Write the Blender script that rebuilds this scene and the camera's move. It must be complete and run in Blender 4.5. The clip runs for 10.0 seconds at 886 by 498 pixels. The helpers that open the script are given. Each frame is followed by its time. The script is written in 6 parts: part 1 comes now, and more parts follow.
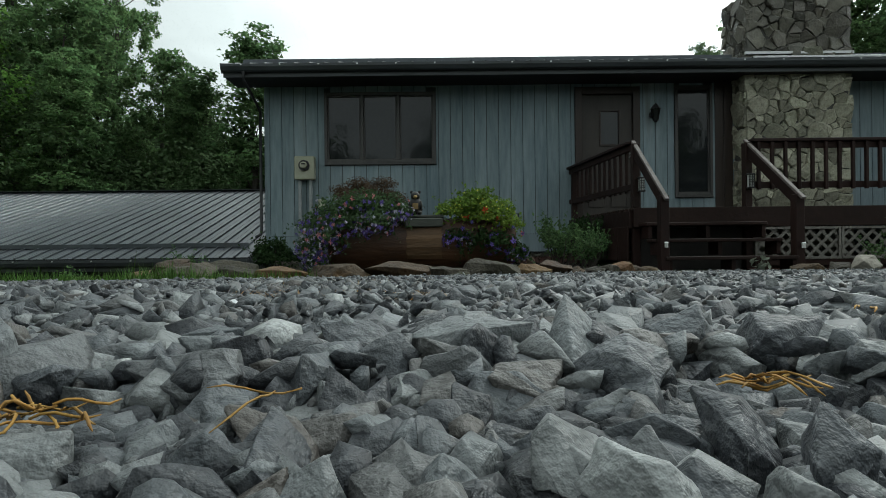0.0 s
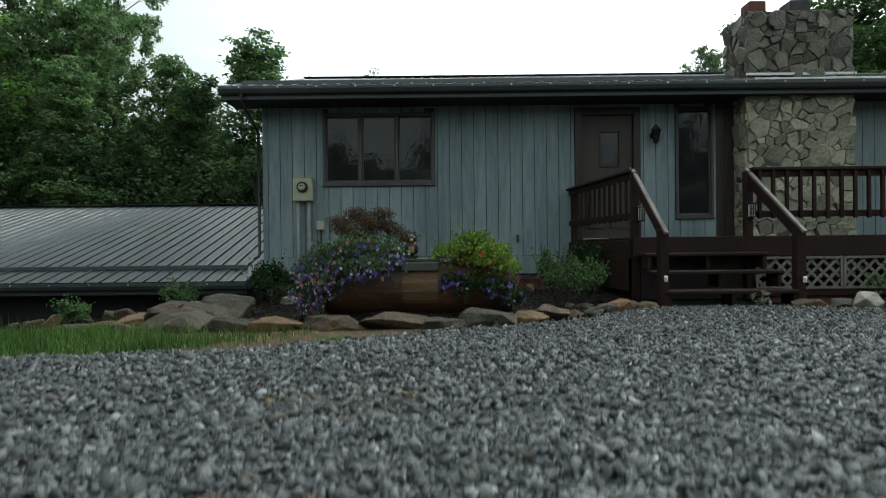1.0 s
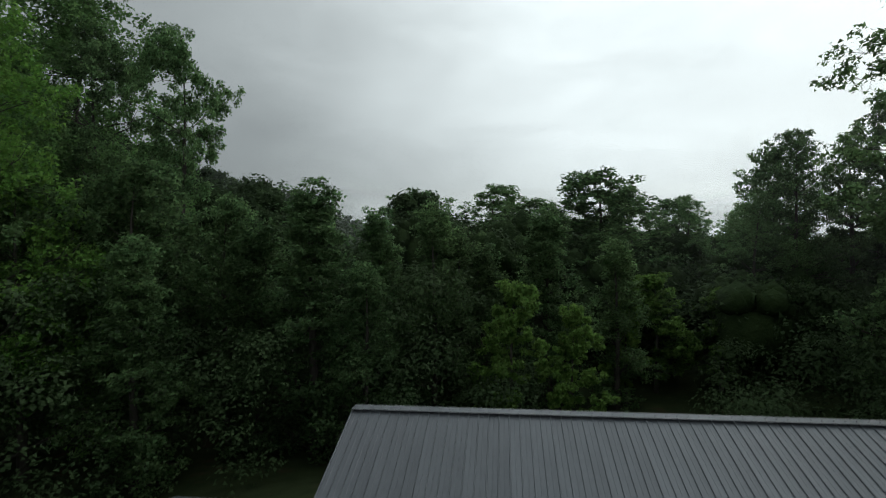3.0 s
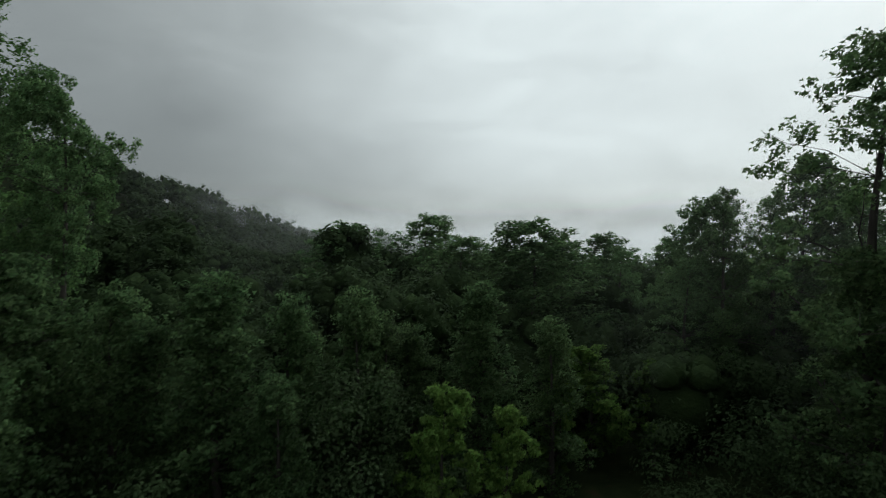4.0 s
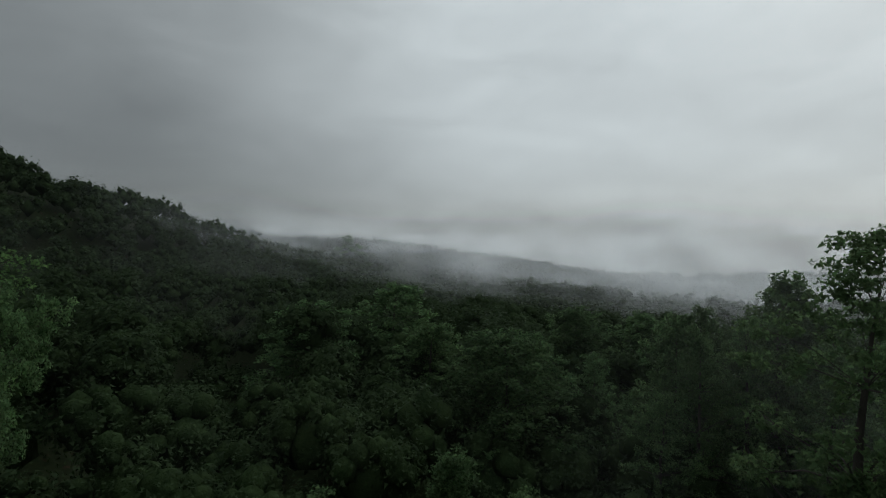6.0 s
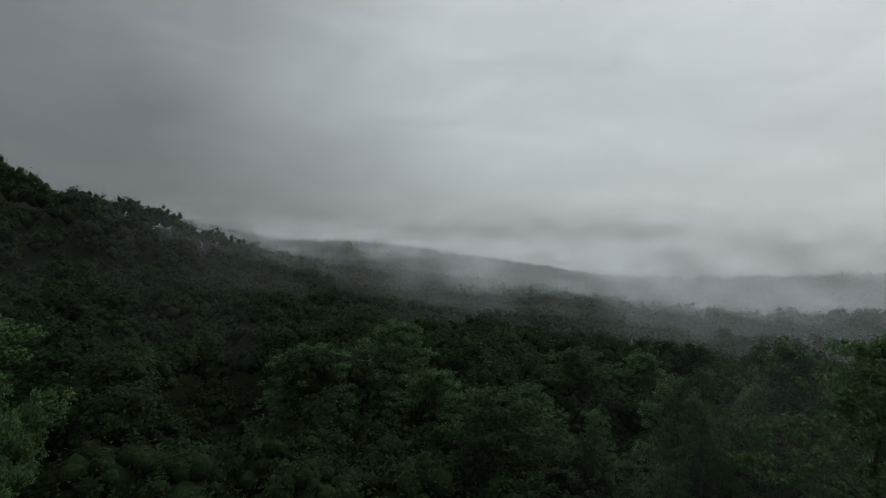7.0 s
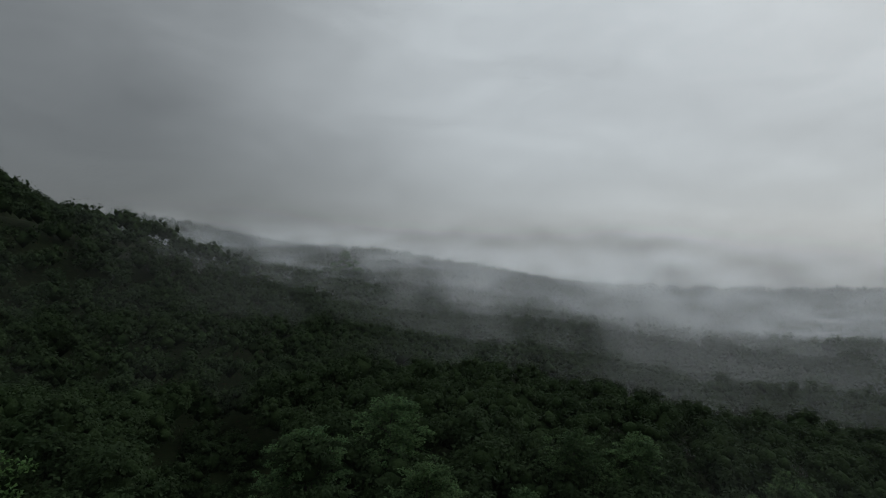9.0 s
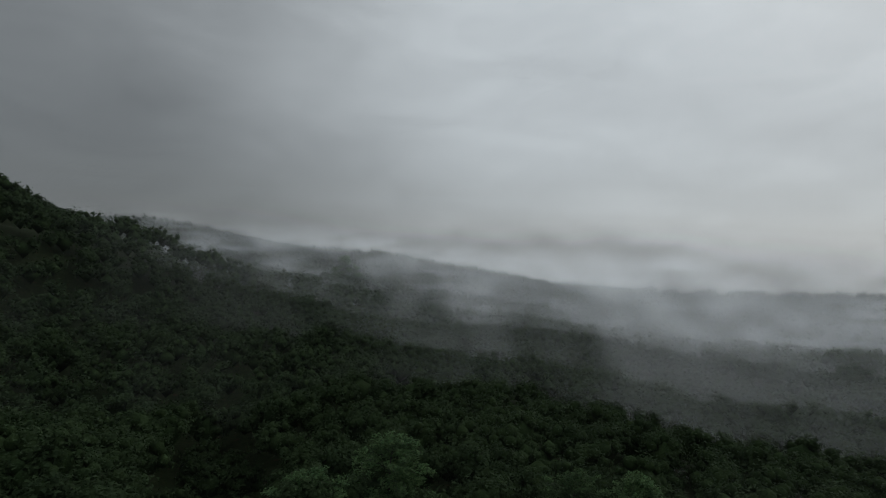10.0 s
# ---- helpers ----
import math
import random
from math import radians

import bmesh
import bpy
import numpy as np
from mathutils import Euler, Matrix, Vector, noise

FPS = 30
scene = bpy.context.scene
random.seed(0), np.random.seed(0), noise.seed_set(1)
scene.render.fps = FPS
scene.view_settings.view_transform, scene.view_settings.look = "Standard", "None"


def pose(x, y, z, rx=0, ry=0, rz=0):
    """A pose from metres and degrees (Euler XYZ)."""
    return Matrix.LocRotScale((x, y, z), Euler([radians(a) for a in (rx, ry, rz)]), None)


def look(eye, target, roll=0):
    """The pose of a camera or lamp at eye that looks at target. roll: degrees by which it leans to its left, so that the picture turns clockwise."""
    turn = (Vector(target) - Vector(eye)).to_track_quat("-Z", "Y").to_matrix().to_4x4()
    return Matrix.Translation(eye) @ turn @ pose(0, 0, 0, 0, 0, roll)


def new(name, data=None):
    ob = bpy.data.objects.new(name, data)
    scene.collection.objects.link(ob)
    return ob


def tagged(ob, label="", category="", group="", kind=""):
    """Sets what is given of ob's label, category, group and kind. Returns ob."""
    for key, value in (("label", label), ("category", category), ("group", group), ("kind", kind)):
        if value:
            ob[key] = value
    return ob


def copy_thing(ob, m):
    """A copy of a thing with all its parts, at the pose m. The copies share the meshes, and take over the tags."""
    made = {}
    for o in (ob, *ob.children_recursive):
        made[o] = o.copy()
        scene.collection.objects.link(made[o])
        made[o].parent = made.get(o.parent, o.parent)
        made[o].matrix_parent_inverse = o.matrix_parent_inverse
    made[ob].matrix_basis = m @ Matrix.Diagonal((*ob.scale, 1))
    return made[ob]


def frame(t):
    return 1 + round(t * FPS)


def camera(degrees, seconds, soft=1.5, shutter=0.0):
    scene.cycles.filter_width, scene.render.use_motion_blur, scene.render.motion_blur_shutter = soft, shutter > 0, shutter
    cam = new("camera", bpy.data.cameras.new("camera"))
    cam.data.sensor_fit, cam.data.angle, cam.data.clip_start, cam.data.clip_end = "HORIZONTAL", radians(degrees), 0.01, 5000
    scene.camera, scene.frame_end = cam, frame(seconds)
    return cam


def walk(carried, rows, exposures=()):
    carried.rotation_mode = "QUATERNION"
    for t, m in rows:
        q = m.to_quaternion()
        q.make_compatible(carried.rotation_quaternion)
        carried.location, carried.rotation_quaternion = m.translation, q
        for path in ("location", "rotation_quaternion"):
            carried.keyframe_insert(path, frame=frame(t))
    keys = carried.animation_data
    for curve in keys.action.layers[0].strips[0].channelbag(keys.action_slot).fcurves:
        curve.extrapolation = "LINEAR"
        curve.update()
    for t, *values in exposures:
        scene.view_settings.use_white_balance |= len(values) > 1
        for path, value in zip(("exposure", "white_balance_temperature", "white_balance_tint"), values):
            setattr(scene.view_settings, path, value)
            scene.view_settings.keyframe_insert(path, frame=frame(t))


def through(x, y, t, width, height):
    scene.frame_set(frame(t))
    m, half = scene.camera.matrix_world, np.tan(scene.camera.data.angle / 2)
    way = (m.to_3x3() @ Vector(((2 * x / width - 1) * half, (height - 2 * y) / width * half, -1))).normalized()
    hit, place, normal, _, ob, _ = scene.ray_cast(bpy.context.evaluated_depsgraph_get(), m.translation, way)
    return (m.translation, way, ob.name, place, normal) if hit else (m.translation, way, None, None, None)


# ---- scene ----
cam = camera(80.4, 10.0, soft=0.95, shutter=0.26)
PATH = [
    (0.0, pose(0.000, 0.000, 0.090, 90.00, 0.60, 0.00)),
    (0.3, pose(0.000, 0.001, 0.091, 90.00, 0.60, 0.00)),
    (0.4, pose(0.000, 0.003, 0.095, 90.00, 0.60, 0.00)),
    (0.5, pose(0.001, 0.007, 0.107, 90.00, 0.60, 0.00)),
    (0.6, pose(0.006, 0.015, 0.143, 89.98, 0.60, 0.03)),
    (0.7, pose(0.014, 0.024, 0.192, 89.96, 0.60, 0.06)),
    (0.8, pose(0.026, 0.033, 0.257, 89.94, 0.60, 0.10)),
    (0.9, pose(0.039, 0.041, 0.354, 89.92, 0.60, 0.15)),
    (1.0, pose(0.052, 0.048, 0.473, 89.90, 0.60, 0.20)),
    (1.5, pose(0.137, 0.000, 1.721, 89.91, 0.50, 0.60)),
    (2.0, pose(0.159, -0.024, 3.857, 89.93, 0.40, 2.80)),
    (2.3, pose(0.195, 0.079, 5.391, 89.73, 0.37, 4.80)),
    (2.5, pose(0.161, 0.480, 6.281, 89.96, 0.42, 6.00)),
    (2.7, pose(0.093, 0.733, 7.269, 89.81, 0.40, 6.91)),
    (3.8, pose(0.320, 3.382, 12.945, 89.21, 0.07, 1.51)),
    (4.0, pose(0.338, 3.960, 14.031, 89.09, 0.10, -0.60)),
    (4.5, pose(0.195, 4.992, 16.457, 89.27, -0.10, -2.90)),
    (5.0, pose(0.247, 5.448, 19.096, 88.86, -0.20, -3.60)),
    (5.5, pose(0.323, 6.000, 21.760, 88.76, -0.20, -3.90)),
    (7.0, pose(0.376, 6.787, 29.698, 88.76, -0.30, -3.90)),
    (7.5, pose(0.286, 7.110, 32.470, 88.76, -0.50, -4.00)),
    (8.0, pose(0.178, 7.280, 35.123, 88.76, -0.90, -4.10)),
    (8.5, pose(0.104, 7.501, 37.827, 88.66, -1.10, -4.20)),
    (9.0, pose(-0.107, 7.654, 40.379, 88.76, -1.50, -4.20)),
    (9.5, pose(-0.232, 7.739, 43.033, 88.76, -1.70, -4.20)),
    (10.0, pose(-0.477, 7.892, 45.602, 88.76, -1.90, -4.20)),
]
EXPOSURES = [(0.0, 0.94, 6450, 4), (0.5, 0.96, 6450, 4), (0.8, 1.13, 6450, 4), (1.0, 1.18, 6450, 4), (1.5, 0.86, 6440, 5), (2.0, 0.56, 6430, 7), (2.5, 0.24, 6430, 9), (4.0, -0.28, 6420, 8), (5.0, -0.62, 6370, 8), (5.5, -0.68, 6360, 9), (7.0, -0.8, 6380, 12), (10.0, -0.88, 6360, 13)]
walk(cam, PATH, EXPOSURES)

# ---------------------------------------------------------------- sky and sun
GLOW = Vector((0.62, 0.62, 0.48)).normalized()
world = bpy.data.worlds.new("overcast_sky")
scene.world = world
world.use_nodes = True


def overcast(tree, way):
    """Overcast sky by direction: a veil of cloud, brighter towards the hidden sun and overhead, over a clear-sky base. Returns a colour."""
    n, l = tree.nodes, tree.links

    def node(kind, values=(), **settings):
        k = n.new("ShaderNode" + kind)
        for key, value in settings.items():
            if key == "operation":
                k.operation = value
        for key, value in values:
            k.inputs[key].default_value = value
        return k

    base = n.new("ShaderNodeTexSky")
    base.sky_type, base.sun_disc = "NISHITA", False
    base.sun_elevation, base.sun_rotation = radians(30), radians(45)
    l.new(way, base.inputs["Vector"])
    glow = node("VectorMath", [(1, GLOW)], operation="DOT_PRODUCT")
    turn = node("Mapping", [("Scale", (1.0, 1.0, 2.6)), ("Rotation", (0.0, radians(-14), 0.0))])
    big = node("TexNoise", [("Scale", 1.6), ("Detail", 3.0), ("Roughness", 0.5)])
    small = node("TexNoise", [("Scale", 4.2), ("Detail", 6.0), ("Roughness", 0.55), ("Distortion", 0.5)])
    light = node("MapRange", [("From Min", 0.29), ("From Max", 1.0), ("To Min", 0.345), ("To Max", 1.04)])
    zenith = node("MapRange", [("From Min", 0.42), ("From Max", 1.0), ("To Min", 1.0), ("To Max", 1.5)])
    light.interpolation_type = zenith.interpolation_type = "SMOOTHSTEP"
    haze = node("MapRange", [("From Min", 0.0), ("From Max", 0.36), ("To Min", 0.79), ("To Max", 1.02)])
    low = node("Math", operation="MULTIPLY")
    wave = node("Math", [(1, 0.30), (2, -0.15)], operation="MULTIPLY_ADD")
    fine = node("Math", [(1, 0.44), (2, 0.78)], operation="MULTIPLY_ADD")
    shift, veil, dome = node("Math", operation="ADD"), node("Math", operation="MULTIPLY"), node("Math", operation="MULTIPLY")
    split, cloud, blue, both = node("SeparateXYZ"), node("VectorMath", [(0, (0.885, 0.965, 0.97))], operation="SCALE"), node("VectorMath", [("Scale", 0.006)], operation="SCALE"), node("VectorMath", operation="ADD")
    for a, b in ((way, glow.inputs[0]), (way, turn.inputs["Vector"]), (way, split.inputs[0]), (turn.outputs[0], big.inputs["Vector"]), (turn.outputs[0], small.inputs["Vector"]),
                 (big.outputs["Fac"], wave.inputs[0]), (glow.outputs["Value"], shift.inputs[0]), (wave.outputs[0], shift.inputs[1]), (shift.outputs[0], light.inputs["Value"]),
                 (small.outputs["Fac"], fine.inputs[0]), (light.outputs[0], veil.inputs[0]), (fine.outputs[0], veil.inputs[1]), (split.outputs["Z"], zenith.inputs["Value"]),
                 (split.outputs["Z"], haze.inputs["Value"]), (veil.outputs[0], low.inputs[0]), (haze.outputs[0], low.inputs[1]), (low.outputs[0], dome.inputs[0]), (zenith.outputs[0], dome.inputs[1]), (dome.outputs[0], cloud.inputs["Scale"]), (base.outputs[0], blue.inputs[0]),
                 (cloud.outputs[0], both.inputs[0]), (blue.outputs[0], both.inputs[1])):
        l.new(a, b)
    return both.outputs[0]


world.node_tree.nodes.clear()
w_out, w_back, w_co = (world.node_tree.nodes.new("ShaderNode" + k) for k in ("OutputWorld", "Background", "TexCoord"))
world.node_tree.links.new(overcast(world.node_tree, w_co.outputs["Generated"]), w_back.inputs["Color"])
world.node_tree.links.new(w_back.outputs[0], w_out.inputs["Surface"])

sun = new("sun", bpy.data.lights.new("sun", "SUN"))
sun.data.energy, sun.data.angle, sun.data.color = 0.5, radians(25), (1.0, 0.97, 0.93)
sun.matrix_world = look((30, 30, 24), (0, 0, 0))

# ---------------------------------------------------------------- materials
def mat(name, a, b, scale=4.0, rough=0.7, metal=0.0, bump=0.3, bscale=60.0, stretch=(1, 1, 1), vary=0.0, island=0.0, spot=None, spot_scale=3.0, spot_at=0.62, specular=0.4, rough_vary=0.15):
    """Two colours mixed by a coarse and a fine noise, a fine relief, a shift from piece to piece and optional stains."""
    m = bpy.data.materials.new(name)
    m.use_nodes = True
    n, l = m.node_tree.nodes, m.node_tree.links
    bsdf = n["Principled BSDF"]
    co = n.new("ShaderNodeTexCoord")
    mp = n.new("ShaderNodeMapping")
    mp.inputs["Scale"].default_value = stretch
    l.new(co.outputs["Object"], mp.inputs["Vector"])
    vec = mp.outputs["Vector"]

    def noise_node(s, detail, roughness=0.55):
        k = n.new("ShaderNodeTexNoise")
        k.inputs["Scale"].default_value, k.inputs["Detail"].default_value, k.inputs["Roughness"].default_value = s, detail, roughness
        l.new(vec, k.inputs["Vector"])
        return k.outputs["Fac"]

    def math_node(op, x, y):
        k = n.new("ShaderNodeMath")
        k.operation = op
        for i, v in enumerate((x, y)):
            if isinstance(v, (int, float)):
                k.inputs[i].default_value = v
            else:
                l.new(v, k.inputs[i])
        return k.outputs[0]

    coarse, fine = noise_node(scale, 4), noise_node(scale * 9, 5, 0.65)
    both = math_node("ADD", math_node("MULTIPLY", coarse, 0.55), math_node("MULTIPLY", fine, 0.45))
    ramp = n.new("ShaderNodeValToRGB")
    ramp.color_ramp.elements[0].position, ramp.color_ramp.elements[1].position = 0.36, 0.64
    ramp.color_ramp.elements[0].color, ramp.color_ramp.elements[1].color = (*a, 1), (*b, 1)
    l.new(both, ramp.inputs["Fac"])
    colour = ramp.outputs["Color"]
    if spot:
        patch = n.new("ShaderNodeValToRGB")
        patch.color_ramp.elements[0].position, patch.color_ramp.elements[1].position = spot_at, spot_at + 0.1
        l.new(noise_node(spot_scale, 5, 0.6), patch.inputs["Fac"])
        mix = n.new("ShaderNodeMix")
        mix.data_type = "RGBA"
        l.new(patch.outputs["Color"], mix.inputs["Factor"])
        l.new(colour, mix.inputs["A"])
        mix.inputs["B"].default_value = (*spot, 1)
        colour = mix.outputs["Result"]
    for kind, key, amount in (("ObjectInfo", "Random", vary), ("NewGeometry", "Random Per Island", island)):
        if not amount:
            continue
        hsv = n.new("ShaderNodeHueSaturation")
        pick = n.new("ShaderNode" + kind).outputs[key]
        l.new(math_node("ADD", math_node("MULTIPLY", pick, 2 * amount), 1 - amount), hsv.inputs["Value"])
        turn = math_node("FRACT", math_node("MULTIPLY", pick, 7.31), 0.0)
        l.new(math_node("ADD", math_node("MULTIPLY", turn, 0.05 * amount), 0.5 - 0.025 * amount), hsv.inputs["Hue"])
        l.new(colour, hsv.inputs["Color"])
        colour = hsv.outputs["Color"]
    l.new(colour, bsdf.inputs["Base Color"])
    bsdf.inputs["Metallic"].default_value = metal
    bsdf.inputs["Specular IOR Level"].default_value = specular
    l.new(math_node("ADD", math_node("MULTIPLY", fine, rough_vary * 2), rough - rough_vary), bsdf.inputs["Roughness"])
    if bump:
        k = n.new("ShaderNodeBump")
        k.inputs["Strength"].default_value, k.inputs["Distance"].default_value = bump, 0.6 / bscale
        l.new(noise_node(bscale, 4), k.inputs["Height"])
        l.new(k.outputs["Normal"], bsdf.inputs["Normal"])
    return m


def leaf_mat(name, a, b, island=0.35, through=0.35, vary=0.0):
    """Leaves: two greens by a coarse noise, each leaf a little different, some light passing through."""
    m = mat(name, a, b, scale=0.16 if "far" in name else 0.5, rough=0.6, bump=0.0, island=island, vary=vary, specular=0.03 if "far" in name else 0.10)
    n, l = m.node_tree.nodes, m.node_tree.links
    bsdf, out = n["Principled BSDF"], n["Material Output"]
    tr, mix = n.new("ShaderNodeBsdfTranslucent"), n.new("ShaderNodeMixShader")
    l.new(bsdf.inputs["Base Color"].links[0].from_socket, tr.inputs["Color"])
    mix.inputs[0].default_value = through
    l.new(bsdf.outputs[0], mix.inputs[1])
    l.new(tr.outputs[0], mix.inputs[2])
    l.new(mix.outputs[0], out.inputs["Surface"])
    return m


def glass_mat(name):
    m = mat(name, (0.012, 0.014, 0.015), (0.02, 0.022, 0.024), scale=2, rough=0.04, bump=0.02, bscale=3, specular=0.45, rough_vary=0.02)
    return m


def gravel_mat(name):
    """Broken stone: every piece its own grey, from charcoal to pale blue-grey and a few brown ones, mottled, with paler dust and a rough skin."""
    m = mat(name, (0.6, 0.6, 0.6), (1.35, 1.35, 1.35), scale=45, rough=0.52, bump=0.9, bscale=130, specular=0.5)
    n, l = m.node_tree.nodes, m.node_tree.links
    bsdf = n["Principled BSDF"]
    mottle = bsdf.inputs["Base Color"].links[0].from_socket
    geo, ramp, mul = n.new("ShaderNodeNewGeometry"), n.new("ShaderNodeValToRGB"), n.new("ShaderNodeMix")
    ramp.color_ramp.elements[0].color, ramp.color_ramp.elements[1].color = (0.022, 0.024, 0.028, 1), (0.33, 0.34, 0.335, 1)
    for at, c in ((0.22, (0.034, 0.037, 0.043)), (0.42, (0.060, 0.066, 0.073)), (0.60, (0.098, 0.107, 0.114)), (0.72, (0.074, 0.064, 0.056)), (0.78, (0.125, 0.135, 0.14)), (0.91, (0.15, 0.157, 0.157)), (0.965, (0.185, 0.193, 0.193))):
        ramp.color_ramp.elements.new(at).color = (*c, 1)
    l.new(geo.outputs["Random Per Island"], ramp.inputs["Fac"])
    mul.data_type, mul.blend_type = "RGBA", "MULTIPLY"
    mul.inputs["Factor"].default_value = 1.0
    l.new(ramp.outputs["Color"], mul.inputs["A"])
    l.new(mottle, mul.inputs["B"])
    co, tex, dust, pale = n.new("ShaderNodeTexCoord"), n.new("ShaderNodeTexNoise"), n.new("ShaderNodeValToRGB"), n.new("ShaderNodeMix")
    tex.inputs["Scale"].default_value, tex.inputs["Detail"].default_value, tex.inputs["Roughness"].default_value = 70, 8, 0.72
    dust.color_ramp.elements[0].position, dust.color_ramp.elements[1].position = 0.54, 0.70
    dust.color_ramp.elements[1].color = (0.6, 0.6, 0.6, 1)
    pale.data_type = "RGBA"
    pale.inputs["B"].default_value = (0.19, 0.195, 0.195, 1)
    l.new(co.outputs["Object"], tex.inputs["Vector"])
    l.new(tex.outputs["Fac"], dust.inputs["Fac"])
    l.new(dust.outputs["Color"], pale.inputs["Factor"])
    l.new(mul.outputs["Result"], pale.inputs["A"])
    l.new(pale.outputs["Result"], bsdf.inputs["Base Color"])
    return m


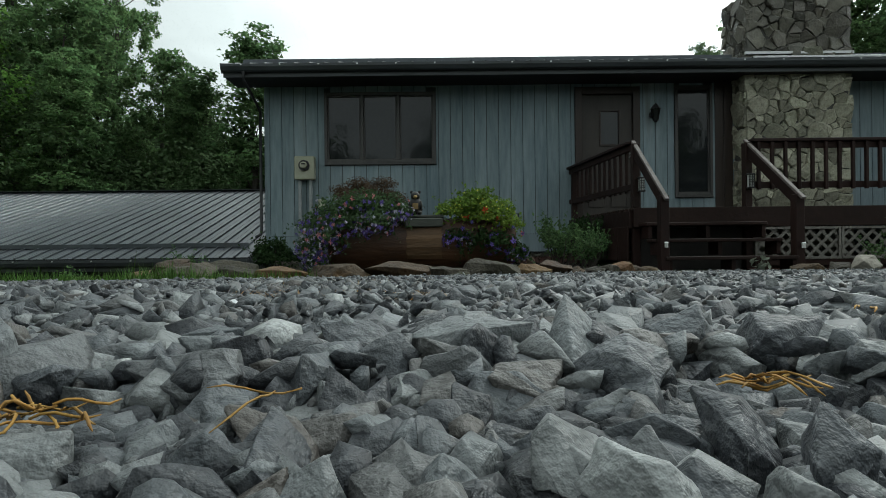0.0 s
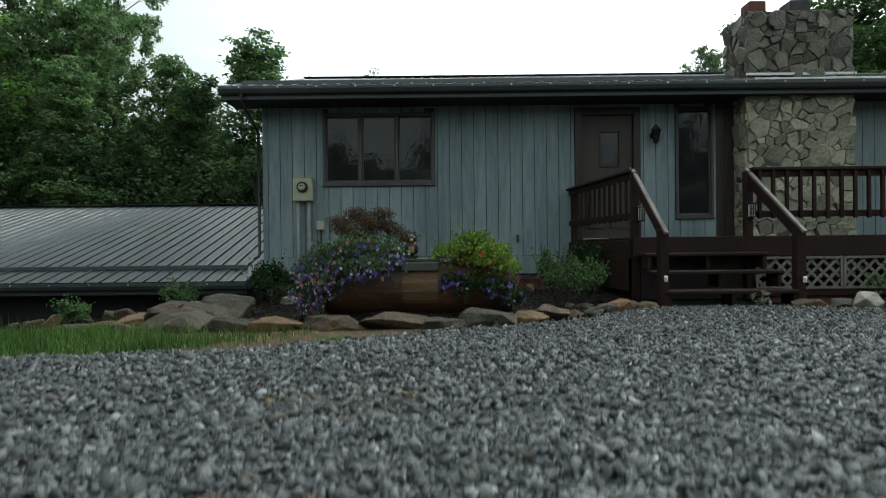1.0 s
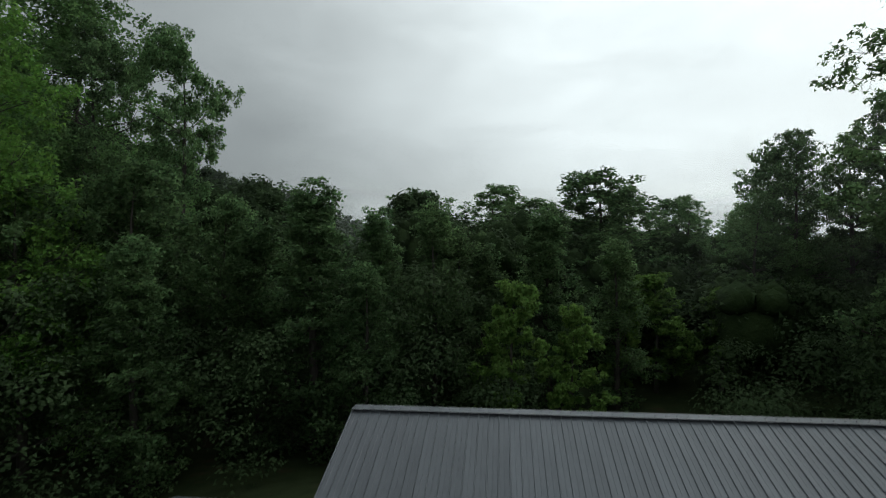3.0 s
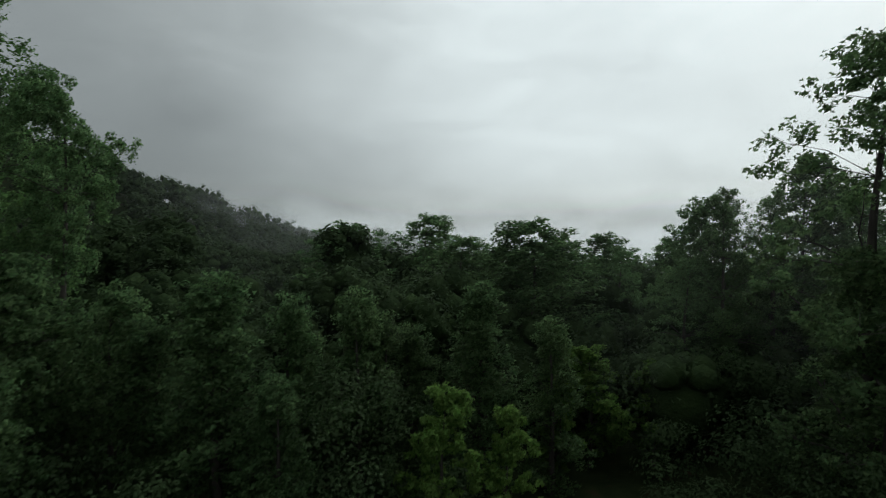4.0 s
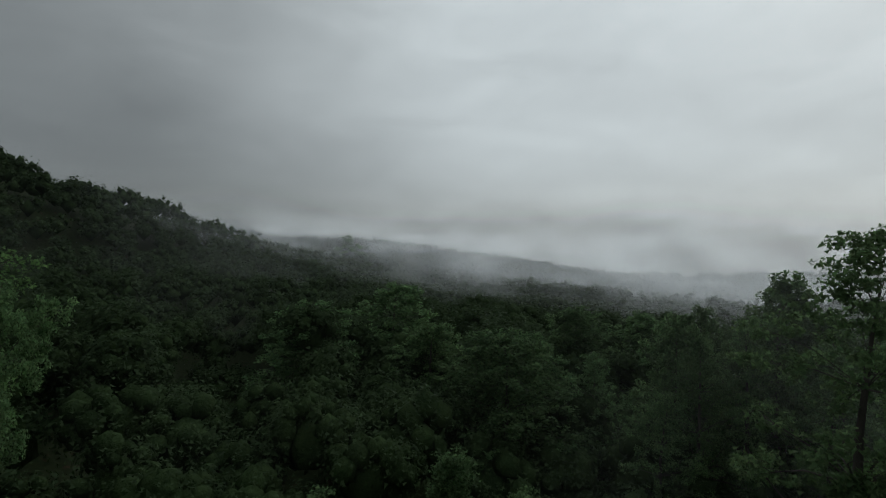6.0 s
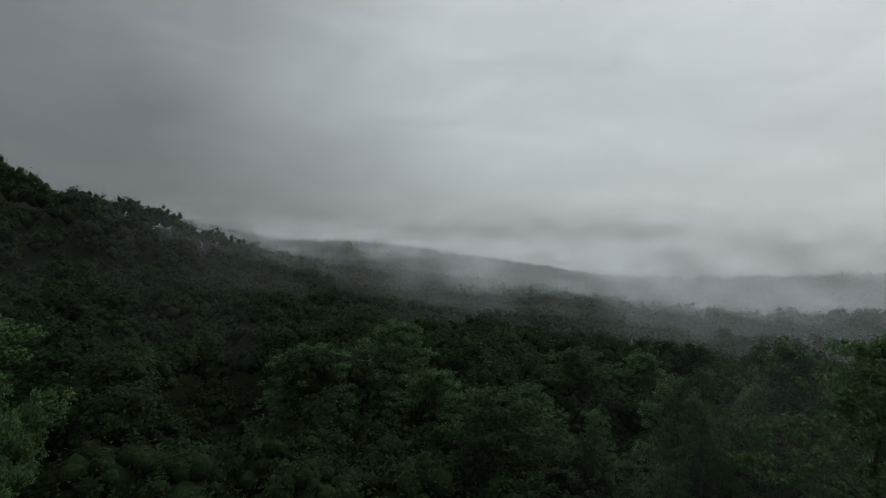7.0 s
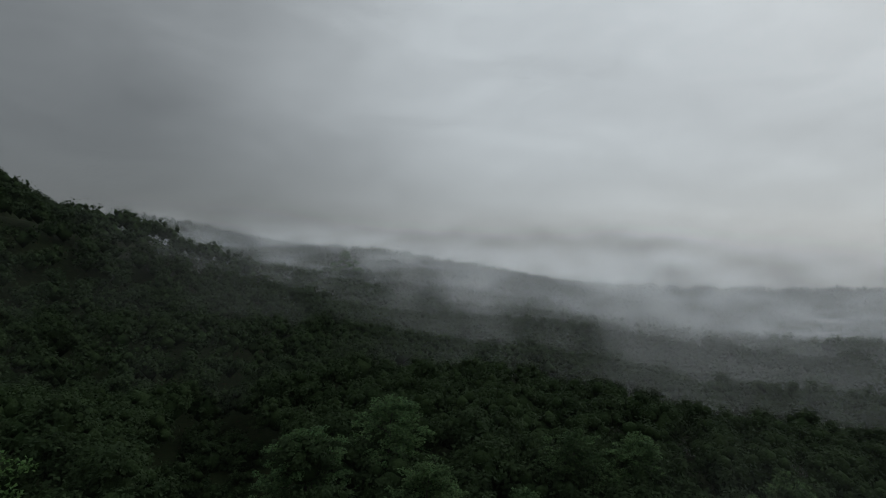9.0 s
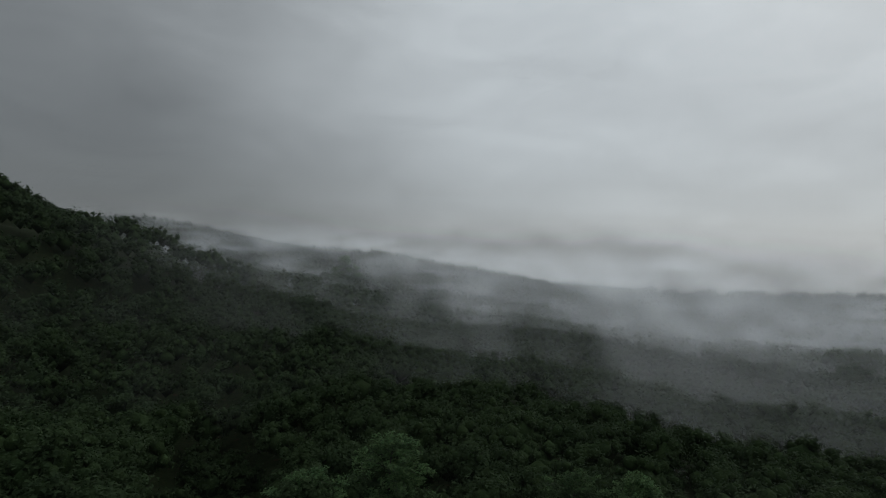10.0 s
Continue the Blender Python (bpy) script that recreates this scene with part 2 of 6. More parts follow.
M = dict(
    gravel=gravel_mat("crushed_stone"),
    # Fines coloured extra dark so gaps between the stones read as shade.
    gravel_bed=mat("shaded_fines", (0.012, 0.0135, 0.015), (0.052, 0.057, 0.061), scale=14, rough=0.8, bump=1.0, bscale=45),
    soil=mat("leaf_littered_soil", (0.016, 0.026, 0.010), (0.034, 0.046, 0.018), scale=0.9, rough=0.95, bump=0.6, bscale=25, spot=(0.05, 0.034, 0.02), spot_scale=0.5, spot_at=0.6, specular=0.1),
    verge=mat("bare_dry_verge", (0.045, 0.034, 0.021), (0.11, 0.082, 0.05), scale=6, rough=0.95, bump=1.0, bscale=40, spot=(0.05, 0.065, 0.022), spot_scale=2.5, spot_at=0.58, specular=0.1),
    turf=mat("mown_turf", (0.025, 0.05, 0.012), (0.050, 0.078, 0.020), scale=2.5, rough=0.95, bump=0.8, bscale=40, spot=(0.12, 0.075, 0.035), spot_scale=1.3, spot_at=0.6, specular=0.1),
    mulch=mat("dark_mulch", (0.005, 0.004, 0.0037), (0.013, 0.0098, 0.0082), scale=9, rough=0.9, bump=1.0, bscale=55, specular=0.12),
    red_mulch=mat("red_mulch", (0.022, 0.009, 0.0065), (0.048, 0.020, 0.014), scale=9, rough=0.9, bump=1.0, bscale=55, specular=0.12),
    siding=mat("weathered_grey_siding", (0.125, 0.172, 0.195), (0.258, 0.316, 0.338), scale=2.2, rough=0.75, bump=0.35, bscale=45, stretch=(1, 1, 0.12), vary=0.1, spot=(0.16, 0.18, 0.18), spot_scale=2.2, spot_at=0.63),
    groove=mat("siding_groove", (0.03, 0.035, 0.036), (0.05, 0.055, 0.056), rough=0.9, bump=0.2),
    trim=mat("brown_grey_trim", (0.055, 0.052, 0.051), (0.088, 0.083, 0.079), scale=6, rough=0.6, bump=0.2, stretch=(1, 1, 0.2)),
    brown=mat("brown_stained_wood", (0.0145, 0.0070, 0.0056), (0.030, 0.0148, 0.0118), scale=5, rough=0.6, bump=0.35, bscale=60, stretch=(0.3, 0.3, 0.3), vary=0.2, spot=(0.075, 0.052, 0.043), spot_scale=6, spot_at=0.7, specular=0.2),
    deck=mat("brown_deck_boards", (0.014, 0.0072, 0.0050), (0.028, 0.0142, 0.0098), scale=5, rough=0.65, bump=0.35, bscale=60, stretch=(0.3, 1, 1), vary=0.2, specular=0.2),
    # Pale tone imitates the wet reflection along the handrail tops.
    worn=mat("wet_sheen_wood", (0.07, 0.052, 0.046), (0.2, 0.17, 0.158), scale=6, rough=0.6, bump=0.3, stretch=(1, 0.3, 1)),
    lattice=mat("weathered_lattice", (0.12, 0.112, 0.098), (0.20, 0.188, 0.168), scale=8, rough=0.75, bump=0.25, vary=0.12),
    roof=mat("galvanised_roof", (0.073, 0.080, 0.089), (0.108, 0.118, 0.130), scale=1.4, rough=0.36, metal=0.36, bump=0.03, bscale=9, stretch=(1, 0.3, 1), vary=0.05, spot=(0.075, 0.075, 0.074), spot_scale=1.2, spot_at=0.66),
    gutter=mat("dark_gutter", (0.040, 0.044, 0.047), (0.064, 0.071, 0.075), scale=3, rough=0.4, bump=0.05, stretch=(0.2, 1, 1)),
    # Colour lowered to deepen the shade under the eaves.
    soffit=mat("soffit_shade", (0.018, 0.018, 0.019), (0.030, 0.030, 0.031), scale=3, rough=0.8, bump=0.2),
    stone=mat("tan_field_stone", (0.19, 0.185, 0.138), (0.42, 0.405, 0.31), scale=7, rough=0.8, bump=0.9, bscale=22, vary=0.42, spot=(0.15, 0.14, 0.115), spot_scale=6, spot_at=0.58),
    wet_stone=mat("rain_wet_field_stone", (0.060, 0.055, 0.044), (0.175, 0.161, 0.128), scale=7, rough=0.5, bump=0.7, bscale=26, vary=0.55, spot=(0.07, 0.068, 0.06), spot_scale=6, spot_at=0.6),
    mortar=mat("dark_mortar", (0.05, 0.047, 0.042), (0.09, 0.086, 0.078), scale=9, rough=0.9, bump=0.5),
    ochre_boulder=mat("ochre_field_stone", (0.060, 0.033, 0.015), (0.175, 0.105, 0.050), scale=6, rough=0.75, bump=0.9, bscale=22, vary=0.35, spot=(0.10, 0.085, 0.065), spot_scale=4, spot_at=0.58),
    grey_boulder=mat("grey_field_stone", (0.024, 0.021, 0.015), (0.082, 0.070, 0.049), scale=6, rough=0.75, bump=0.9, bscale=22, vary=0.35, spot=(0.075, 0.085, 0.045), spot_scale=4, spot_at=0.58),
    chip=mat("bark_chip", (0.0072, 0.0054, 0.0045), (0.0240, 0.0168, 0.0126), scale=20, rough=0.85, bump=0.4, island=0.5, specular=0.15),
    petal_yellow=leaf_mat("yellow_petals", (0.42, 0.42, 0.05), (0.58, 0.56, 0.09), 0.25, 0.2),
    boulder=mat("edging_boulder", (0.027, 0.018, 0.011), (0.105, 0.070, 0.042), scale=6, rough=0.75, bump=0.9, bscale=22, vary=0.4, spot=(0.15, 0.085, 0.038), spot_scale=3, spot_at=0.58),
    pale_boulder=mat("pale_boulder", (0.22, 0.20, 0.165), (0.37, 0.34, 0.29), scale=4, rough=0.8, bump=0.7, bscale=18, vary=0.1),
    quartz=mat("white_quartz", (0.50, 0.52, 0.54), (0.72, 0.73, 0.74), scale=60, rough=0.5, bump=0.3, bscale=200),
    brick=mat("red_flue_clay", (0.10, 0.036, 0.027), (0.17, 0.062, 0.044), scale=9, rough=0.8, bump=0.5),
    soot=mat("sooty_metal", (0.02, 0.02, 0.021), (0.045, 0.044, 0.043), scale=6, rough=0.6, bump=0.2),
    glass=glass_mat("window_glass"),
    # Dark colour stands for unlit space indoors and under the deck.
    dark=mat("unlit_dark", (0.02, 0.018, 0.017), (0.04, 0.036, 0.033), rough=0.9, bump=0.0),
    door_leaf=mat("brown_door_paint", (0.036, 0.030, 0.026), (0.060, 0.050, 0.043), scale=5, rough=0.5, bump=0.2, stretch=(1, 1, 0.15)),
    door=mat("dark_brown_door", (0.026, 0.018, 0.015), (0.046, 0.032, 0.026), scale=5, rough=0.45, bump=0.2, stretch=(1, 1, 0.15)),
    beige=mat("beige_meter_enamel", (0.33, 0.33, 0.24), (0.42, 0.42, 0.32), scale=5, rough=0.45, bump=0.1),
    grey_pipe=mat("grey_conduit", (0.16, 0.175, 0.175), (0.24, 0.255, 0.255), scale=5, rough=0.5, bump=0.1),
    black=mat("black_metal", (0.012, 0.012, 0.013), (0.03, 0.03, 0.032), rough=0.45, bump=0.1),
    lamp_glass=mat("frosted_lamp_glass", (0.45, 0.46, 0.44), (0.6, 0.61, 0.58), rough=0.3, bump=0.1),
    steel=mat("brushed_steel", (0.5, 0.5, 0.5), (0.65, 0.65, 0.65), rough=0.35, metal=0.9, bump=0.05),
    split_wood=mat("split_orange_wood", (0.055, 0.030, 0.014), (0.14, 0.078, 0.035), scale=4, rough=0.65, bump=0.5, bscale=40, stretch=(0.2, 1, 1)),
    log=mat("orange_brown_log", (0.028, 0.014, 0.008), (0.095, 0.043, 0.019), scale=3, rough=0.6, bump=0.5, bscale=30, stretch=(0.25, 1, 1), spot=(0.07, 0.035, 0.02), spot_scale=4, spot_at=0.6),
    green_wood=mat("grey_green_plank", (0.034, 0.038, 0.031), (0.072, 0.077, 0.064), scale=6, rough=0.7, bump=0.3, stretch=(0.3, 1, 1)),
    bark=mat("grey_brown_bark", (0.034, 0.029, 0.024), (0.08, 0.07, 0.06), scale=4, rough=0.9, bump=0.8, bscale=14, stretch=(1, 1, 0.25)),
    figure=mat("painted_resin_figure", (0.009, 0.008, 0.0075), (0.022, 0.018, 0.016), scale=12, rough=0.5, bump=0.2),
    hose=mat("yellow_hose", (0.55, 0.36, 0.03), (0.70, 0.48, 0.05), rough=0.45, bump=0.1),
    needles=mat("dry_orange_needles", (0.26, 0.125, 0.02), (0.42, 0.24, 0.06), scale=40, rough=0.7, bump=0.0, island=0.25),
    straw=mat("dry_straw", (0.20, 0.125, 0.05), (0.34, 0.24, 0.10), rough=0.8, bump=0.0, island=0.25),
    grass=leaf_mat("grass_blades", (0.046, 0.098, 0.022), (0.098, 0.165, 0.040), 0.5, 0.3),
    leaf=leaf_mat("broad_leaves", (0.085, 0.17, 0.058), (0.15, 0.26, 0.088), 0.4, 0.5),
    # Brighter copy of the leaf greens, for a crown that looks lit.
    leaf_lit=leaf_mat("lit_leaves", (0.10, 0.22, 0.045), (0.18, 0.32, 0.075), 0.35, 0.55),
    leaf_wood=leaf_mat("creeper_leaves", (0.080, 0.146, 0.062), (0.143, 0.226, 0.094), 0.5, 0.64, 0.24),
    leaf_bright=leaf_mat("bright_leaves", (0.105, 0.195, 0.048), (0.178, 0.29, 0.072), 0.35, 0.6, 0.12),
    petunia_leaf=leaf_mat("petunia_leaves", (0.042, 0.078, 0.034), (0.075, 0.122, 0.05), 0.4, 0.35),
    pale_leaf=leaf_mat("pale_leaves", (0.16, 0.18, 0.14), (0.26, 0.28, 0.22), 0.3, 0.3),
    leaf_dark=leaf_mat("dark_leaves", (0.020, 0.042, 0.015), (0.038, 0.070, 0.024)),
    # Darker than the leaves: shade inside the crowns put into the colour.
    wood_mass=mat("shaded_crown_fill", (0.023, 0.041, 0.016), (0.042, 0.068, 0.025), scale=0.25, rough=0.9, bump=1.0, bscale=2.5, island=0.12, specular=0.03),
    wood_far=leaf_mat("far_wood_leaves", (0.032, 0.055, 0.025), (0.058, 0.090, 0.038), 0.14, 0.3),
    maple=leaf_mat("red_maple_leaves", (0.052, 0.030, 0.020), (0.095, 0.066, 0.038), 0.3, 0.3),
    lime=leaf_mat("lime_leaves", (0.085, 0.155, 0.025), (0.17, 0.25, 0.04), 0.3, 0.3),
    petal_violet=leaf_mat("violet_petals", (0.085, 0.055, 0.26), (0.16, 0.11, 0.38), 0.4, 0.2),
    petal_pink=leaf_mat("pink_petals", (0.50, 0.14, 0.17), (0.62, 0.27, 0.27), 0.3, 0.2),
    petal_white=leaf_mat("pale_petals", (0.40, 0.38, 0.52), (0.62, 0.60, 0.70), 0.2, 0.2),
    petal_red=leaf_mat("red_petals", (0.55, 0.04, 0.02), (0.68, 0.08, 0.04), 0.2, 0.2),
)

# ---------------------------------------------------------------- building helpers
rng = np.random.default_rng(7)


def part(name, bm, material, parent=None, label="", smooth=False):
    """Links a bmesh (or a mesh) as one mesh object, under a thing or a part if one is given."""
    if isinstance(bm, bpy.types.Mesh):
        me = bm
    else:
        me = bpy.data.meshes.new(name)
        bmesh.ops.recalc_face_normals(bm, faces=bm.faces)
        bm.to_mesh(me)
        bm.free()
    if smooth:
        me.polygons.foreach_set("use_smooth", [True] * len(me.polygons))
    if not me.materials:
        me.materials.append(M[material])
    ob = new(name, me)
    if parent:
        ob.parent = parent
    if label:
        tagged(ob, label)
    return ob


def thing(name, label, category, group="", kind="", at=(0, 0, 0), turn=0.0):
    ob = tagged(new(name), label, category, group, kind)
    ob.matrix_basis = pose(*at, 0, 0, turn)
    return ob


def box(bm, x0, x1, y0, y1, z0, z1, bevel=0.0):
    vs = [bm.verts.new((x, y, z)) for z in (z0, z1) for x, y in ((x0, y0), (x1, y0), (x1, y1), (x0, y1))]
    fs = [bm.faces.new([vs[i] for i in f]) for f in ((3, 2, 1, 0), (4, 5, 6, 7), (0, 1, 5, 4), (1, 2, 6, 5), (2, 3, 7, 6), (3, 0, 4, 7))]
    if bevel:
        es = list({e for f in fs for e in f.edges})
        bmesh.ops.bevel(bm, geom=es, offset=bevel, segments=1, affect="EDGES")
    return bm


def boxed(*a, bevel=0.0):
    return box(bmesh.new(), *a, bevel=bevel)


def beam(bm, p, q, w, h, bevel=0.004):
    """A squared timber from p to q, w wide across, h high."""
    p, q = Vector(p), Vector(q)
    d = (q - p).normalized()
    side = d.cross(Vector((0, 0, 1)))
    side = side.normalized() if side.length > 1e-4 else Vector((1, 0, 0))
    up = side.cross(d)
    vs = [bm.verts.new(o + side * (sx * w / 2) + up * (sz * h / 2)) for o in (p, q) for sx, sz in ((-1, -1), (1, -1), (1, 1), (-1, 1))]
    fs = [bm.faces.new([vs[i] for i in f]) for f in ((3, 2, 1, 0), (4, 5, 6, 7), (0, 1, 5, 4), (1, 2, 6, 5), (2, 3, 7, 6), (3, 0, 4, 7))]
    if bevel:
        bmesh.ops.bevel(bm, geom=list({e for f in fs for e in f.edges}), offset=bevel, segments=1, affect="EDGES")
    return bm


def tube(bm, pts, radii, n=8, cap=True):
    """A tapered round limb through the points."""
    rings = []
    pts = [Vector(p) for p in pts]
    for i, p in enumerate(pts):
        d = (pts[min(i + 1, len(pts) - 1)] - pts[max(i - 1, 0)]).normalized()
        a = d.orthogonal().normalized()
        b = d.cross(a)
        rings.append([bm.verts.new(p + (a * math.cos(k * 2 * math.pi / n) + b * math.sin(k * 2 * math.pi / n)) * radii[i]) for k in range(n)])
    for r0, r1 in zip(rings, rings[1:]):
        d0 = min(range(n), key=lambda k: (r1[k].co - r0[0].co).length)
        for k in range(n):
            bm.faces.new((r0[k], r0[(k + 1) % n], r1[(k + 1 + d0) % n], r1[(k + d0) % n]))
    if cap:
        bm.faces.new(rings[0][::-1])
        bm.faces.new(rings[-1])
    return bm


def hull_stone(r, dims, points=16, bevel=0.0, blunt=2.6):
    """A broken, many-sided stone: the hull of random points on a blunt box, its edges worn."""
    bm = bmesh.new()
    for _ in range(points):
        d = Vector((r.gauss(0, 1), r.gauss(0, 1), r.gauss(0, 1))).normalized()
        k = (abs(d.x) ** blunt + abs(d.y) ** blunt + abs(d.z) ** blunt) ** (-1 / blunt)
        d = d * k * r.uniform(0.86, 1.08)
        bm.verts.new((d.x * dims[0], d.y * dims[1], d.z * dims[2]))
    bmesh.ops.convex_hull(bm, input=list(bm.verts))
    bmesh.ops.delete(bm, geom=[v for v in bm.verts if not v.link_faces], context="VERTS")
    if bevel:
        bmesh.ops.dissolve_limit(bm, angle_limit=0.12, verts=bm.verts, edges=bm.edges)
        bmesh.ops.bevel(bm, geom=list(bm.edges), offset=bevel * min(dims), segments=1, affect="EDGES", clamp_overlap=True)
    bmesh.ops.triangulate(bm, faces=list(bm.faces))
    return bm


def boulder(seed, size):
    """A rough quarried field stone with broken faces and worn edges, its base a little below z = 0."""
    r = random.Random(seed)
    bm = hull_stone(r, (size[0] * 0.54, size[1] * 0.52, size[2] * 0.6), 18, 0.05, 4.5)
    bmesh.ops.subdivide_edges(bm, edges=[e for e in bm.edges if e.calc_length() > 0.09], cuts=1, use_grid_fill=True)
    off = Vector((seed * 3.7, seed * 1.9, seed * 5.3))
    bmesh.ops.subdivide_edges(bm, edges=[e for e in bm.edges if e.calc_length() > 0.07], cuts=1, use_grid_fill=True)
    for v in bm.verts:
        v.co += Vector([noise.noise(v.co * 9 + off * (k + 1)) for k in range(3)]) * 0.013 + Vector((v.co.x, v.co.y, 0)) * 0.07 * noise.noise(Vector((off.x, off.y, v.co.z * 34)))
        v.co.z += size[2] * 0.40
    return bm


def mesh_np(name, verts, faces):
    """A mesh from arrays of points and of faces with the same number of corners."""
    me = bpy.data.meshes.new(name)
    verts, faces = np.asarray(verts, np.float32), np.asarray(faces, np.int32)
    k = faces.shape[1]
    me.vertices.add(len(verts))
    me.vertices.foreach_set("co", verts.ravel())
    me.loops.add(faces.size)
    me.loops.foreach_set("vertex_index", faces.ravel())
    me.polygons.add(len(faces))
    me.polygons.foreach_set("loop_start", np.arange(0, faces.size, k, dtype=np.int32))
    me.update(calc_edges=True)
    return me


def unit(n):
    v = rng.normal(size=(n, 3))
    return v / np.linalg.norm(v, axis=1)[:, None]


def leaf_quads(centres, size, facing=None, spread=1.0, slim=0.55):
    """Folded diamond-shaped leaves at the centres. size: one length or one for each."""
    n = len(centres)
    nor = unit(n) * spread
    if facing is not None:
        nor = nor + facing
    nor /= np.linalg.norm(nor, axis=1)[:, None] + 1e-9
    along = np.cross(nor, unit(n))
    along /= np.linalg.norm(along, axis=1)[:, None] + 1e-9
    side = np.cross(nor, along)
    s = (np.ones(n) * size)[:, None] * rng.uniform(0.7, 1.3, (n, 1))
    v = np.stack([centres - along * s * 0.5, centres + side * s * slim * 0.5 + nor * s * 0.1, centres + along * s * 0.5, centres - side * s * slim * 0.5 + nor * s * 0.1], 1)
    return v.reshape(-1, 3), np.arange(4 * n).reshape(-1, 4)


def leaf_tris(centres, size, facing, spread=1.0, slim=0.8):
    """Single pointed leaves or leaf sprays, one triangle each."""
    n = len(centres)
    nor = unit(n) * spread + facing
    nor /= np.linalg.norm(nor, axis=1)[:, None] + 1e-9
    along = np.cross(nor, unit(n))
    along /= np.linalg.norm(along, axis=1)[:, None] + 1e-9
    side = np.cross(nor, along)
    s = (np.ones(n) * size)[:, None] * rng.uniform(0.7, 1.3, (n, 1))
    v = np.stack([centres - along * s * 0.4 - side * s * slim * 0.5, centres - along * s * 0.4 + side * s * slim * 0.5, centres + along * s * 0.7], 1)
    return v.reshape(-1, 3), np.arange(3 * n).reshape(-1, 3)


def smooth(x, a, b):
    t = np.clip((np.asarray(x, float) - a) / (b - a), 0, 1)
    return t * t * (3 - 2 * t)


# ---------------------------------------------------------------- the lie of the land
LAND = [(0, 30, -3), (-25, 30, -3), (25, 30, -3), (0, 55, 0), (0, 85, 1), (30, 50, 1), (-60, 80, 4), (60, 80, -3), (0, 140, -4), (-96, 188, 0),
        (120, 200, -27), (-31, 97, -15), (-46, 142, -11), (86, 122, -10), (46, 156, -9), (48, 238, -14), (35, 319, -16), (-196, 242, 46), (-180, 325, 38), (-266, 306, 73), (-375, 333, 132), (-146, 391, 1), (-55, 495, -6), (60, 450, -28), (200, 400, -48), (430, 500, -80),
        (181, 1270, -50), (431, 1000, -80), (431, 1250, -66), (-150, 800, 10), (-500, 900, 50), (0, 2500, -60), (1200, 1600, -110), (-1500, 1500, 60), (0, -100, 0), (-100, -60, 4), (100, -60, -4), (0, -1500, 20), (-1500, -500, 60), (1500, -500, -40)]
LAND = np.array(LAND, float)


def far_land(x, y):
    d2 = (x[..., None] - LAND[:, 0]) ** 2 + (y[..., None] - LAND[:, 1]) ** 2
    w = 1 / (d2 + 150.0) ** 1.6
    return (w * LAND[:, 2]).sum(-1) / w.sum(-1)


def near_land(x, y):
    drive = 0.03 - 0.040 * np.clip(y, -3, 6)
    drop = 0.085 * np.clip(-x - 1.0, 0, 9) * smooth(y, 2.6, 6.5)
    bank = 0.13 * smooth(y, 6.4, 8.6) * smooth(x, -2.5, -0.5)
    bank = bank + 0.085 * np.exp(-((x + 0.2) ** 2 / 1.3 + (y - 4.85) ** 2 / 0.28))
    return drive - drop + bank


def land(x, y):
    x, y = np.asarray(x, float), np.asarray(y, float)
    r = np.hypot(x, y - 6)
    k = smooth(r, 13, 26)
    return near_land(x, y) * (1 - k) + far_land(x, y) * k


def land1(x, y):
    return float(land(np.array([x]), np.array([y]))[0])


def sheet(name, outline, lift, material, step, label, category, kind="structure", rough=0.0):
    """A ground cover that follows the land inside an outline, raised by lift."""
    pts = np.array(outline)
    x0, y0 = pts.min(0)
    x1, y1 = pts.max(0)
    nx, ny = int((x1 - x0) / step) + 1, int((y1 - y0) / step) + 1
    gx, gy = np.meshgrid(np.linspace(x0, x1, nx), np.linspace(y0, y1, ny))

    def inside(px, py):
        c = np.zeros(px.shape, bool)
        for (ax, ay), (bx, by) in zip(pts, np.roll(pts, -1, 0)):
            cross = ((ay > py) != (by > py)) & (px < (bx - ax) * (py - ay) / (by - ay + 1e-12) + ax)
            c ^= cross
        return c
    gz = land(gx, gy) + lift
    if rough:
        gz = gz + rough * np.array([[noise.noise((a * 5, b * 5, 0.3)) + 0.6 * noise.noise((a * 17, b * 17, 3.3)) for a, b in zip(ra, rb)] for ra, rb in zip(gx, gy)])
    idx = np.arange(nx * ny).reshape(ny, nx)
    quads = np.stack([idx[:-1, :-1], idx[:-1, 1:], idx[1:, 1:], idx[1:, :-1]], -1).reshape(-1, 4)
    mx = (gx[:-1, :-1] + gx[1:, 1:]).ravel() / 2
    my = (gy[:-1, :-1] + gy[1:, 1:]).ravel() / 2
    me = mesh_np(name, np.stack([gx, gy, gz], -1).reshape(-1, 3), quads[inside(mx, my)])
    ob = part(name, me, material, smooth=True)
    return tagged(ob, label, category, kind=kind), inside

# ---------------------------------------------------------------- ground, drive and bed
def build_ground():
    radii = np.concatenate([np.arange(0, 14, 0.35), 14 * 1.055 ** np.arange(0, 108)])
    ang = np.linspace(0, 2 * math.pi, 181)[:-1]
    gr, ga = np.meshgrid(radii, ang, indexing="ij")
    x, y = gr * np.cos(ga), 6 + gr * np.sin(ga)
    z = land(x, y) - 0.025 * (1 - smooth(gr, 14, 22))
    idx = np.arange(x.size).reshape(x.shape)
    nxt = np.roll(idx, -1, 1)
    quads = np.stack([idx[:-1], idx[1:], nxt[1:], nxt[:-1]], -1).reshape(-1, 4)
    ob = part("ground", mesh_np("ground", np.stack([x, y, z], -1).reshape(-1, 3), quads), "soil", smooth=True)
    tagged(ob, "grassy forest soil falling away into a wooded valley", "ground", kind="structure")


build_ground()

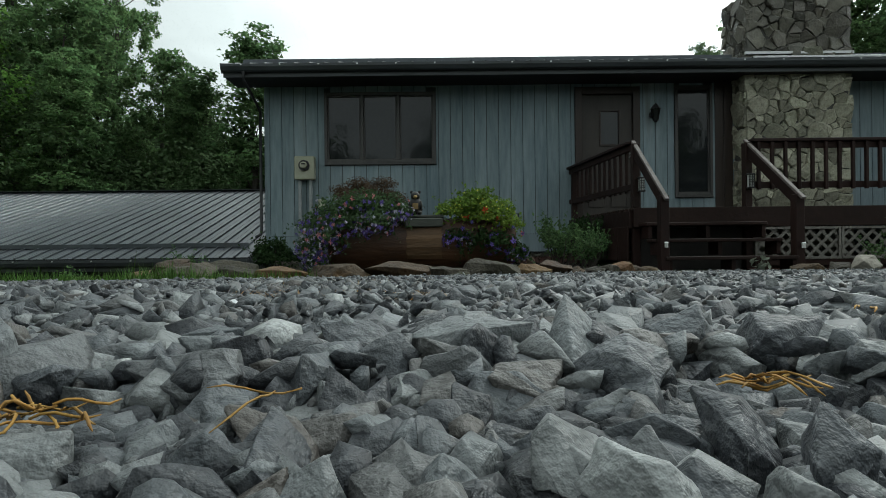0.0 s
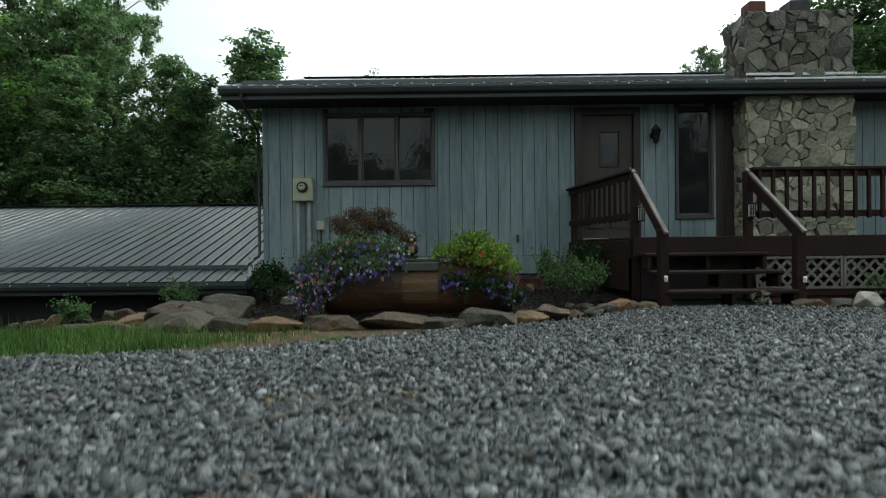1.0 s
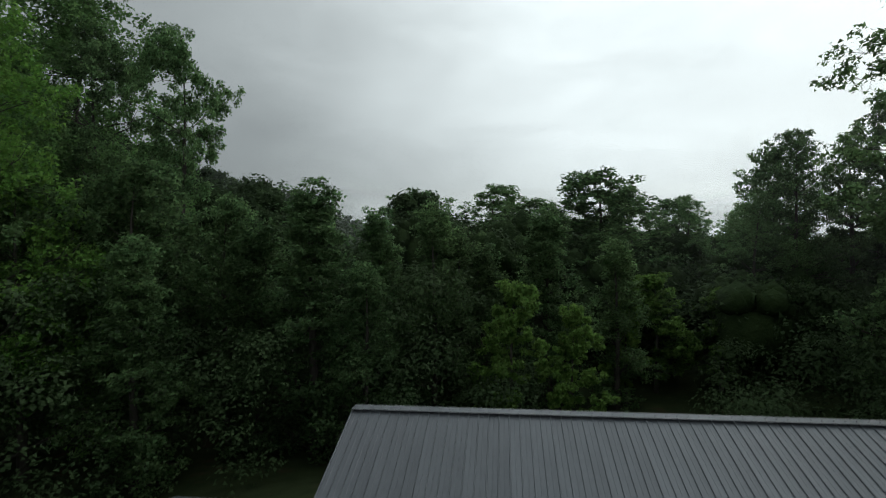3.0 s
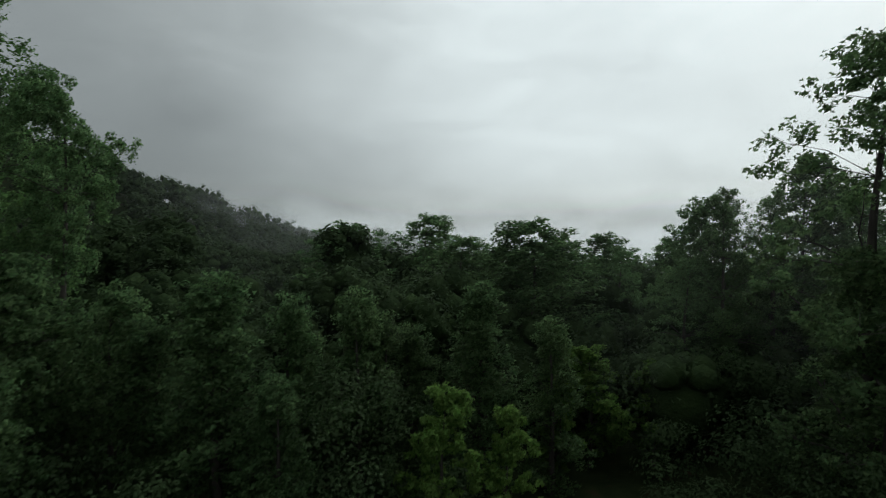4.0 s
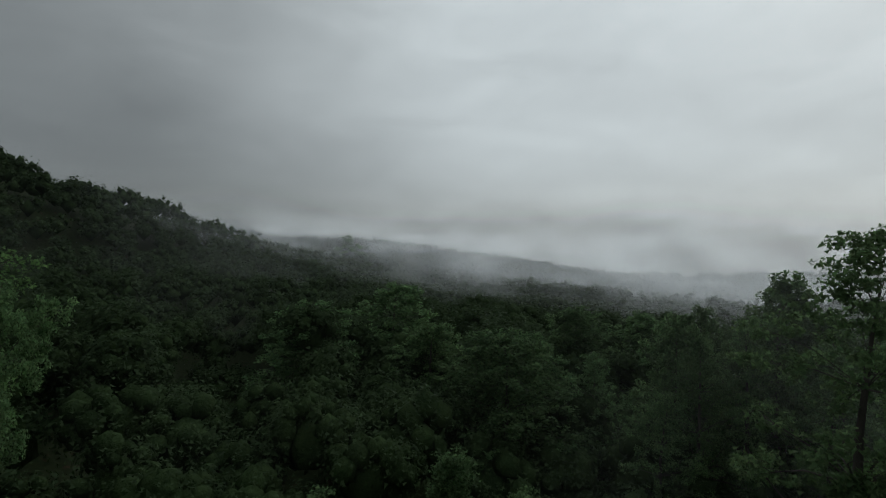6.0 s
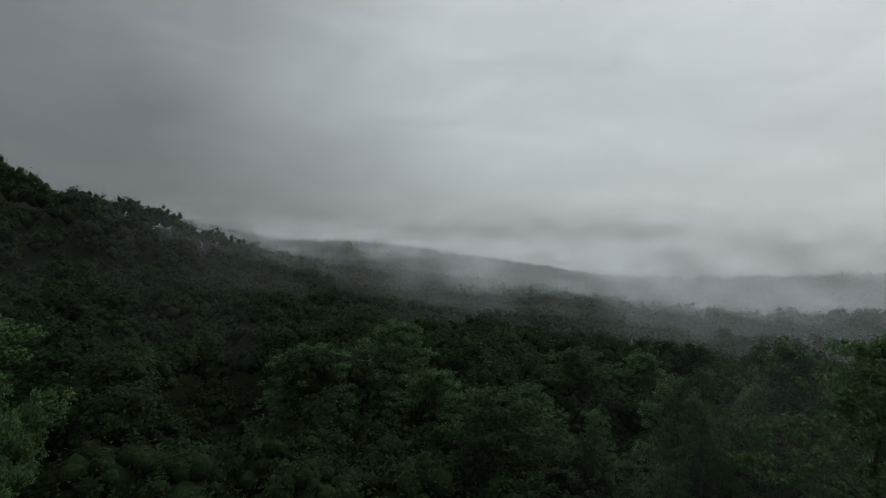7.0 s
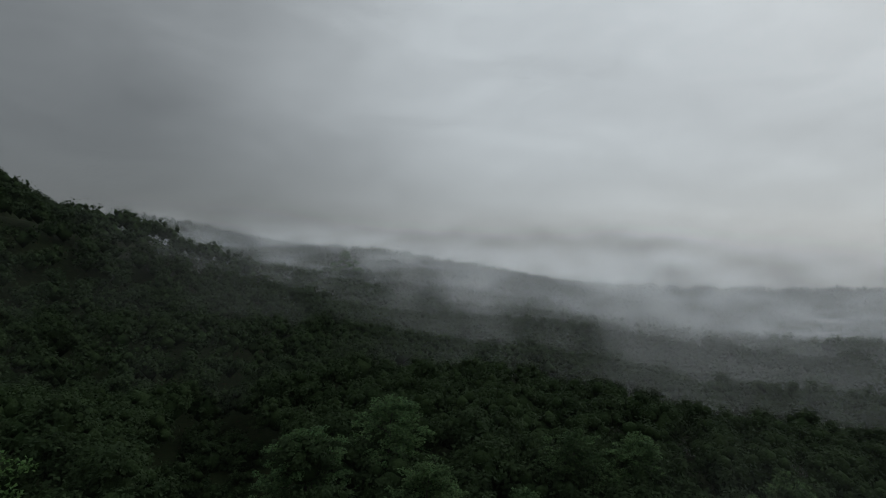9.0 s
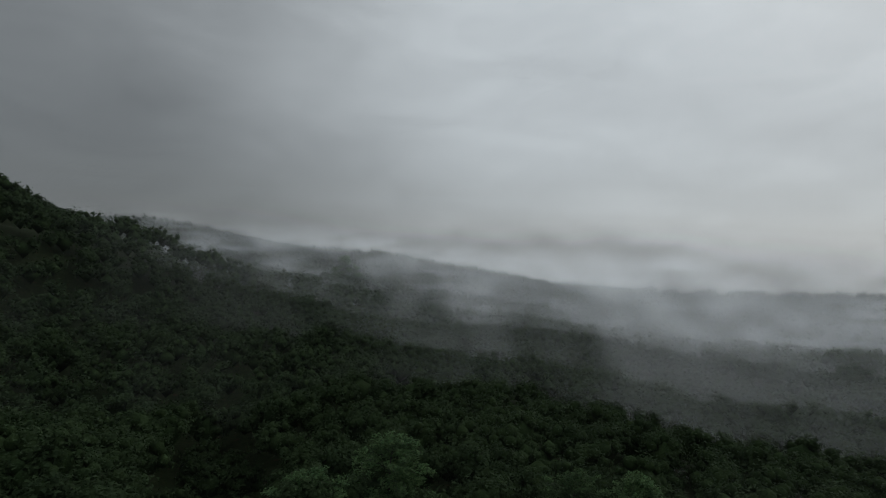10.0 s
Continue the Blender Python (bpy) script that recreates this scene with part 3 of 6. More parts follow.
DRIVE = [(-14, -9), (14, -9), (14, 4.4), (4.5, 5.2), (3.9, 5.55), (3.9, 6.1), (2.35, 6.1), (2.3, 5.62), (1.7, 5.1), (1.2, 4.4), (0.6, 4.1), (0.1, 3.85), (-0.6, 3.35), (-1.2, 2.95), (-2.3, 2.75), (-14, 2.5)]
BED = [(2.3, 5.62), (1.7, 5.2), (1.2, 4.5), (0.6, 4.2), (0.1, 3.95), (-1.2, 3.9), (-2.0, 4.0), (-2.5, 4.6), (-3.0, 6.2), (-5.4, 6.0), (-7.6, 6.6), (-8.2, 8.6), (-3.0, 8.88), (2.2, 8.88)]
SIDE_BED = [(3.8, 5.62), (4.6, 5.35), (9.5, 5.3), (9.5, 8.8), (3.8, 8.8)]
lawn_turf, in_lawn = sheet("lawn", [(-13, 2.4), (-0.4, 2.7), (-0.3, 3.95), (-2.0, 4.1), (-2.6, 6.2), (-5.4, 6.15), (-7.6, 6.7), (-13, 7.5)], 0.002, "turf", 0.15, "mown green lawn sloping down beside the bed", "lawn")
verge, in_verge = sheet("verge", [(-1.5, 2.86), (-1.22, 2.93), (-0.62, 3.33), (0.08, 3.82), (0.0, 3.97), (-0.8, 3.95), (-2.2, 4.0), (-2.6, 3.85), (-1.9, 3.62), (-1.2, 3.45)], 0.006, "verge", 0.1, "bare brown verge with dry grass between stones and gravel", "verge", rough=0.008)
gravel_drive, in_drive = sheet("gravel_drive", DRIVE, 0.004, "gravel_bed", 0.12, "blue-grey crushed stone driveway in front of the house", "driveway", rough=0.006)
mulch_bed, in_bed = sheet("mulch_bed", BED, 0.012, "mulch", 0.1, "dark brown mulched flower bed before the house wall", "flower bed", rough=0.02)
wall_bed, in_wall = sheet("mulch_bed", [(-2.4, 7.5), (2.1, 7.5), (2.1, 8.89), (-2.6, 8.89)], 0.02, "red_mulch", 0.1, "reddish-brown mulch strip along the foundation", "flower bed", rough=0.03)
side_bed, in_side = sheet("mulch_bed", SIDE_BED, 0.012, "red_mulch", 0.12, "reddish mulch strip below the wooden deck", "flower bed", rough=0.015)


def stone_shapes(count, points, bevel, seed, rough=0.0):
    """Angular broken-stone shapes as arrays of points and triangles; rough: how far their faces are chipped and worn."""
    shapes = []
    for k in range(count):
        bm = hull_stone(random.Random(seed + k), (1, 1, 1), points, bevel, 2.2)
        if rough:
            bmesh.ops.subdivide_edges(bm, edges=[e for e in bm.edges if e.calc_length() > 0.5], cuts=1)
            bmesh.ops.subdivide_edges(bm, edges=[e for e in bm.edges if e.calc_length() > 0.62], cuts=1)
            bmesh.ops.triangulate(bm, faces=list(bm.faces))
            bmesh.ops.smooth_vert(bm, verts=bm.verts, factor=0.10, use_axis_x=True, use_axis_y=True, use_axis_z=True)
            bm.normal_update()
            off = Vector((k * 3.1, seed * 0.7, k * 1.3))
            for v in bm.verts:
                v.co += v.normal * rough * (noise.noise(v.co * 1.6 + off) + 0.6 * noise.noise(v.co * 4.1 + off))
        bm.verts.index_update()
        shapes.append((np.array([v.co[:] for v in bm.verts]), np.array([[v.index for v in f.verts] for f in bm.faces])))
        bm.free()
    return shapes


def scatter_stones(name, xy, size, sink, shapes, label, thick=(0.36, 0.66)):
    """One mesh of many loose stones lying on the land."""
    vs, fs, base = [], [], 0
    z = land(xy[:, 0], xy[:, 1]) + 0.004
    turns, tilts = rng.uniform(0, 3.14, len(xy)), rng.normal(size=(len(xy), 2)) * 0.42
    for i in range(len(xy)):
        p, f = shapes[i % len(shapes)]
        q = np.array([math.cos(turns[i]), *(tilts[i]), math.sin(turns[i])])
        a, b, c, d = q / np.linalg.norm(q)
        rot = np.array([[1 - 2 * (c * c + d * d), 2 * (b * c - a * d), 2 * (b * d + a * c)], [2 * (b * c + a * d), 1 - 2 * (b * b + d * d), 2 * (c * d - a * b)], [2 * (b * d - a * c), 2 * (c * d + a * b), 1 - 2 * (b * b + c * c)]])
        dims = size[i] * np.array([rng.uniform(0.8, 1.3), rng.uniform(0.6, 0.95), rng.uniform(*thick)])
        w = (p * dims) @ rot.T
        w[:, 2] *= 0.85
        vs.append(w + (xy[i, 0], xy[i, 1], z[i] + sink[i]))
        fs.append(f + base)
        base += len(p)
    ob = part(name, mesh_np(name, np.concatenate(vs), np.concatenate(fs)), "gravel")
    return tagged(ob, label, "gravel", kind="stuff")


def gravel_spots(n, y0, y1, slope, margin):
    y = np.sqrt(rng.uniform(y0 ** 2, y1 ** 2, n))
    x = rng.uniform(-1, 1, n) * (y * slope + margin)
    ok = in_drive(x, y)
    return np.stack([x, y], 1)[ok]


front = np.stack([rng.uniform(-0.75, 0.75, 3700), rng.uniform(0.0, 0.65, 3700)], 1)
fill = np.stack([rng.uniform(-0.3, 0.3, 1500), rng.uniform(0.0, 0.24, 1500)], 1)
near_spots = np.concatenate([fill, front, gravel_spots(5200, 0.55, 1.6, 0.95, 0.14)])
reach = np.hypot(near_spots[:, 0], near_spots[:, 1])
near_size = rng.uniform(0.013, 0.028, len(near_spots)) * rng.choice([0.7, 1.0, 1.25], len(near_spots))
near_sink = rng.uniform(-0.006, 0.014, len(near_spots)) + 0.009 * np.exp(-((reach - 0.25) / 0.08) ** 2)
near_size[:1500] = rng.uniform(0.006, 0.014, 1500)
keep = reach > 0.04
near_size = np.where(reach > 0.40, np.minimum(near_size * 0.72, 0.019), near_size)
near_sink = np.where(reach > 0.40, rng.uniform(-0.006, 0.007, len(reach)), near_sink)
near_size = np.where(reach < 0.20, np.minimum(near_size, 0.019), near_size)
near_sink = np.where(reach < 0.20, np.minimum(near_sink, 0.006), near_sink)
for cx, cy in ((0.110, 0.174), (-0.116, 0.146)):
    lying = np.hypot(near_spots[:, 0] - cx, near_spots[:, 1] - cy) < 0.042
    near_size = np.where(lying, np.clip(near_size, 0.011, 0.016), near_size)
    near_sink = np.where(lying, 0.003, near_sink)
close = keep & (reach < 0.48)
beyond = keep & ~close
worn = (reach < 0.30) & (near_size > 0.0135)
first, second = close & worn, close & ~worn
scatter_stones("gravel", near_spots[first], near_size[first], near_sink[first], stone_shapes(40, 11, 0.02, 11, 0.09), "coarse blue-grey crushed stone with worn broken edges", (0.42, 0.78))
scatter_stones("gravel", near_spots[second], near_size[second], near_sink[second], stone_shapes(30, 12, 0.0, 141), "coarse blue-grey crushed stone with sharp edges", (0.4, 0.75))
scatter_stones("gravel", near_spots[beyond], near_size[beyond], near_sink[beyond], stone_shapes(30, 11, 0.0, 41), "coarse blue-grey crushed stone on the driveway")
mid_spots = np.concatenate([gravel_spots(24000, 1.5, 5.8, 0.95, 0.6), gravel_spots(9000, 0.9, 3.2, 0.95, 0.3), gravel_spots(2600, 0.5, 1.2, 0.95, 0.25)])
mid_size = rng.uniform(0.013, 0.027, len(mid_spots)) * rng.choice([0.8, 1.0, 1.3], len(mid_spots))
scatter_stones("gravel", mid_spots, mid_size, rng.uniform(-0.004, 0.014, len(mid_spots)), stone_shapes(24, 8, 0.0, 71), "blue-grey crushed stone spread over the driveway", (0.36, 0.66))
chip_spots = np.concatenate([gravel_spots(5200, 0.36, 1.6, 0.95, 0.2), gravel_spots(13000, 1.5, 4.6, 0.95, 0.4)])
chip_spots = chip_spots[np.hypot(chip_spots[:, 0], chip_spots[:, 1]) > 0.34]
chip_size = rng.uniform(0.007, 0.014, len(chip_spots)) * np.clip(chip_spots[:, 1], 1.0, 1.5)
scatter_stones("gravel", chip_spots, chip_size, rng.uniform(-0.003, 0.005, len(chip_spots)), stone_shapes(20, 8, 0.0, 401), "small blue-grey stone chips between the larger gravel", (0.4, 0.7))


def strands(name, centre, spread, count, length, lift, material, label, category, upright=0.0, width=0.0016):
    """Loose thin blades or stalks round a centre."""
    vs, fs = [], []
    for _ in range(count):
        x, y = centre[0] + rng.normal() * spread[0], centre[1] + rng.normal() * spread[1]
        a, bend, l = rng.uniform(0, 6.28), rng.normal() * 0.8, length * rng.uniform(0.5, 1.2)
        z = land1(x, y) + lift + rng.uniform(0, 0.006)
        pts = []
        for k in range(4):
            t = k / 3
            flat = (1 - upright) * l * t
            pts.append(Vector((x + flat * math.cos(a + bend * t) + upright * l * t * t * 0.4 * math.cos(a), y + flat * math.sin(a + bend * t) + upright * l * t * t * 0.4 * math.sin(a), z + upright * l * t * (1.1 - 0.3 * t) + (1 - upright) * 0.006 * math.sin(t * 3))))
        side = Vector((-math.sin(a), math.cos(a), 0)) * width
        for k, p in enumerate(pts):
            w = side * (1 - 0.8 * k / 3)
            vs += [p - w, p + w]
        n = len(vs) - 8
        fs += [(n + 2 * k, n + 2 * k + 1, n + 2 * k + 3, n + 2 * k + 2) for k in range(3)]
    ob = part(name, mesh_np(name, [v[:] for v in vs], fs), material)
    return tagged(ob, label, category, kind="stuff")


def needle_clump(x, y, z, wide, count, length, seed, label, thick=0.00045):
    """Curled dry needles heaped flat on the stones."""
    g = np.random.default_rng(seed)
    bm = bmesh.new()
    for _ in range(count):
        px, py, a, l = x + g.normal() * wide, y + g.normal() * wide * 0.35, g.normal() * 0.5 + 3.14 * g.integers(0, 2), length * g.uniform(0.5, 1.2)
        curl, pz, pts = g.normal() * 1.3, z + g.uniform(0, 0.004), []
        for k in range(6):
            pts.append((px, py, pz + 0.0016 * math.sin(k * 1.1 + a)))
            px, py = px + math.cos(a + curl * k / 5) * l / 5, py + math.sin(a + curl * k / 5) * l / 5
        tube(bm, pts, [thick] * 5 + [thick * 0.4], 5)
    tagged(part("dry_needles", bm, "needles", smooth=True), label, "dry needles", kind="stuff")


needle_clump(0.110, 0.174, 0.043, 0.007, 13, 0.022, 1, "orange-brown dry needles lying on the crushed stone")
needle_clump(-0.116, 0.146, 0.044, 0.009, 16, 0.020, 2, "orange-brown dry needles heaped between the stones")
needle_clump(-0.052, 0.165, 0.046, 0.004, 2, 0.05, 3, "pale curled dry stalk on the crushed stone", 0.00036)
needle_clump(0.40, 0.50, 0.030, 0.006, 3, 0.05, 4, "pale dry stalk at the drive", 0.001)
for cx, cy, sx, sy, n in ((-0.05, 1.9, 0.12, 0.1, 70), (-0.45, 1.75, 0.15, 0.08, 60), (2.0, 4.5, 0.25, 0.3, 60), (-1.3, 3.3, 0.5, 0.25, 220), (-0.5, 3.6, 0.4, 0.12, 130), (-2.4, 3.2, 0.6, 0.2, 160)):
    strands("dry_grass", (cx, cy), (sx, sy), n, 0.07, 0.004, "straw", "straw-coloured dry grass at the edge of the drive", "dry grass", upright=0.35, width=0.0015)


for cx, cy, n in ((-0.30, 0.98, 60), (-0.20, 0.96, 50), (-0.03, 0.87, 36)):
    strands("dry_needles", (cx, cy), (0.045, 0.03), n, 0.045, 0.012, "needles", "small patch of dry needles on the crushed stone", "dry needles", upright=0.1, width=0.0009)
pale = part("pale_stone", hull_stone(random.Random(5), (0.019, 0.014, 0.011), 14, 0.04), "quartz")
pale.matrix_basis = pose(-0.325, 0.81, land1(-0.325, 0.81) + 0.007, 8, -6, 25)
tagged(pale, "single white quartz stone among the grey gravel", "stone")


def bark_chips():
    x, y = rng.uniform(-5, 2.2, 9000), rng.uniform(4.0, 8.8, 9000)
    ok = in_bed(x, y)
    xy = np.stack([x, y], 1)[ok]
    ob = scatter_stones("bark_chips", xy, rng.uniform(0.012, 0.03, len(xy)), np.full(len(xy), 0.012), stone_shapes(10, 7, 0.0, 301), "dark shredded bark chips covering the bed")
    ob.data.materials[0] = M["chip"]
    tagged(ob, category="mulch")


bark_chips()


def lawn():
    n = 62000
    x, y = rng.uniform(-9, -0.9, n), rng.uniform(2.45, 6.3, n)
    ok = ~in_drive(x, y) & ~in_bed(x, y) & (~in_verge(x, y) | (rng.random(n) < 0.2))
    x, y = x[ok], y[ok]
    z = land(x, y)
    clump = np.array([noise.noise((a * 2.2, b * 2.2, 0.0)) for a, b in zip(x, y)])
    h = rng.uniform(0.03, 0.085, len(x)) * (1.1 + 0.8 * clump) * (1 + 0.8 * (rng.random(len(x)) < 0.04))
    a, lean = rng.uniform(0, 6.28, len(x)), rng.uniform(0.1, 0.7, len(x)) * h
    w = 0.004
    dx, dy = -np.sin(a) * w, np.cos(a) * w
    v = np.stack([np.stack([x - dx, y - dy, z], 1), np.stack([x + dx, y + dy, z], 1), np.stack([x + lean * np.cos(a), y + lean * np.sin(a), z + h], 1)], 1).reshape(-1, 3)
    ob = part("grass", mesh_np("grass", v, np.arange(len(v)).reshape(-1, 3)), "grass")
    tagged(ob, "green lawn grass with a ragged edge at the gravel", "grass", kind="stuff")


lawn()

# ---------------------------------------------------------------- the house
WALL_Y, EAVE_Y, EAVE_Z, RIDGE_Y, RIDGE_Z = 8.90, 8.33, 3.06, 13.6, 4.87
HX0, HX1 = -2.99, 9.3
ROOF_X0, ROOF_X1 = -3.50, 9.66
house = thing("house", "single-storey cottage with weathered grey-blue board siding and a ribbed metal roof", "house")
WINDOW = (-1.97, -0.12, 1.58, 2.74)
DOOR = (2.35, 3.27, 0.59, 2.72)
SIDE = (3.97, 4.57, 0.97, 2.80)
OPENINGS = (WINDOW, DOOR, SIDE)


def wall_with_holes(bm, x0, x1, y0, y1, z0, z1, holes):
    """Solid wall pieces round rectangular holes that stand side by side."""
    x = x0
    for a, b, c, d in sorted(holes):
        box(bm, x, a, y0, y1, z0, z1)
        if c > z0:
            box(bm, a, b, y0, y1, z0, c)
        box(bm, a, b, y0, y1, d, z1)
        x = b
    box(bm, x, x1, y0, y1, z0, z1)
    return bm


front_wall = part("wall", wall_with_holes(bmesh.new(), HX0, HX1, WALL_Y + 0.012, WALL_Y + 0.16, 0.02, 3.02, OPENINGS), "groove", house, "grey-blue vertical board siding")


def gable_wall(x0, x1):
    bm = bmesh.new()
    back = 2 * RIDGE_Y - WALL_Y
    prof = [(WALL_Y + 0.165, -0.9), (back, -0.9), (back, 2.95), (RIDGE_Y, RIDGE_Z - 0.16), (WALL_Y + 0.165, 2.95)]
    a = [bm.verts.new((x0, *p)) for p in prof]
    b = [bm.verts.new((x1, *p)) for p in prof]
    bm.faces.new(a), bm.faces.new(b[::-1])
    for i in range(len(prof)):
        j = (i + 1) % len(prof)
        bm.faces.new((a[i], a[j], b[j], b[i]))
    return bm


part("gable_wall", gable_wall(HX0, HX0 + 0.15), "siding", house)
part("gable_wall", gable_wall(HX1 - 0.15, HX1), "siding", house)
part("back_wall", boxed(HX0 + 0.15, HX1 - 0.15, 2 * RIDGE_Y - WALL_Y - 0.15, 2 * RIDGE_Y - WALL_Y, -0.9, 2.95), "siding", house)
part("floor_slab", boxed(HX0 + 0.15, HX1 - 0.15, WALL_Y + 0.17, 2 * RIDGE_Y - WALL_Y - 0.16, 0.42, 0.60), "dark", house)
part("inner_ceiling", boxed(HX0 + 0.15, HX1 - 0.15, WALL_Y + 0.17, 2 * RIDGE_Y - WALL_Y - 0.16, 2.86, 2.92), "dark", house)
part("skirt_board", boxed(HX0 - 0.004, 2.1, WALL_Y - 0.004, WALL_Y + 0.011, 0.03, 0.33, bevel=0.003), "siding", house, "lower weathered grey board band")
part("corner_board", boxed(HX0 - 0.018, HX0 + 0.07, WALL_Y - 0.016, WALL_Y + 0.06, -0.3, 2.98, bevel=0.004), "siding", house)


def roof_panel(width, length, rib=0.228):
    """One ribbed metal sheet, its lower left corner at the origin, rising along +y at the slope given outside."""
    bm = bmesh.new()
    prof = []
    x = 0.0
    while x < width - 0.01:
        prof += [(x, 0.0), (x + 0.088, 0.0), (x + 0.092, 0.004), (x + 0.106, 0.004), (x + 0.110, 0.0), (x + 0.196, 0.0), (x + 0.203, 0.024), (x + 0.220, 0.024), (x + 0.227, 0.0)]
        x += rib
    for (xa, za), (xb, zb) in zip(prof, prof[1:]):
        top = [bm.verts.new(p) for p in ((xa, 0, za), (xb, 0, zb), (xb, length, zb), (xa, length, za))]
        bm.faces.new(top)
    bmesh.ops.remove_doubles(bm, verts=bm.verts, dist=0.0005)
    ext = bmesh.ops.extrude_face_region(bm, geom=list(bm.faces))
    bmesh.ops.translate(bm, verts=[g for g in ext["geom"] if isinstance(g, bmesh.types.BMVert)], vec=(0, 0, -0.003))
    me = bpy.data.meshes.new("roof_panel")
    bmesh.ops.recalc_face_normals(bm, faces=bm.faces)
    bm.to_mesh(me)
    bm.free()
    me.materials.append(M["roof"])
    return me


def metal_roof(owner, x0, x1, ye, ze, yr, zr, hole=None, bar=0.50):
    """Two slopes of ribbed sheets with ridge cap, deck, rakes, snow bar, fascia and gutter."""
    run, rise = yr - ye, zr - ze
    length, tilt = math.hypot(run, rise), math.degrees(math.atan2(rise, run))
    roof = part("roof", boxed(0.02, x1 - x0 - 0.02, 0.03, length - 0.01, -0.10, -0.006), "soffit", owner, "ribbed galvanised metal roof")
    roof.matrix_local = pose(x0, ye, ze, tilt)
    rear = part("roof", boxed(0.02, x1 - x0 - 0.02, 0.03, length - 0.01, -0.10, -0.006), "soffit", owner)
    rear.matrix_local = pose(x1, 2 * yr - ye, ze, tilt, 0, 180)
    count = int(round((x1 - x0) / 0.912))
    wide = (x1 - x0) / count
    sheet_mesh = roof_panel(0.912, length)
    for k in range(count):
        for slope in (roof, rear):
            ob = new("roof_panel", sheet_mesh)
            ob.parent = slope
            ob.matrix_local = Matrix.Translation((k * wide, 0, 0.001 * (k % 2))) @ Matrix.Diagonal((wide / 0.912, 1, 1, 1))
    cap = bmesh.new()
    for s in (-1, 1):
        beam(cap, (x0 - 0.01, yr + s * 0.085, zr - 0.085 * rise / run + 0.036), (x1 + 0.01, yr + s * 0.085, zr - 0.085 * rise / run + 0.036), 0.19, 0.008, 0)
    part("ridge_cap", cap, "roof", owner)
    for xr in (x0, x1):
        bm = bmesh.new()
        beam(bm, (xr, ye + 0.01, ze - 0.06), (xr, yr, zr - 0.06), 0.03, 0.16, 0.004)
        beam(bm, (xr, 2 * yr - ye - 0.01, ze - 0.06), (xr, yr, zr - 0.06), 0.03, 0.16, 0.004)
        part("rake_board", bm, "roof", owner, "bent metal rake trim")
    for a, b in (((x0 + 0.22, x1 - 0.2),) if not hole else ((x0 + 0.22, hole[0] - 0.1), (hole[1] + 0.1, x1 - 0.2))):
        bm = bmesh.new()
        s = bar
        zz = ze + s * rise / run + 0.045
        beam(bm, (a, ye + s, zz), (b, ye + s, zz), 0.012, 0.07, 0.002)
        beam(bm, (a, ye + s + 0.03, zz - 0.02), (b, ye + s + 0.03, zz - 0.02), 0.06, 0.006, 0)
        k = a
        while k < b:
            beam(bm, (k, ye + s, zz - 0.05), (k, ye + s, zz + 0.02), 0.03, 0.02, 0)
            k += 0.456
        part("snow_rail", bm, "roof", owner, "folded metal snow rail above the eave")
    for side in (0, 1):
        yy = ye + 0.03 if side == 0 else 2 * yr - ye - 0.03
        part("fascia", boxed(x0 + 0.03, x1 - 0.03, yy - 0.012, yy + 0.012, ze - 0.20, ze - 0.012), "gutter", owner)
        if side == 0:
            bm = bmesh.new()
            prof = [(-0.012, -0.02), (-0.012, -0.115), (-0.055, -0.135), (-0.09, -0.115), (-0.115, -0.06), (-0.115, -0.02), (-0.105, -0.02), (-0.105, -0.055), (-0.085, -0.10), (-0.055, -0.122), (-0.02, -0.105), (-0.02, -0.02)]
            a = [bm.verts.new((x0 + 0.02, yy + p, ze + q)) for p, q in prof]
            b = [bm.verts.new((x1 - 0.02, yy + p, ze + q)) for p, q in prof]
            for i in range(len(prof)):
                j = (i + 1) % len(prof)
                bm.faces.new((a[i], a[j], b[j], b[i]))
            bm.faces.new(a), bm.faces.new(b[::-1])
            part("gutter", bm, "gutter", owner, "dark seamless metal gutter")
            k = x0 + 0.35
            while k < x1 - 0.1:
                part("gutter_screw", boxed(k - 0.012, k + 0.012, yy - 0.119, yy - 0.1155, ze - 0.045, ze - 0.025), "steel", owner)
                k += 0.61
    return roof


CHIM = (4.94, 6.66, 8.50, 9.22)
metal_roof(house, ROOF_X0, ROOF_X1, EAVE_Y, EAVE_Z, RIDGE_Y, RIDGE_Z, hole=(CHIM[0], CHIM[1], 0, 1.2), bar=0.40)
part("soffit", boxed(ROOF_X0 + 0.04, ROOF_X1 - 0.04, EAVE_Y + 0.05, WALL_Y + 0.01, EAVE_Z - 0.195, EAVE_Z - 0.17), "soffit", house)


def downspout(owner):
    bm = bmesh.new()
    x, y = -3.06, WALL_Y - 0.05
    tube(bm, [(-3.13, EAVE_Y - 0.04, EAVE_Z - 0.13), (-3.13, EAVE_Y - 0.04, EAVE_Z - 0.26), (-3.10, EAVE_Y + 0.25, EAVE_Z - 0.42), (x, y, EAVE_Z - 0.62), (x, y, 0.42), (x - 0.01, y - 0.03, 0.36), (x - 0.06, y - 0.10, 0.32)], [0.026] * 7, 8)
    part("downspout", bm, "black", owner, "dark metal downspout", smooth=True)


downspout(house)


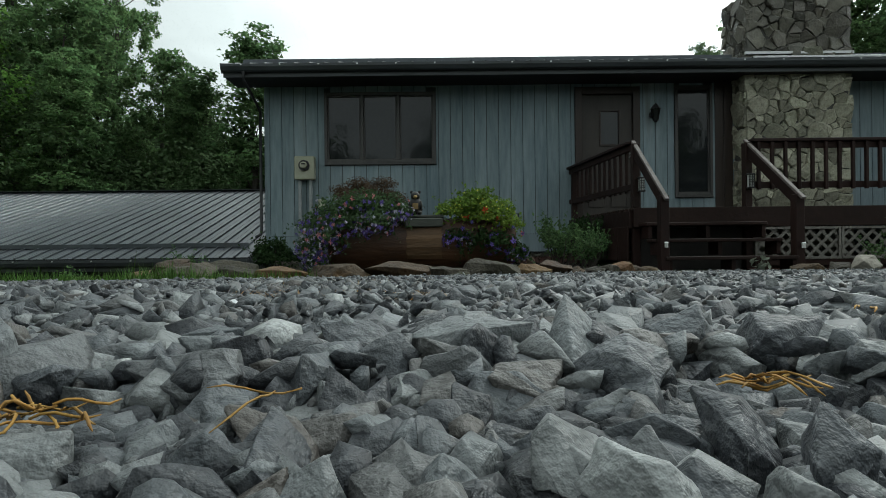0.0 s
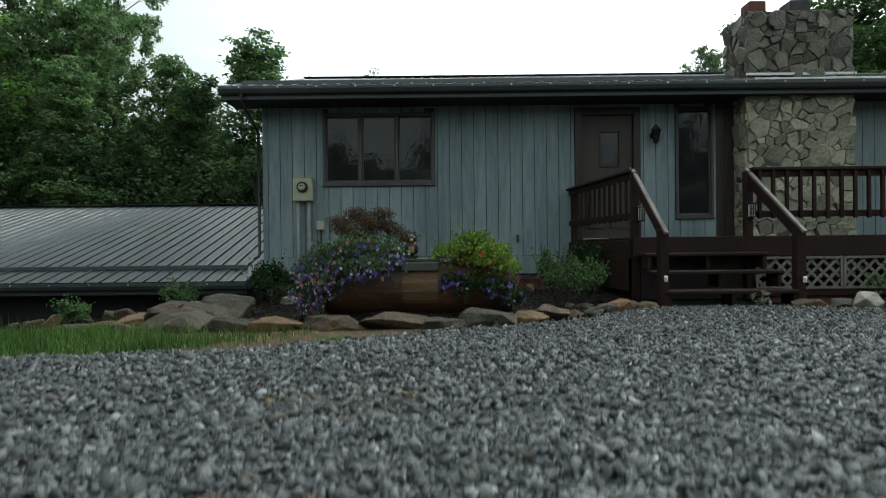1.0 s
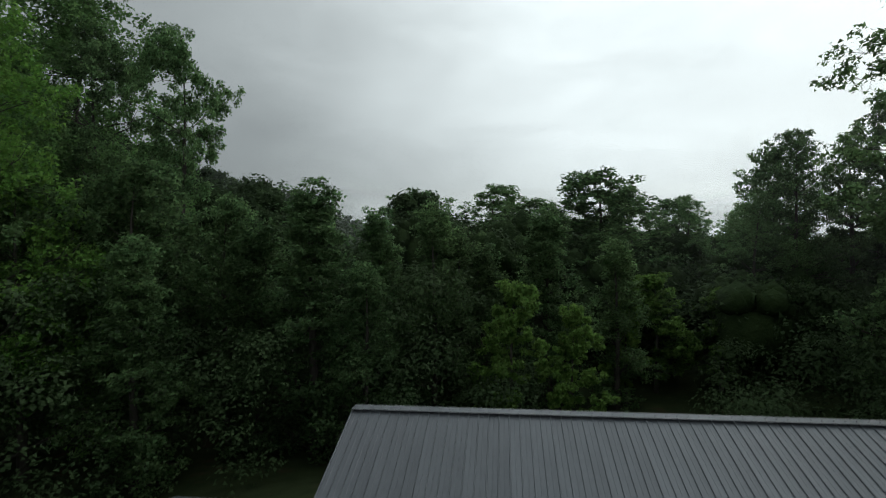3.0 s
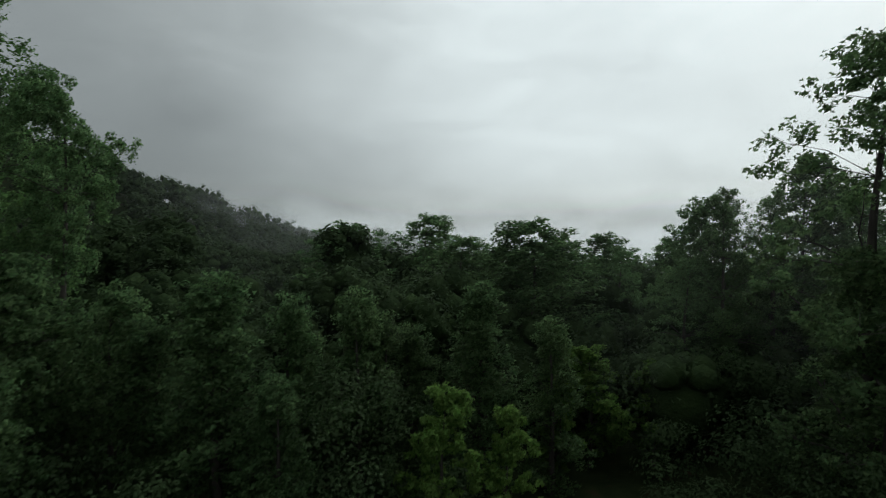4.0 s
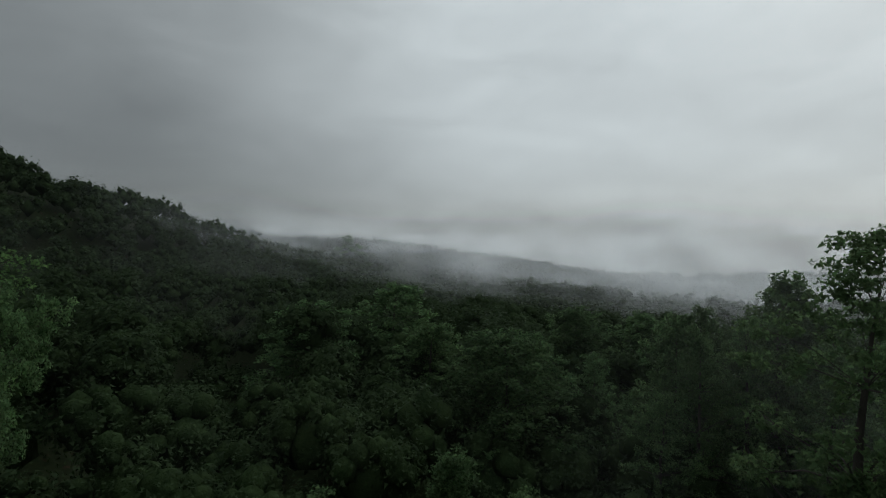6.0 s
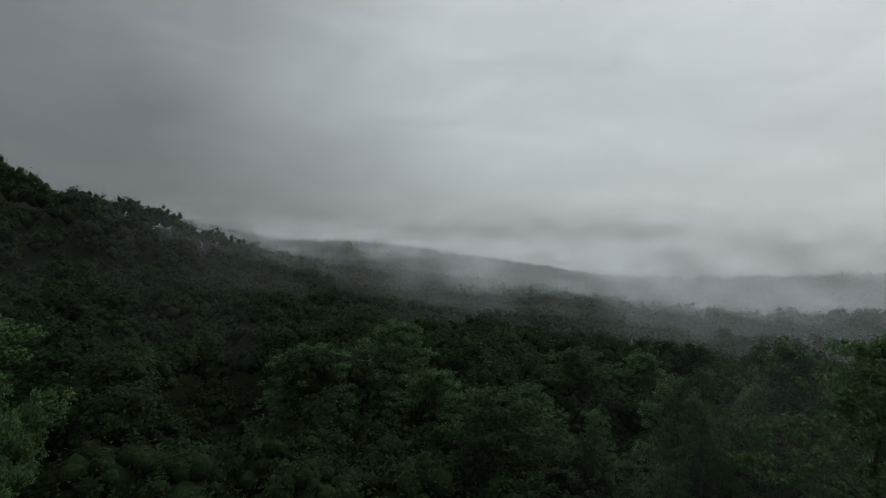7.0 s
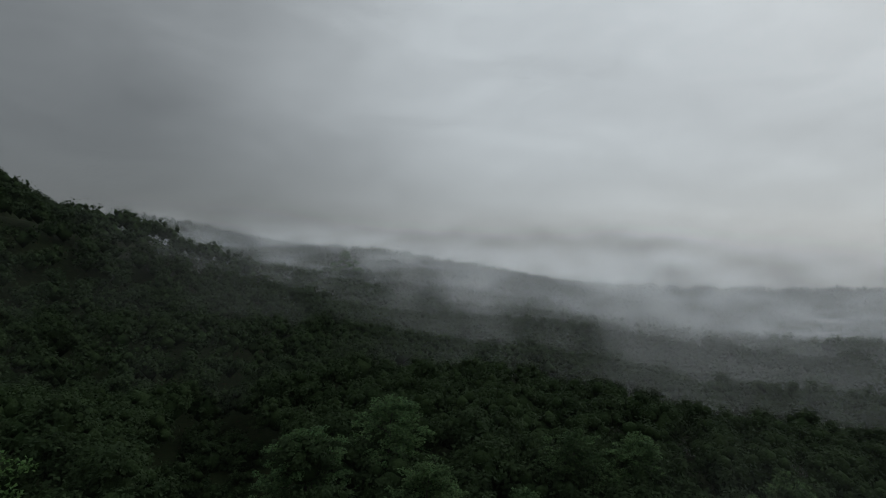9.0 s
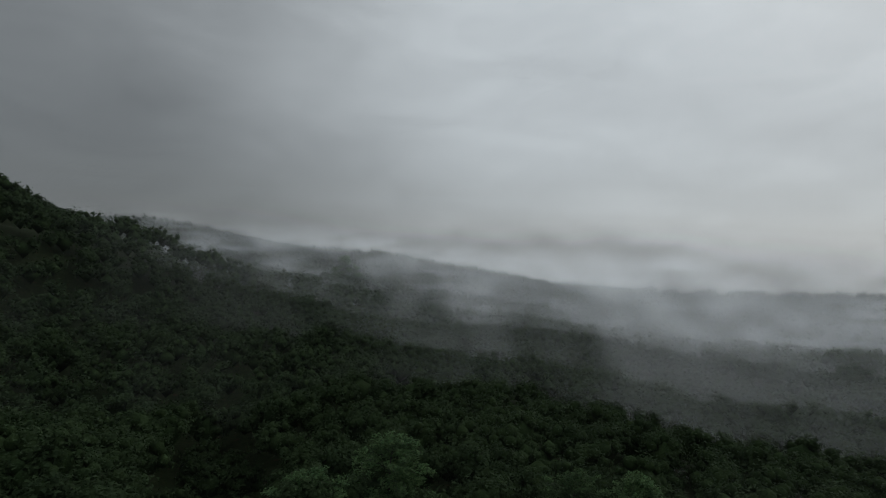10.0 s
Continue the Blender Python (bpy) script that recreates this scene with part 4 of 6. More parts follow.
def framed_opening(name, owner, x0, x1, z0, z1, panes, frame_w, label, mullion=0.05):
    """A recessed frame with glass panes and a sill."""
    bm = bmesh.new()
    y0, y1 = WALL_Y - 0.025, WALL_Y + 0.13
    for a in ((x0 - 0.02, x0 + frame_w, z0 - 0.02, z1 + 0.02), (x1 - frame_w, x1 + 0.02, z0 - 0.02, z1 + 0.02)):
        box(bm, a[0], a[1], y0, y1, a[2], a[3], 0.004)
    for a in ((z0 - 0.02, z0 + frame_w), (z1 - frame_w, z1 + 0.02)):
        box(bm, x0 + frame_w + 0.001, x1 - frame_w - 0.001, y0 + 0.001, y1, a[0], a[1], 0.004)
    win = part(name, bm, "trim", owner, label)
    inner = (x1 - x0 - 2 * frame_w - (panes - 1) * mullion) / panes
    for k in range(panes):
        a = x0 + frame_w + k * (inner + mullion)
        if k:
            part("mullion", boxed(a - mullion + 0.001, a - 0.001, y0 + 0.004, y1, z0 + frame_w + 0.001, z1 - frame_w - 0.001, bevel=0.004), "trim", win)
        sash = bmesh.new()
        s, ya, yb = 0.024, WALL_Y + 0.01, WALL_Y + 0.05
        box(sash, a + 0.001, a + s, ya, yb, z0 + frame_w + 0.001, z1 - frame_w - 0.001, 0.003)
        box(sash, a + inner - s, a + inner - 0.001, ya, yb, z0 + frame_w + 0.001, z1 - frame_w - 0.001, 0.003)
        box(sash, a + s + 0.001, a + inner - s - 0.001, ya, yb, z0 + frame_w + 0.001, z0 + frame_w + s, 0.003)
        box(sash, a + s + 0.001, a + inner - s - 0.001, ya, yb, z1 - frame_w - s, z1 - frame_w - 0.001, 0.003)
        part("sash", sash, "trim", win)
        part("pane", boxed(a + s, a + inner - s, WALL_Y + 0.028, WALL_Y + 0.034, z0 + frame_w + s, z1 - frame_w - s), "glass", win, "dark reflecting window glass")
    part("sill", boxed(x0 - 0.02, x1 + 0.02, WALL_Y - 0.035, WALL_Y + 0.02, z0 - 0.05, z0 - 0.022, bevel=0.005), "trim", win)
    return win


framed_opening("window", house, *WINDOW, 3, 0.03, "three-part casement window in brown-grey frames")
framed_opening("window", house, *SIDE, 1, 0.025, "tall fixed sidelight window beside the door")


def front_door(owner):
    x0, x1, z0, z1 = DOOR
    bm = bmesh.new()
    box(bm, x0 - 0.09, x0 + 0.03, WALL_Y - 0.03, WALL_Y + 0.13, z0, z1 + 0.09, 0.005)
    box(bm, x1 - 0.03, x1 + 0.09, WALL_Y - 0.03, WALL_Y + 0.13, z0, z1 + 0.09, 0.005)
    box(bm, x0 + 0.031, x1 - 0.031, WALL_Y - 0.028, WALL_Y + 0.13, z1 - 0.03, z1 + 0.09, 0.005)
    door = part("door", bm, "door", owner, "dark brown front door with a glazed storm door")
    a, b = x0 + 0.032, x1 - 0.032
    wx0, wx1, wz0, wz1 = x0 + 0.36, x0 + 0.66, 1.84, 2.40
    leaf = wall_with_holes(bmesh.new(), a, b, WALL_Y + 0.03, WALL_Y + 0.07, z0 + 0.02, z1 - 0.035, [(wx0, wx1, wz0, wz1)])
    leaf = part("door_leaf", leaf, "door_leaf", door, "brown panelled door leaf")
    for c, d in ((a + 0.10, a + 0.37), (b - 0.37, b - 0.10)):
        part("panel", boxed(c, d, WALL_Y + 0.018, WALL_Y + 0.029, z0 + 0.18, wz0 - 0.16, bevel=0.009), "door_leaf", leaf)
    lite = bmesh.new()
    for c, d, e, f in ((wx0 - 0.03, wx0, wz0 - 0.03, wz1 + 0.03), (wx1, wx1 + 0.03, wz0 - 0.03, wz1 + 0.03), (wx0 + 0.001, wx1 - 0.001, wz0 - 0.03, wz0), (wx0 + 0.001, wx1 - 0.001, wz1, wz1 + 0.03)):
        box(lite, c, d, WALL_Y + 0.016, WALL_Y + 0.029, e, f, 0.003)
    part("light_frame", lite, "door", leaf)
    part("pane", boxed(wx0, wx1, WALL_Y + 0.045, WALL_Y + 0.051, wz0, wz1), "glass", leaf, "small dark door window")
    hb = bmesh.new()
    tube(hb, [(b - 0.05, WALL_Y + 0.03, 1.62), (b - 0.05, WALL_Y - 0.02, 1.62), (b - 0.05, WALL_Y - 0.02, 1.80), (b - 0.05, WALL_Y + 0.03, 1.80)], [0.011] * 4, 8)
    part("handle", hb, "steel", door, "bright steel pull handle")
    part("threshold", boxed(x0 + 0.032, x1 - 0.032, WALL_Y - 0.06, WALL_Y + 0.12, z0, z0 + 0.02, bevel=0.004), "steel", door)


front_door(house)
for c, d in ((4.63, 4.775), (4.78, 4.93)):
    part("corner_board", boxed(c, d, WALL_Y - 0.02, WALL_Y - 0.002, 0.60, 2.88, bevel=0.005), "door", house, "dark brown board beside the chimney")


# ---------------------------------------------------------------- the lower wing
wing = thing("garage", "low side wing with a ribbed metal roof and dark wall", "garage")
GX0, GX1, GEY, GEZ, GRY, GRZ = -11.3, -2.86, 8.22, -0.01, 13.34, 1.63
metal_roof(wing, GX0, GX1 - 0.17, GEY, GEZ, GRY, GRZ)
# Near-black colour carries the eave's shade here; the gable keeps plain siding.
part("wall", boxed(GX0 + 0.35, HX0 - 0.03, 8.75, 8.9, -2.6, -0.12), "soffit", wing, "front wall, the eave's shade put into its dark colour")
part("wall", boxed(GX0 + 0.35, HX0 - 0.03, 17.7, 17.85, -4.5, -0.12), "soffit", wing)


def wing_gable():
    bm = bmesh.new()
    prof = [(8.91, -3.5), (17.69, -4.5), (17.69, -0.05), (GRY, GRZ - 0.15), (8.91, -0.05)]
    a = [bm.verts.new((GX0 + 0.35, *p)) for p in prof]
    b = [bm.verts.new((GX0 + 0.5, *p)) for p in prof]
    bm.faces.new(a), bm.faces.new(b[::-1])
    for i in range(5):
        j = (i + 1) % 5
        bm.faces.new((a[i], a[j], b[j], b[i]))
    return bm


part("gable_wall", wing_gable(), "siding", wing)

# ---------------------------------------------------------------- chimney
chimney = thing("chimney", "massive tan field-stone chimney rising through the eave", "chimney")
CH_TOP = 4.24
part("core", boxed(CHIM[0] + 0.035, CHIM[1] - 0.035, CHIM[2] + 0.035, CHIM[3] - 0.035, -0.25, CH_TOP - 0.03), "mortar", chimney, "dark recessed mortar")
part("flue", boxed(5.12, 5.40, 8.72, 9.0, CH_TOP - 0.02, CH_TOP + 0.27, bevel=0.02), "brick", chimney, "red clay flue pipe")
part("flue", boxed(5.78, 6.12, 8.70, 9.02, CH_TOP - 0.02, CH_TOP + 0.27, bevel=0.02), "soot", chimney, "dark sooty metal flue cap")
part("flashing", boxed(CHIM[0] - 0.02, CHIM[1] + 0.02, CHIM[2] - 0.03, CHIM[2] - 0.001, EAVE_Z + 0.13, EAVE_Z + 0.17), "steel", chimney, "bright metal flashing strip")
part("drip_edge", boxed(CHIM[0] + 0.02, ROOF_X1 - 0.05, EAVE_Y - 0.015, EAVE_Y + 0.012, EAVE_Z + 0.012, EAVE_Z + 0.045, bevel=0.003), "steel", house, "bright metal drip edge")


def voronoi(w, h, cell, r):
    """Irregular polygons that fill a w x h rectangle."""
    pts = []
    tries = 0
    while tries < 4000:
        tries += 1
        p = (r.uniform(0, w), r.uniform(0, h))
        d = cell * r.choice((0.45, 0.6, 0.8, 1.0, 1.3, 1.7))
        if all((p[0] - q[0]) ** 2 + ((p[1] - q[1]) * 0.85) ** 2 > (0.5 * (d + q[2])) ** 2 for q in pts):
            pts.append((*p, d))
    cells = []
    for p in pts:
        poly = [(0, 0), (w, 0), (w, h), (0, h)]
        for q in pts:
            if q == p or abs(q[0] - p[0]) > 4 * cell or abs(q[1] - p[1]) > 4 * cell:
                continue
            nx, ny = q[0] - p[0], q[1] - p[1]
            share = min(0.75, max(0.25, 0.5 + 0.2 * (p[2] ** 2 - q[2] ** 2) / (nx * nx + ny * ny)))
            mx, my = p[0] + nx * share, p[1] + ny * share
            out = []
            for (ax, ay), (bx, by) in zip(poly, poly[1:] + poly[:1]):
                da, db = (ax - mx) * nx + (ay - my) * ny, (bx - mx) * nx + (by - my) * ny
                if da <= 0:
                    out.append((ax, ay))
                if da * db < 0:
                    t = da / (da - db)
                    out.append((ax + (bx - ax) * t, ay + (by - ay) * t))
            poly = out
            if not poly:
                break
        if len(poly) >= 3:
            cells.append(poly)
    return cells


def stone_face(owner, w, h, cell, place, seed, material="stone", proud=0.036):
    """Field stones laid in one plane: x across, z up, the outside towards -y of place."""
    r = random.Random(seed)
    for poly in voronoi(w, h, cell, r):
        cx, cy = sum(p[0] for p in poly) / len(poly), sum(p[1] for p in poly) / len(poly)
        size = max(math.hypot(p[0] - cx, p[1] - cy) for p in poly)
        if size < 0.03:
            continue
        depth = proud * r.uniform(0.55, 1.7)
        tx, tz = r.uniform(-0.2, 0.2), r.uniform(-0.26, 0.18)
        loose = []
        for (ax, ay), (bx, by) in zip(poly, poly[1:] + poly[:1]):
            loose.append((ax + r.uniform(-0.006, 0.006), ay + r.uniform(-0.006, 0.006)))
            if math.hypot(bx - ax, by - ay) > 0.10:
                t = r.uniform(0.35, 0.65)
                loose.append((ax + (bx - ax) * t + r.uniform(-0.014, 0.014), ay + (by - ay) * t + r.uniform(-0.014, 0.014)))
        bm = bmesh.new()
        rings = []
        for shrink, y in ((0.007, 0.04), (0.007, -depth * 0.75), (0.011, -depth * 0.95), (0.03, -depth)):
            k = max(0.25, 1 - shrink / max(size * 0.72, 0.03))
            rings.append([bm.verts.new(((x - cx) * k, y + (0 if y > 0 else tx * (x - cx) + tz * (z - cy) + r.uniform(-0.004, 0.004)), (z - cy) * k)) for x, z in loose])
        n = len(loose)
        for a, b in zip(rings, rings[1:]):
            for i in range(n):
                bm.faces.new((a[i], a[(i + 1) % n], b[(i + 1) % n], b[i]))
        mid = bm.verts.new((size * r.uniform(-0.25, 0.25), -depth * r.uniform(0.95, 1.15), size * r.uniform(-0.25, 0.25)))
        for i in range(n):
            bm.faces.new((rings[-1][i], rings[-1][(i + 1) % n], mid))
        high = (place @ Vector((cx, 0, cy))).z > 3.12
        ob = part("stone", bm, "wet_stone" if high else material, owner)
        ob.matrix_local = place @ Matrix.Translation((cx, 0, cy))

# ---------------------------------------------------------------- deck, rails and stairs
DECK_Z, DECK_Y, DX1 = 0.585, 6.62, 9.2
deck = thing("deck", "brown-stained wooden porch deck with railings and lattice skirting", "deck")
y = DECK_Y
while y < WALL_Y - 0.05:
    part("deck_board", boxed(2.40 - (y - DECK_Y) * 0.105, DX1, y, y + 0.136, DECK_Z - 0.03, DECK_Z, bevel=0.004), "deck", deck)
    y += 0.142
part("rim_joist", boxed(2.40, DX1, DECK_Y - 0.045, DECK_Y - 0.005, DECK_Z - 0.25, DECK_Z - 0.002, bevel=0.004), "brown", deck)
part("rim_joist", beam(bmesh.new(), (2.385, DECK_Y, DECK_Z - 0.15), (2.155, WALL_Y - 0.03, DECK_Z - 0.15), 0.04, 0.23), "brown", deck)
for px, py in ((2.45, 6.66), (3.87, 6.66), (5.9, 6.66), (8.0, 6.66), (2.2, 8.75)):
    part("post", boxed(px - 0.045, px + 0.045, py - 0.045, py + 0.045, -0.35, DECK_Z - 0.032, bevel=0.004), "brown", deck)
    part("rail_post", boxed(px - 0.045, px + 0.045, py - 0.045, py + 0.045, DECK_Z + 0.001, 1.40 if px != 2.2 else 1.36, bevel=0.006), "brown", deck)


def rail_run(p, q, top, bottom, count):
    p, q = Vector(p), Vector(q)
    for z, w, h in ((top, 0.13, 0.038), (top - 0.06, 0.038, 0.08), (bottom, 0.038, 0.08)):
        part("rail", beam(bmesh.new(), (p.x, p.y, z), (q.x, q.y, z), w, h), "brown", deck)
    d = (q - p).normalized()
    out = Vector((d.y, -d.x, 0)) * 0.039
    for k in range(count):
        c = p.lerp(q, (k + 0.5) / count)
        bm = bmesh.new()
        beam(bm, (c.x + out.x, c.y + out.y, bottom - 0.06), (c.x + out.x, c.y + out.y, top - 0.022), 0.038, 0.038, 0.004)
        part("baluster", bm, "brown", deck)


rail_run((3.91, 6.66, 0), (9.2, 6.66, 0), 1.425, 0.86, 31)
rail_run((2.44, 6.70, 0), (2.16, 8.86, 0), 1.425, 0.86, 13)


def lattice_panel(x0, x1, y, z0, z1):
    """A crossed-strip panel in a thin frame, cut to its rectangle."""
    fr = bmesh.new()
    for a in ((x0, x1, z0, z0 + 0.03), (x0, x1, z1 - 0.03, z1)):
        box(fr, a[0], a[1], y - 0.024, y - 0.012, a[2], a[3])
    for a in ((x0, x0 + 0.03), (x1 - 0.03, x1)):
        box(fr, a[0], a[1], y - 0.0235, y - 0.0125, z0 + 0.031, z1 - 0.031)
    panel = part("lattice_panel", fr, "lattice", deck, "weathered tan diagonal lattice panel")
    h = z1 - z0
    for s, yy in ((1, y - 0.006), (-1, y)):
        c = x0 - h
        while c < x1 + h:
            a, b = (c, c + h) if s > 0 else (c + h, c)
            lo, hi = (0.0, 1.0)
            t0, t1 = sorted(((x0 - a) / (b - a), (x1 - a) / (b - a)))
            lo, hi = max(lo, t0), min(hi, t1)
            if hi - lo > 0.06:
                p = (a + (b - a) * lo, yy, z0 + h * lo)
                q = (a + (b - a) * hi, yy, z0 + h * hi)
                d = Vector(q) - Vector(p)
                n = Vector((-d.z, 0, d.x)).normalized() * 0.018
                bm = bmesh.new()
                vs = [bm.verts.new(Vector(e) + n * k + Vector((0, w, 0))) for w in (-0.0025, 0.0025) for e, k in ((p, -1), (p, 1), (q, 1), (q, -1))]
                for f in ((0, 1, 2, 3), (7, 6, 5, 4), (0, 4, 5, 1), (1, 5, 6, 2), (2, 6, 7, 3), (3, 7, 4, 0)):
                    bm.faces.new([vs[i] for i in f])
                part("slat", bm, "lattice", panel)
            c += 0.15


lattice_panel(3.92, 5.0, DECK_Y - 0.02, -0.08, 0.325)
lattice_panel(5.01, 6.1, DECK_Y - 0.02, -0.08, 0.325)
lattice_panel(6.11, 7.2, DECK_Y - 0.02, -0.08, 0.325)
# Added sheet: the darkness under the deck as a dark-coloured panel.
part("back_panel", boxed(2.52, 3.80, DECK_Y + 0.05, DECK_Y + 0.07, -0.2, 0.33), "dark", deck, "added dark panel standing for the shade behind the steps")
for k in range(7):
    part("skirt_board", beam(bmesh.new(), (2.36 - k * 0.032, DECK_Y + 0.04 + k * 0.32, 0.13), (2.36 - (k + 1) * 0.032 + 0.001, DECK_Y + 0.03 + (k + 1) * 0.32, 0.13), 0.02, 0.44), "brown", deck)
part("skirt_board", boxed(3.92, 9.2, DECK_Y - 0.03, DECK_Y - 0.005, -0.16, -0.085), "brown", deck)

stairs = thing("porch_stairs", "three dark brown wooden steps with sloping handrails", "stairs")
for ty, tz in ((5.78, -0.022), (6.06, 0.18), (6.34, 0.385)):
    for k in (0, 1):
        part("tread", boxed(2.42 + 0.04, 3.93, ty + k * 0.137, ty + k * 0.137 + 0.132, tz - 0.04, tz, bevel=0.006), "brown", stairs)
for sx in (2.52, 3.22, 3.90):
    bm = bmesh.new()
    for ty, tz in ((5.78, -0.022), (6.06, 0.18), (6.34, 0.385)):
        box(bm, sx - 0.022, sx + 0.022, ty + 0.03, ty + 0.26, tz - 0.19, tz - 0.041)
    part("stringer", bm, "brown", stairs)
for sx, tx in ((2.46, 2.44), (3.96, 3.87)):
    part("newel_post", boxed(sx - 0.05, sx + 0.05, 5.80, 5.90, -0.2, 0.66, bevel=0.006), "brown", stairs)
    # Thin pale rail draws the reflected light on top; dark timber runs below.
    bm = bmesh.new()
    beam(bm, (sx, 5.74, 0.605), (tx, 6.70, 1.44), 0.05, 0.03)
    part("handrail", bm, "worn", stairs, "sloping handrail, a wet sheen put into its pale colour")
    part("under_rail", beam(bmesh.new(), (sx, 5.84, 0.60), (tx, 6.68, 1.335), 0.042, 0.13), "brown", stairs)


def post_light(x, y, z, n=4, h=0.15):
    """A small lantern with a dark grid over pale glass, on the front of a post."""
    lamp = thing("rail_light", "small black grid lantern with pale glass on a rail post", "lamp", "rail lights")
    part("glass", boxed(x - 0.028, x + 0.028, y - 0.056, y - 0.012, z, z + h), "lamp_glass", lamp)
    part("cap", boxed(x - 0.045, x + 0.045, y - 0.068, y, z + h, z + h + 0.02, bevel=0.006), "black", lamp)
    part("base", boxed(x - 0.042, x + 0.042, y - 0.066, y, z - 0.018, z, bevel=0.005), "black", lamp)
    bm = bmesh.new()
    for k in range(n):
        xx = x - 0.032 + k * 0.064 / (n - 1)
        box(bm, xx - 0.003, xx + 0.003, y - 0.064, y - 0.057, z, z + h)
    for k in range(1, 5):
        zz = z + h * k / 5
        box(bm, x - 0.035, x + 0.035, y - 0.066, y - 0.061, zz - 0.003, zz + 0.003)
    part("grid", bm, "black", lamp)


post_light(2.50, 6.615, 0.80)
post_light(3.87, 6.615, 0.83)


def step_light(x, y, z):
    lamp = thing("step_light", "small pale solar light on a stair post", "lamp", "step lights")
    bm = bmesh.new()
    tube(bm, [(x, y - 0.03, z), (x, y - 0.03, z + 0.05)], [0.019, 0.019], 12)
    part("glass", bm, "lamp_glass", lamp)
    bm = bmesh.new()
    tube(bm, [(x, y - 0.03, z + 0.0505), (x, y - 0.03, z + 0.065)], [0.026, 0.016], 12)
    part("cap", bm, "steel", lamp)


step_light(2.46, 5.80, 0.08)
step_light(3.97, 5.80, 0.06)


def wall_lantern(x, z):
    lamp = thing("wall_lantern", "black carriage lantern on the siding beside the door", "lamp")
    y = WALL_Y - 0.002
    bm = bmesh.new()
    tube(bm, [(x, y, z), (x, y - 0.03, z)], [0.06, 0.05], 14)
    tube(bm, [(x, y - 0.03, z), (x, y - 0.10, z + 0.05), (x, y - 0.13, z + 0.10)], [0.012] * 3, 8)
    part("bracket", bm, "black", lamp)
    bm = bmesh.new()
    tube(bm, [(x, y - 0.13, z - 0.12), (x, y - 0.13, z + 0.06)], [0.045, 0.075], 6)
    part("glass", bm, "glass", lamp)
    bm = bmesh.new()
    tube(bm, [(x, y - 0.13, z + 0.061), (x, y - 0.13, z + 0.13), (x, y - 0.13, z + 0.16)], [0.09, 0.04, 0.012], 6)
    part("cap", bm, "black", lamp)
    bm = bmesh.new()
    tube(bm, [(x, y - 0.13, z - 0.16), (x, y - 0.13, z - 0.121)], [0.015, 0.05], 6)
    part("finial", bm, "black", lamp)


wall_lantern(3.58, 2.33)

# ---------------------------------------------------------------- things at the wall
def electric_meter():
    meter = thing("electric_meter", "beige electric meter box with a round glass dial", "electric meter")
    x, z, y = -2.31, 1.28, WALL_Y
    part("housing", boxed(x - 0.165, x + 0.165, y - 0.13, y - 0.002, z, z + 0.39, bevel=0.012), "beige", meter)
    bm = bmesh.new()
    tube(bm, [(x, y - 0.131, z + 0.23), (x, y - 0.165, z + 0.23)], [0.092, 0.088], 22)
    part("ring", bm, "black", meter, "dark dial ring")
    bm = bmesh.new()
    tube(bm, [(x, y - 0.166, z + 0.23), (x, y - 0.19, z + 0.23), (x, y - 0.197, z + 0.23)], [0.062, 0.058, 0.045], 22)
    part("dial", bm, "beige", meter, "pale dial under a glass dome", smooth=True)
    part("name_plate", boxed(x - 0.034, x + 0.034, y - 0.2, y - 0.1965, z + 0.24, z + 0.262), "black", meter)
    for dx in (-0.09, 0.09):
        bm = bmesh.new()
        tube(bm, [(x + dx, y - 0.06, -0.62), (x + dx, y - 0.06, z - 0.001)], [0.032, 0.032], 10)
        part("conduit", bm, "grey_pipe", meter, "grey conduit pipe running into the ground", smooth=True)
    box_ = thing("junction_box", "small beige junction box with a cable on the siding", "junction box")
    part("cover", boxed(-2.09, -1.97, y - 0.09, y - 0.002, 0.80, 0.95, bevel=0.008), "beige", box_)
    bm = bmesh.new()
    tube(bm, [(-2.03, y - 0.03, 0.799), (-2.03, y - 0.03, -0.4)], [0.011] * 2, 8)
    part("cable", bm, "black", box_)


electric_meter()


def hose_reel(x, y, z):
    """A wall-side reel with a yellow hose wound on it, on a thin stake."""
    reel = thing("hose_reel", "yellow garden hose wound on a reel with thin stake", "hose reel")
    bm = bmesh.new()
    tube(bm, [(x - 0.14, y, z), (x + 0.14, y, z)], [0.07, 0.07], 14)
    part("drum", bm, "black", reel)
    for sx in (-0.14, 0.14):
        bm = bmesh.new()
        tube(bm, [(x + sx - 0.008, y, z), (x + sx + 0.008, y, z)], [0.175, 0.175], 20)
        part("flange", bm, "black", reel)
    for k in range(11):
        bm = bmesh.new()
        rr, lean = 0.135 + 0.03 * math.sin(k * 2.7), 0.02 * math.sin(k * 1.9)
        a = [(x - 0.12 + k * 0.024 + lean * math.cos(t * math.pi / 9), y + rr * math.cos(t * math.pi / 9), z + rr * math.sin(t * math.pi / 9) - 0.012 * math.sin(k * 1.3)) for t in range(19)]
        tube(bm, a, [0.0095] * 19, 5, cap=False)
        part("hose_turn", bm, "hose", reel, smooth=True)
    bm = bmesh.new()
    tube(bm, [(x + 0.02, y, z - 0.07), (x + 0.03, y - 0.01, -0.5)], [0.009, 0.008], 8)
    part("stake", bm, "steel", reel)
    bm = bmesh.new()
    tube(bm, [(x + 0.15, y, z + 0.02), (x + 0.22, y - 0.02, z - 0.2), (x + 0.30, y, z - 0.36), (x + 0.36, y + 0.02, z - 0.42)], [0.012] * 4, 8)
    part("hose_tail", bm, "black", reel, smooth=True)
    bm = bmesh.new()
